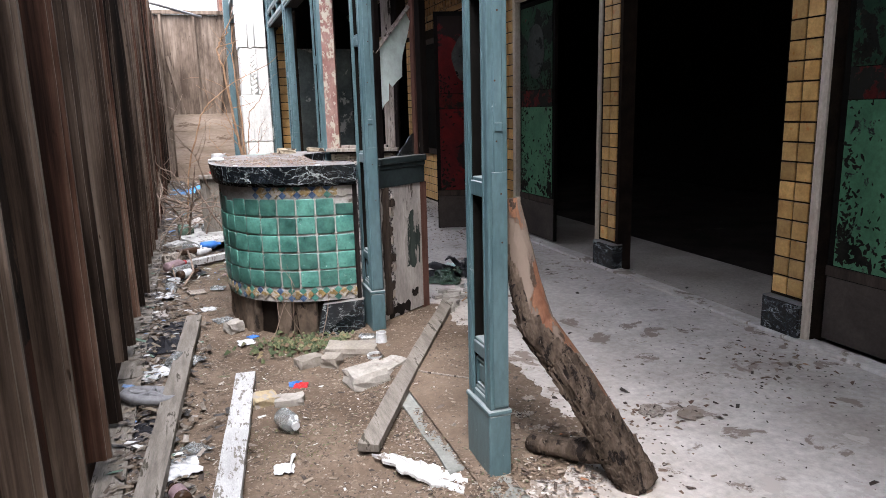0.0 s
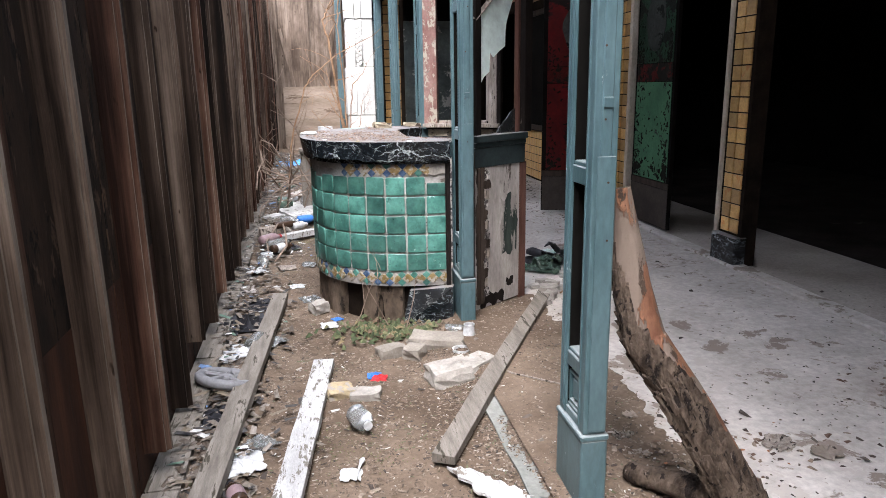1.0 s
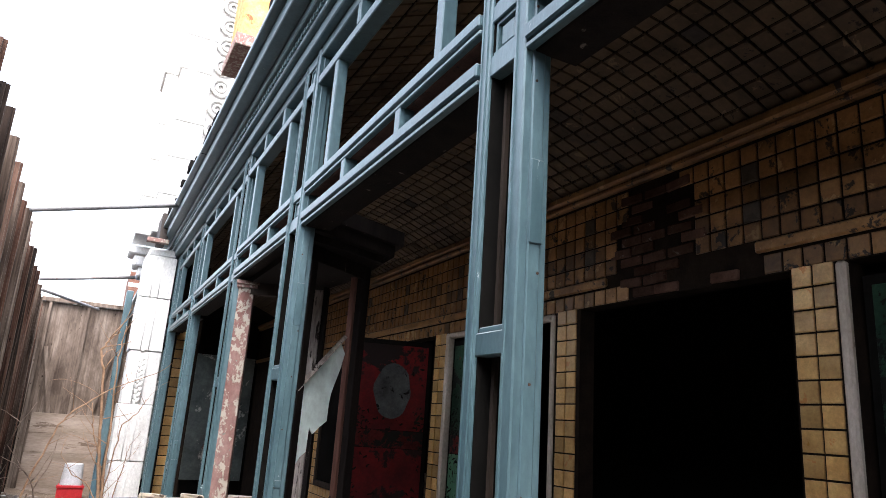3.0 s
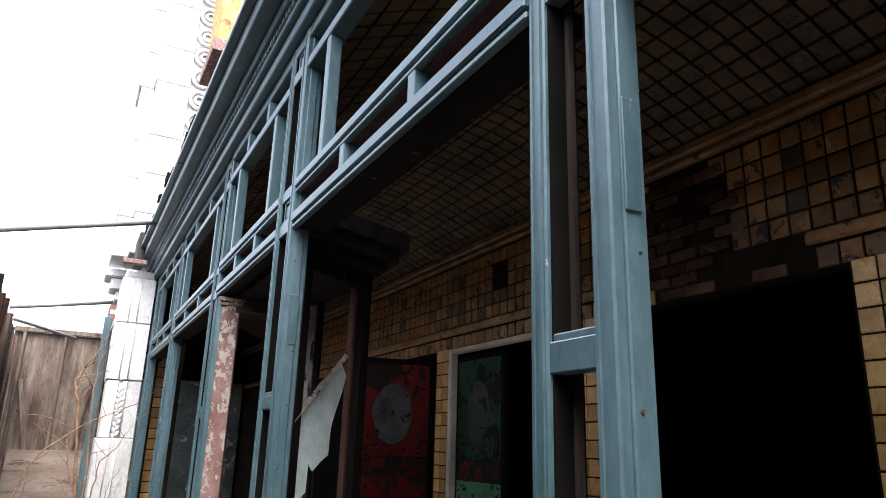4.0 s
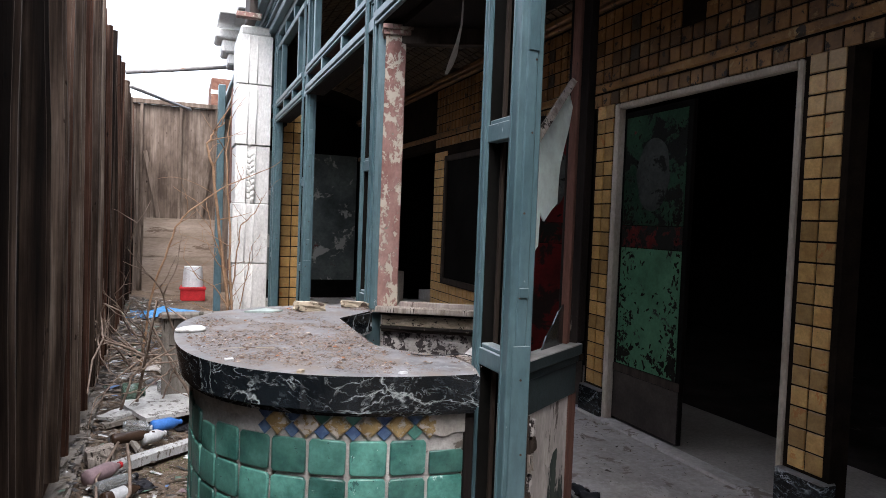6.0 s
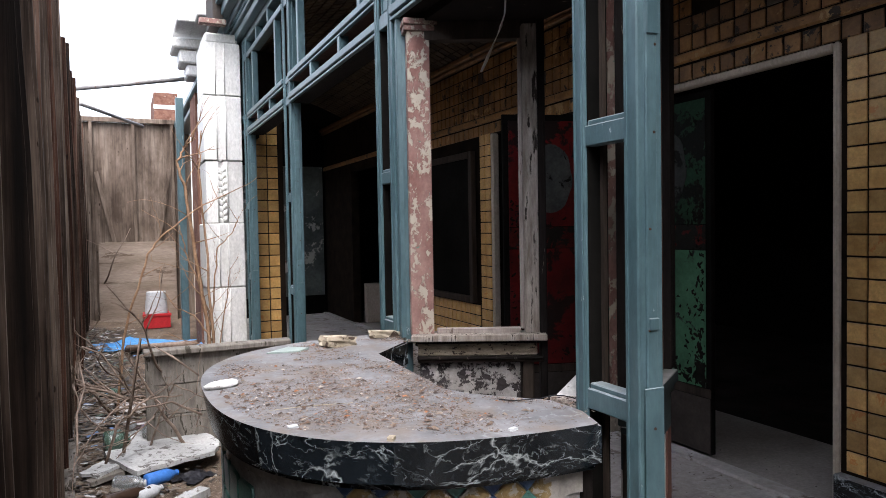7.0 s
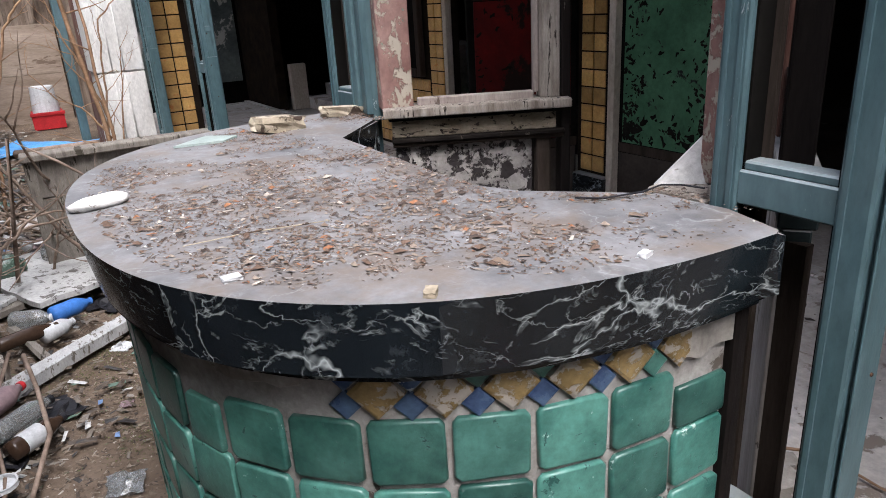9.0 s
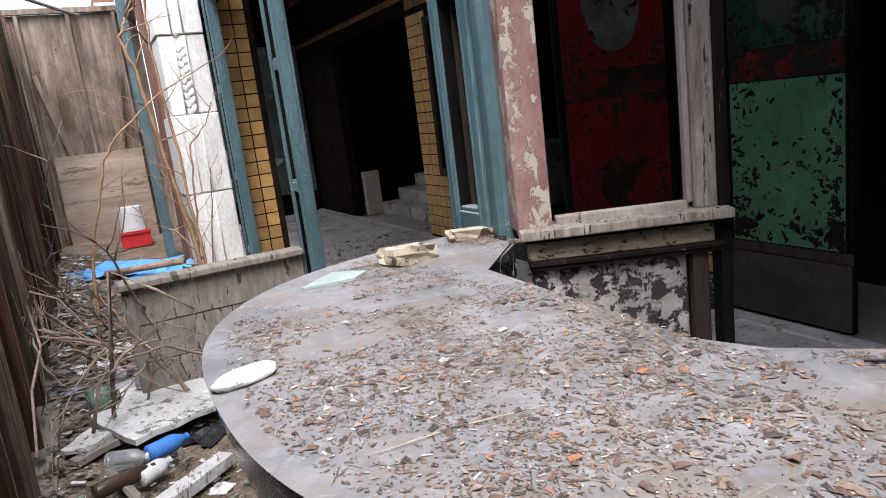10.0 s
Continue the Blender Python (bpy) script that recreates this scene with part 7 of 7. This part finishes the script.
def by_fence(r_):
    y = r_.uniform(2.2, 15.0)
    x = fence_x(y) - 0.03 + abs(r_.gauss(0, 0.17 if y < 6.5 else 0.34))
    if x > 1.5:
        return None
    return x, y, ground_z(x, y) + r_.uniform(0, 0.05), (1.0 if y < 9 else 1.5)


def on_porch(r_):
    x, y = r_.uniform(1.68, 4.4), r_.uniform(1.8, 12.5)
    # past y 8.2 denser dark flakes: debris, also standing in for floor shade
    d = 0.16 + (0.7 if y > 8.2 or (x < 2.3 and 2.8 < y < 5.2) else 0) + 0.9 * max(0, noise.noise((x * 1.6, y * 1.6, 5))) + 0.8 * math.exp(-((x - 3.6) ** 2 + (y - 7.7) ** 2) / 0.12) + 0.7 * math.exp(-((x - 2.3) ** 2 + (y - 2.95) ** 2) / 0.15) + 0.7 * math.exp(-((x - 3.6) ** 2 + (y - 3.2) ** 2) / 0.2) + 0.5 * math.exp(-((x - 2.2) ** 2 + (y - 5.5) ** 2) / 0.2)
    return (x, y, 0.012 if x < 2.2 and 2.8 < y < 5.2 else 0.0, 1.0 if y < 8 else 1.8) if r_.random() < d * 0.5 else None


litter("ground_litter", 60000, in_alley, (0.0035, 0.010), CHIPS, "wood chips, dead leaves and grit on the dirt", 2, 0.12, 3.5)
litter("ground_litter", 900, in_alley, (0.012, 0.026), CHIPS, "larger chips and dead leaves on the dirt", 3, 0.12, 2.6)
litter("fence_rubbish", 4200, by_fence, (0.008, 0.032), RUBBISH, "mixed rubbish and scraps along the fence", 4, 0.14, 3.2)


def on_drift(r_):
    x, y = r_.uniform(1.45, 2.5), r_.uniform(2.5, 5.3)
    edge_ = 0.72 - (x - 1.66) + 0.2 * noise.noise((y * 2.3, 1, 0))
    return (x, y, (0.014 if edge_ > 0.2 else 0.002) if x > 1.64 else ground_z(x, y) + 0.004, 1.0) if r_.random() < edge_ else None


litter("drift_litter", 20000, on_drift, (0.003, 0.010), CHIPS, "leaf bits and chips drifted over the threshold", 9, 0.2, 2.6)
litter("porch_litter", 17000, on_porch, (0.003, 0.011), FLOORCHIPS, "dark flakes and grit on the porch floor", 5)


def by_log(r_):
    cx, cy, sx, sy = r_.choice(((2.05, 2.98, 0.20, 0.16), (2.45, 3.00, 0.22, 0.10), (3.62, 3.25, 0.22, 0.18), (2.10, 2.62, 0.2, 0.12), (3.5, 7.5, 0.3, 0.3)))
    x, y = r_.gauss(cx, sx), r_.gauss(cy, sy)
    return (x, y, 0.014 if x < 2.2 else 0.0, 1.0) if 1.75 < x < 3.9 else None


litter("bark_litter", 520, by_log, (0.006, 0.022), LEAFBITS, "torn bark and dead leaves on the porch floor", 15, 0.25, 2.4)
litter("porch_litter", 620, on_porch, (0.013, 0.03), FLOORCHIPS, "larger dark flakes on the porch floor", 6)
MOSS = island_mat("weed_leaves", [(0.0, (0.045, 0.062, 0.026)), (0.3, (0.085, 0.10, 0.045)), (0.6, (0.15, 0.15, 0.08)), (0.75, (0.17, 0.13, 0.07)), (0.9, (0.12, 0.08, 0.05))])


def weeds(r_):
    cx, cy, s_ = r_.choice(((1.25, 4.66, 0.13), (1.35, 4.62, 0.1), (1.15, 4.72, 0.12), (1.28, 4.70, 0.1)))
    x, y = r_.gauss(cx, s_), r_.gauss(cy, s_ * 0.7)
    if x > 1.7:
        return None
    return x, y, ground_z(x, y) + r_.uniform(0, 0.03), 1.0


litter("weeds", 520, weeds, (0.010, 0.030), MOSS, "small weeds and moss at the foot of the counter", 8, 0.6)



def moss(r_):
    cx, cy, s_ = r_.choice(((0.98, 6.95, 0.10), (0.72, 7.25, 0.10), (0.85, 7.40, 0.09), (1.0, 3.4, 0.12), (0.9, 6.6, 0.08)))
    x, y = r_.gauss(cx, s_), r_.gauss(cy, s_)
    return x, y, ground_z(x, y) + r_.uniform(0, 0.012), 1.0


MOSSBITS = island_mat("yellow_green_moss", [(0.0, (0.07, 0.078, 0.03)), (0.4, (0.12, 0.125, 0.045)), (0.7, (0.16, 0.135, 0.075))])
litter("moss", 1500, moss, (0.0025, 0.006), MOSSBITS, "thin yellow-green moss on the dirt", 16, 0.4, 2.0)

# ---- green tiles of the counter ----
def tile_mesh(name, w, h, d, material, bev=0.006, dome=0.0):
    b_ = bmesh.new()
    o = [(-w / 2, -h / 2), (w / 2, -h / 2), (w / 2, h / 2), (-w / 2, h / 2)]
    bk_ = [b_.verts.new((x, 0, z)) for x, z in o]
    sd = [b_.verts.new((x, -d + bev * 0.5, z)) for x, z in o]
    fr = [b_.verts.new((x * (1 - 2 * bev / w), -d, z * (1 - 2 * bev / h))) for x, z in o]
    c = b_.verts.new((0, -d - dome, 0))
    for i in range(4):
        j = (i + 1) % 4
        b_.faces.new((bk_[i], bk_[j], sd[j], sd[i]))
        b_.faces.new((sd[i], sd[j], fr[j], fr[i]))
        b_.faces.new((fr[i], fr[j], c))
    return finish(name, b_, material, False)


def piece(name, me, m, parent):
    ob = new(name, me)
    ob.matrix_basis = m
    return hang(ob, parent)


pr = random.Random(21)
TP = 0.1145
total = sum(math.hypot(q[0] - p[0], q[1] - p[1]) for p, q in zip(arc(0.068, 160), arc(0.068, 160)[1:]))
ncol = int((total - 0.03) / 0.118)
pitch = (total - 0.03) / ncol


def glazed_tile(w, h, d, seed):
    """A hand-made glazed tile: cut corners, soft pillowed edge, slightly bent outline."""
    r_ = random.Random(seed)
    b_ = bmesh.new()
    c = min(w, h) * 0.07
    o = [(-w / 2 + c, -h / 2), (w / 2 - c, -h / 2), (w / 2, -h / 2 + c), (w / 2, h / 2 - c), (w / 2 - c, h / 2), (-w / 2 + c, h / 2), (-w / 2, h / 2 - c), (-w / 2, -h / 2 + c)]
    o = [(x + r_.uniform(-1, 1) * 0.0014, z + r_.uniform(-1, 1) * 0.0014) for x, z in o]
    rings = []
    for k_, y_ in ((1.0, 0.0), (1.0, -d * 0.55), (0.975, -d * 0.92), (0.92, -d)):
        rings.append([b_.verts.new((x * k_, y_ + (r_.uniform(-1, 1) * 0.0006 if k_ < 1 else 0), z * k_)) for x, z in o])
    for r0, r1 in zip(rings, rings[1:]):
        for i_ in range(8):
            b_.faces.new((r0[i_], r0[(i_ + 1) % 8], r1[(i_ + 1) % 8], r1[i_]))
    b_.faces.new(rings[-1])
    return finish("tile", b_, GREEN, True)


green_mes = [glazed_tile(pitch - 0.0095, 0.1045, 0.0095, 100 + k_) for k_ in range(6)]
green_cut = glazed_tile(pitch - 0.0095, 0.07, 0.0095, 110)
green_narrow = glazed_tile(0.085, 0.09, 0.0095, 111)
for c in range(ncol):
    s_ = 0.015 + 0.118 * (c + 0.5) * ((total - 0.03) / (0.118 * ncol))
    x, y, a = arc_at(s_, 0.068)
    for r in range(5):
        z = 0.292 + TP * (r + 0.5)
        me = green_mes[pr.randrange(6)]
        if r == 4 and c == 0:
            me, z = green_cut, z - 0.018
        if r == 4 and c == 7:
            me, z = green_narrow, z - 0.012
        piece("tile", me, Matrix.Translation((x, y, z + pr.uniform(-0.002, 0.002))) @ Matrix.Rotation(a + math.pi, 4, "Z") @ pose(0, 0, 0, pr.uniform(-1.2, 1.2), pr.uniform(-1.2, 1.2), pr.uniform(-1, 1)), booth)
dia = tile_mesh("diamond_tile", 0.058, 0.058, 0.012, OCHRE, 0.005)
dia_lo = tile_mesh("diamond_tile", 0.05, 0.05, 0.010, OCHRE, 0.005)
tri = {}
for nm, mt in (("g", GREEN), ("b", BLUE)):
    tri[nm] = tile_mesh("triangle_tile", 0.034, 0.034, 0.007, mt, 0.003)
s_ = 0.13
while s_ < total - 0.1:
    x, y, a = arc_at(s_, 0.068)
    if s_ < 0.64 or 1.2 < s_ < 1.5:
        piece("diamond_tile", dia, Matrix.Translation((x, y, 0.907)) @ Matrix.Rotation(a + math.pi, 4, "Z") @ Matrix.Rotation(radians(45), 4, "Y"), booth)
        x2, y2, a2 = arc_at(s_ + 0.046, 0.068)
        for dz in (-0.022, 0.024):
            piece("triangle_tile", tri[pr.choice("gb")], Matrix.Translation((x2, y2, 0.907 + dz)) @ Matrix.Rotation(a2 + math.pi, 4, "Z") @ Matrix.Rotation(radians(45), 4, "Y"), booth)
    s_ += 0.092
s_ = 0.03
while s_ < total - 0.03:
    x, y, a = arc_at(s_, 0.068)
    if pr.random() < 0.9:
        piece("diamond_tile", dia_lo, Matrix.Translation((x, y, 0.248)) @ Matrix.Rotation(a + math.pi, 4, "Z") @ Matrix.Rotation(radians(45), 4, "Y"), booth)
    x2, y2, a2 = arc_at(min(s_ + 0.037, total - 0.01), 0.068)
    for dz in (-0.024, 0.024):
        if pr.random() < 0.85:
            piece("triangle_tile", tri[pr.choice("ggb")], Matrix.Translation((x2, y2, 0.248 + dz)) @ Matrix.Rotation(a2 + math.pi, 4, "Z") @ Matrix.Rotation(radians(45), 4, "Y"), booth)
    s_ += 0.074

# ---- ochre tiles of the back wall ----
yt = tile_mesh("tile", TILE - 0.011, TILE - 0.011, 0.012, YELLOW, 0.006, 0.0)
ys = tile_mesh("tile", TILE - 0.014, TILE - 0.014, 0.012, DIMTILE, 0.006, 0.0)
SOOT = surface("dark_glazed_tile", (0.035, 0.03, 0.026), (0.08, 0.065, 0.05), 8, (1, 1, 1), 50, rough=(0.3, 0.5), bump=0.3)
yd = tile_mesh("tile", TILE - 0.009, TILE - 0.009, 0.012, SOOT, 0.008, -0.006)
FACE = Matrix.Rotation(radians(-90), 4, "Z")
rest_v, rest_f, rest_m = [], [], []


def wall_tile(y, z, near, dark=False):
    m = Matrix.Translation((XB + 0.012, y, z)) @ FACE @ pose(0, 0, 0, pr.uniform(-0.8, 0.8), 0, pr.uniform(-0.8, 0.8))
    # above the door heads the tile copy has shade painted in
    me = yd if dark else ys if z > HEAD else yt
    if near:
        piece("tile", me, m, wall_back)
    else:
        k = len(rest_v)
        for v in me.vertices:
            rest_v.append(tuple(m @ v.co))
        for p in me.polygons:
            rest_f.append(tuple(k + i for i in p.vertices))
            rest_m.append(2 if dark else 1 if z > HEAD else 0)


def hole(y, z):
    return ((y - 4.68) / 0.36) ** 2 + ((z - 2.86) / 0.40) ** 2 < 1 + 0.35 * noise.noise((y * 6, z * 6, 0)) or (3.95 < y < 4.45 and z < 2.66) or ((y - 6.66) / 0.13) ** 2 + ((z - 3.04) / 0.14) ** 2 < 1


for ya in (3.53, 5.485, 7.515, 9.505):
    for c in range(2):
        z = 0.24 + TILE / 2
        while z < HEAD - 0.02:
            wall_tile(ya + TILE * (c + 0.5), z, ya < 8)
            z += TILE * 0.995
y = 0.2
while y < 11.6:
    for r, z in enumerate((2.50 + TILE / 2, 2.695 + TILE / 2, 2.695 + TILE * 1.5, 2.695 + TILE * 2.5, 2.695 + TILE * 3.5, 2.695 + TILE * 4.5)):
        if hole(y, z):
            continue
        dark = r in (2, 4) and any(abs(y - q) < TILE / 2 for q in (7.23, 6.09, 5.35, 3.95, 8.6, 9.7))
        wall_tile(y, z, 3.3 < y < 7.9 and r < 4, dark)
    y += TILE
for ya, yb in ((9.76, 11.6),):
    z = 0.1
    while z < HEAD:
        yy = ya + TILE / 2
        while yy < yb:
            if not (9.78 < yy < 11.08 and 0.72 < z < 2.4):
                wall_tile(yy, z, False)
            yy += TILE
        z += TILE
me = bpy.data.meshes.new("tile_rest")
me.from_pydata(rest_v, [], rest_f)
for mm in (YELLOW, DIMTILE, SOOT):
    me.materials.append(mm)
me.polygons.foreach_set("material_index", rest_m)
rest = new("far_tiles", me)
rest["kind"] = "stuff"
hang(rest, wall_back)
DARKBRICK = surface("dark_brown_brick", (0.045, 0.022, 0.015), (0.095, 0.055, 0.040), 6, (1, 1, 1), 50, wear=(0.16, 0.135, 0.115), wear_at=0.64, wear_scale=9, rough=(0.85, 1.0), bump=0.6, vary=0.4, spec=0.06)
# bare bricks where the tiles have fallen
b2 = boxes((-0.02, 0.012, -0.098, 0.098, -0.03, 0.03), bev=0.006)
bme = finish("brick", b2, DARKBRICK)
for r in range(10):
    for c in range(6):
        y, z = 4.18 + c * 0.21 + (0.105 if r % 2 else 0), 2.54 + r * 0.072
        if hole(y, z) and z < 3.24 and pr.random() < 0.85:
            piece("brick", bme, Matrix.Translation((XB + 0.016 + pr.uniform(-0.006, 0.012), y + pr.uniform(-0.012, 0.012), z + pr.uniform(-0.004, 0.004))) @ pose(0, 0, 0, pr.uniform(-3, 3), 0, pr.uniform(-3, 3)), wall_back)

# yellow tiled pier behind the pilaster
pier = base_at("tiled_pier", 2.05, 11.1, 0, "ochre tiled pier beside the blue-green frame", "pier")
part("core", boxes((1.84, 2.13, 10.6, 11.2, 0.0, 3.4)), DARKGROUT, pier)
for c in range(2):
    z = 0.1
    while z < 2.75:
        piece("tile", yt, Matrix.Translation((1.85 + TILE * (c + 0.5), 10.6, z)) @ pose(0, 0, 0, pr.uniform(-0.8, 0.8), 0, pr.uniform(-0.8, 0.8)), pier)
        z += TILE
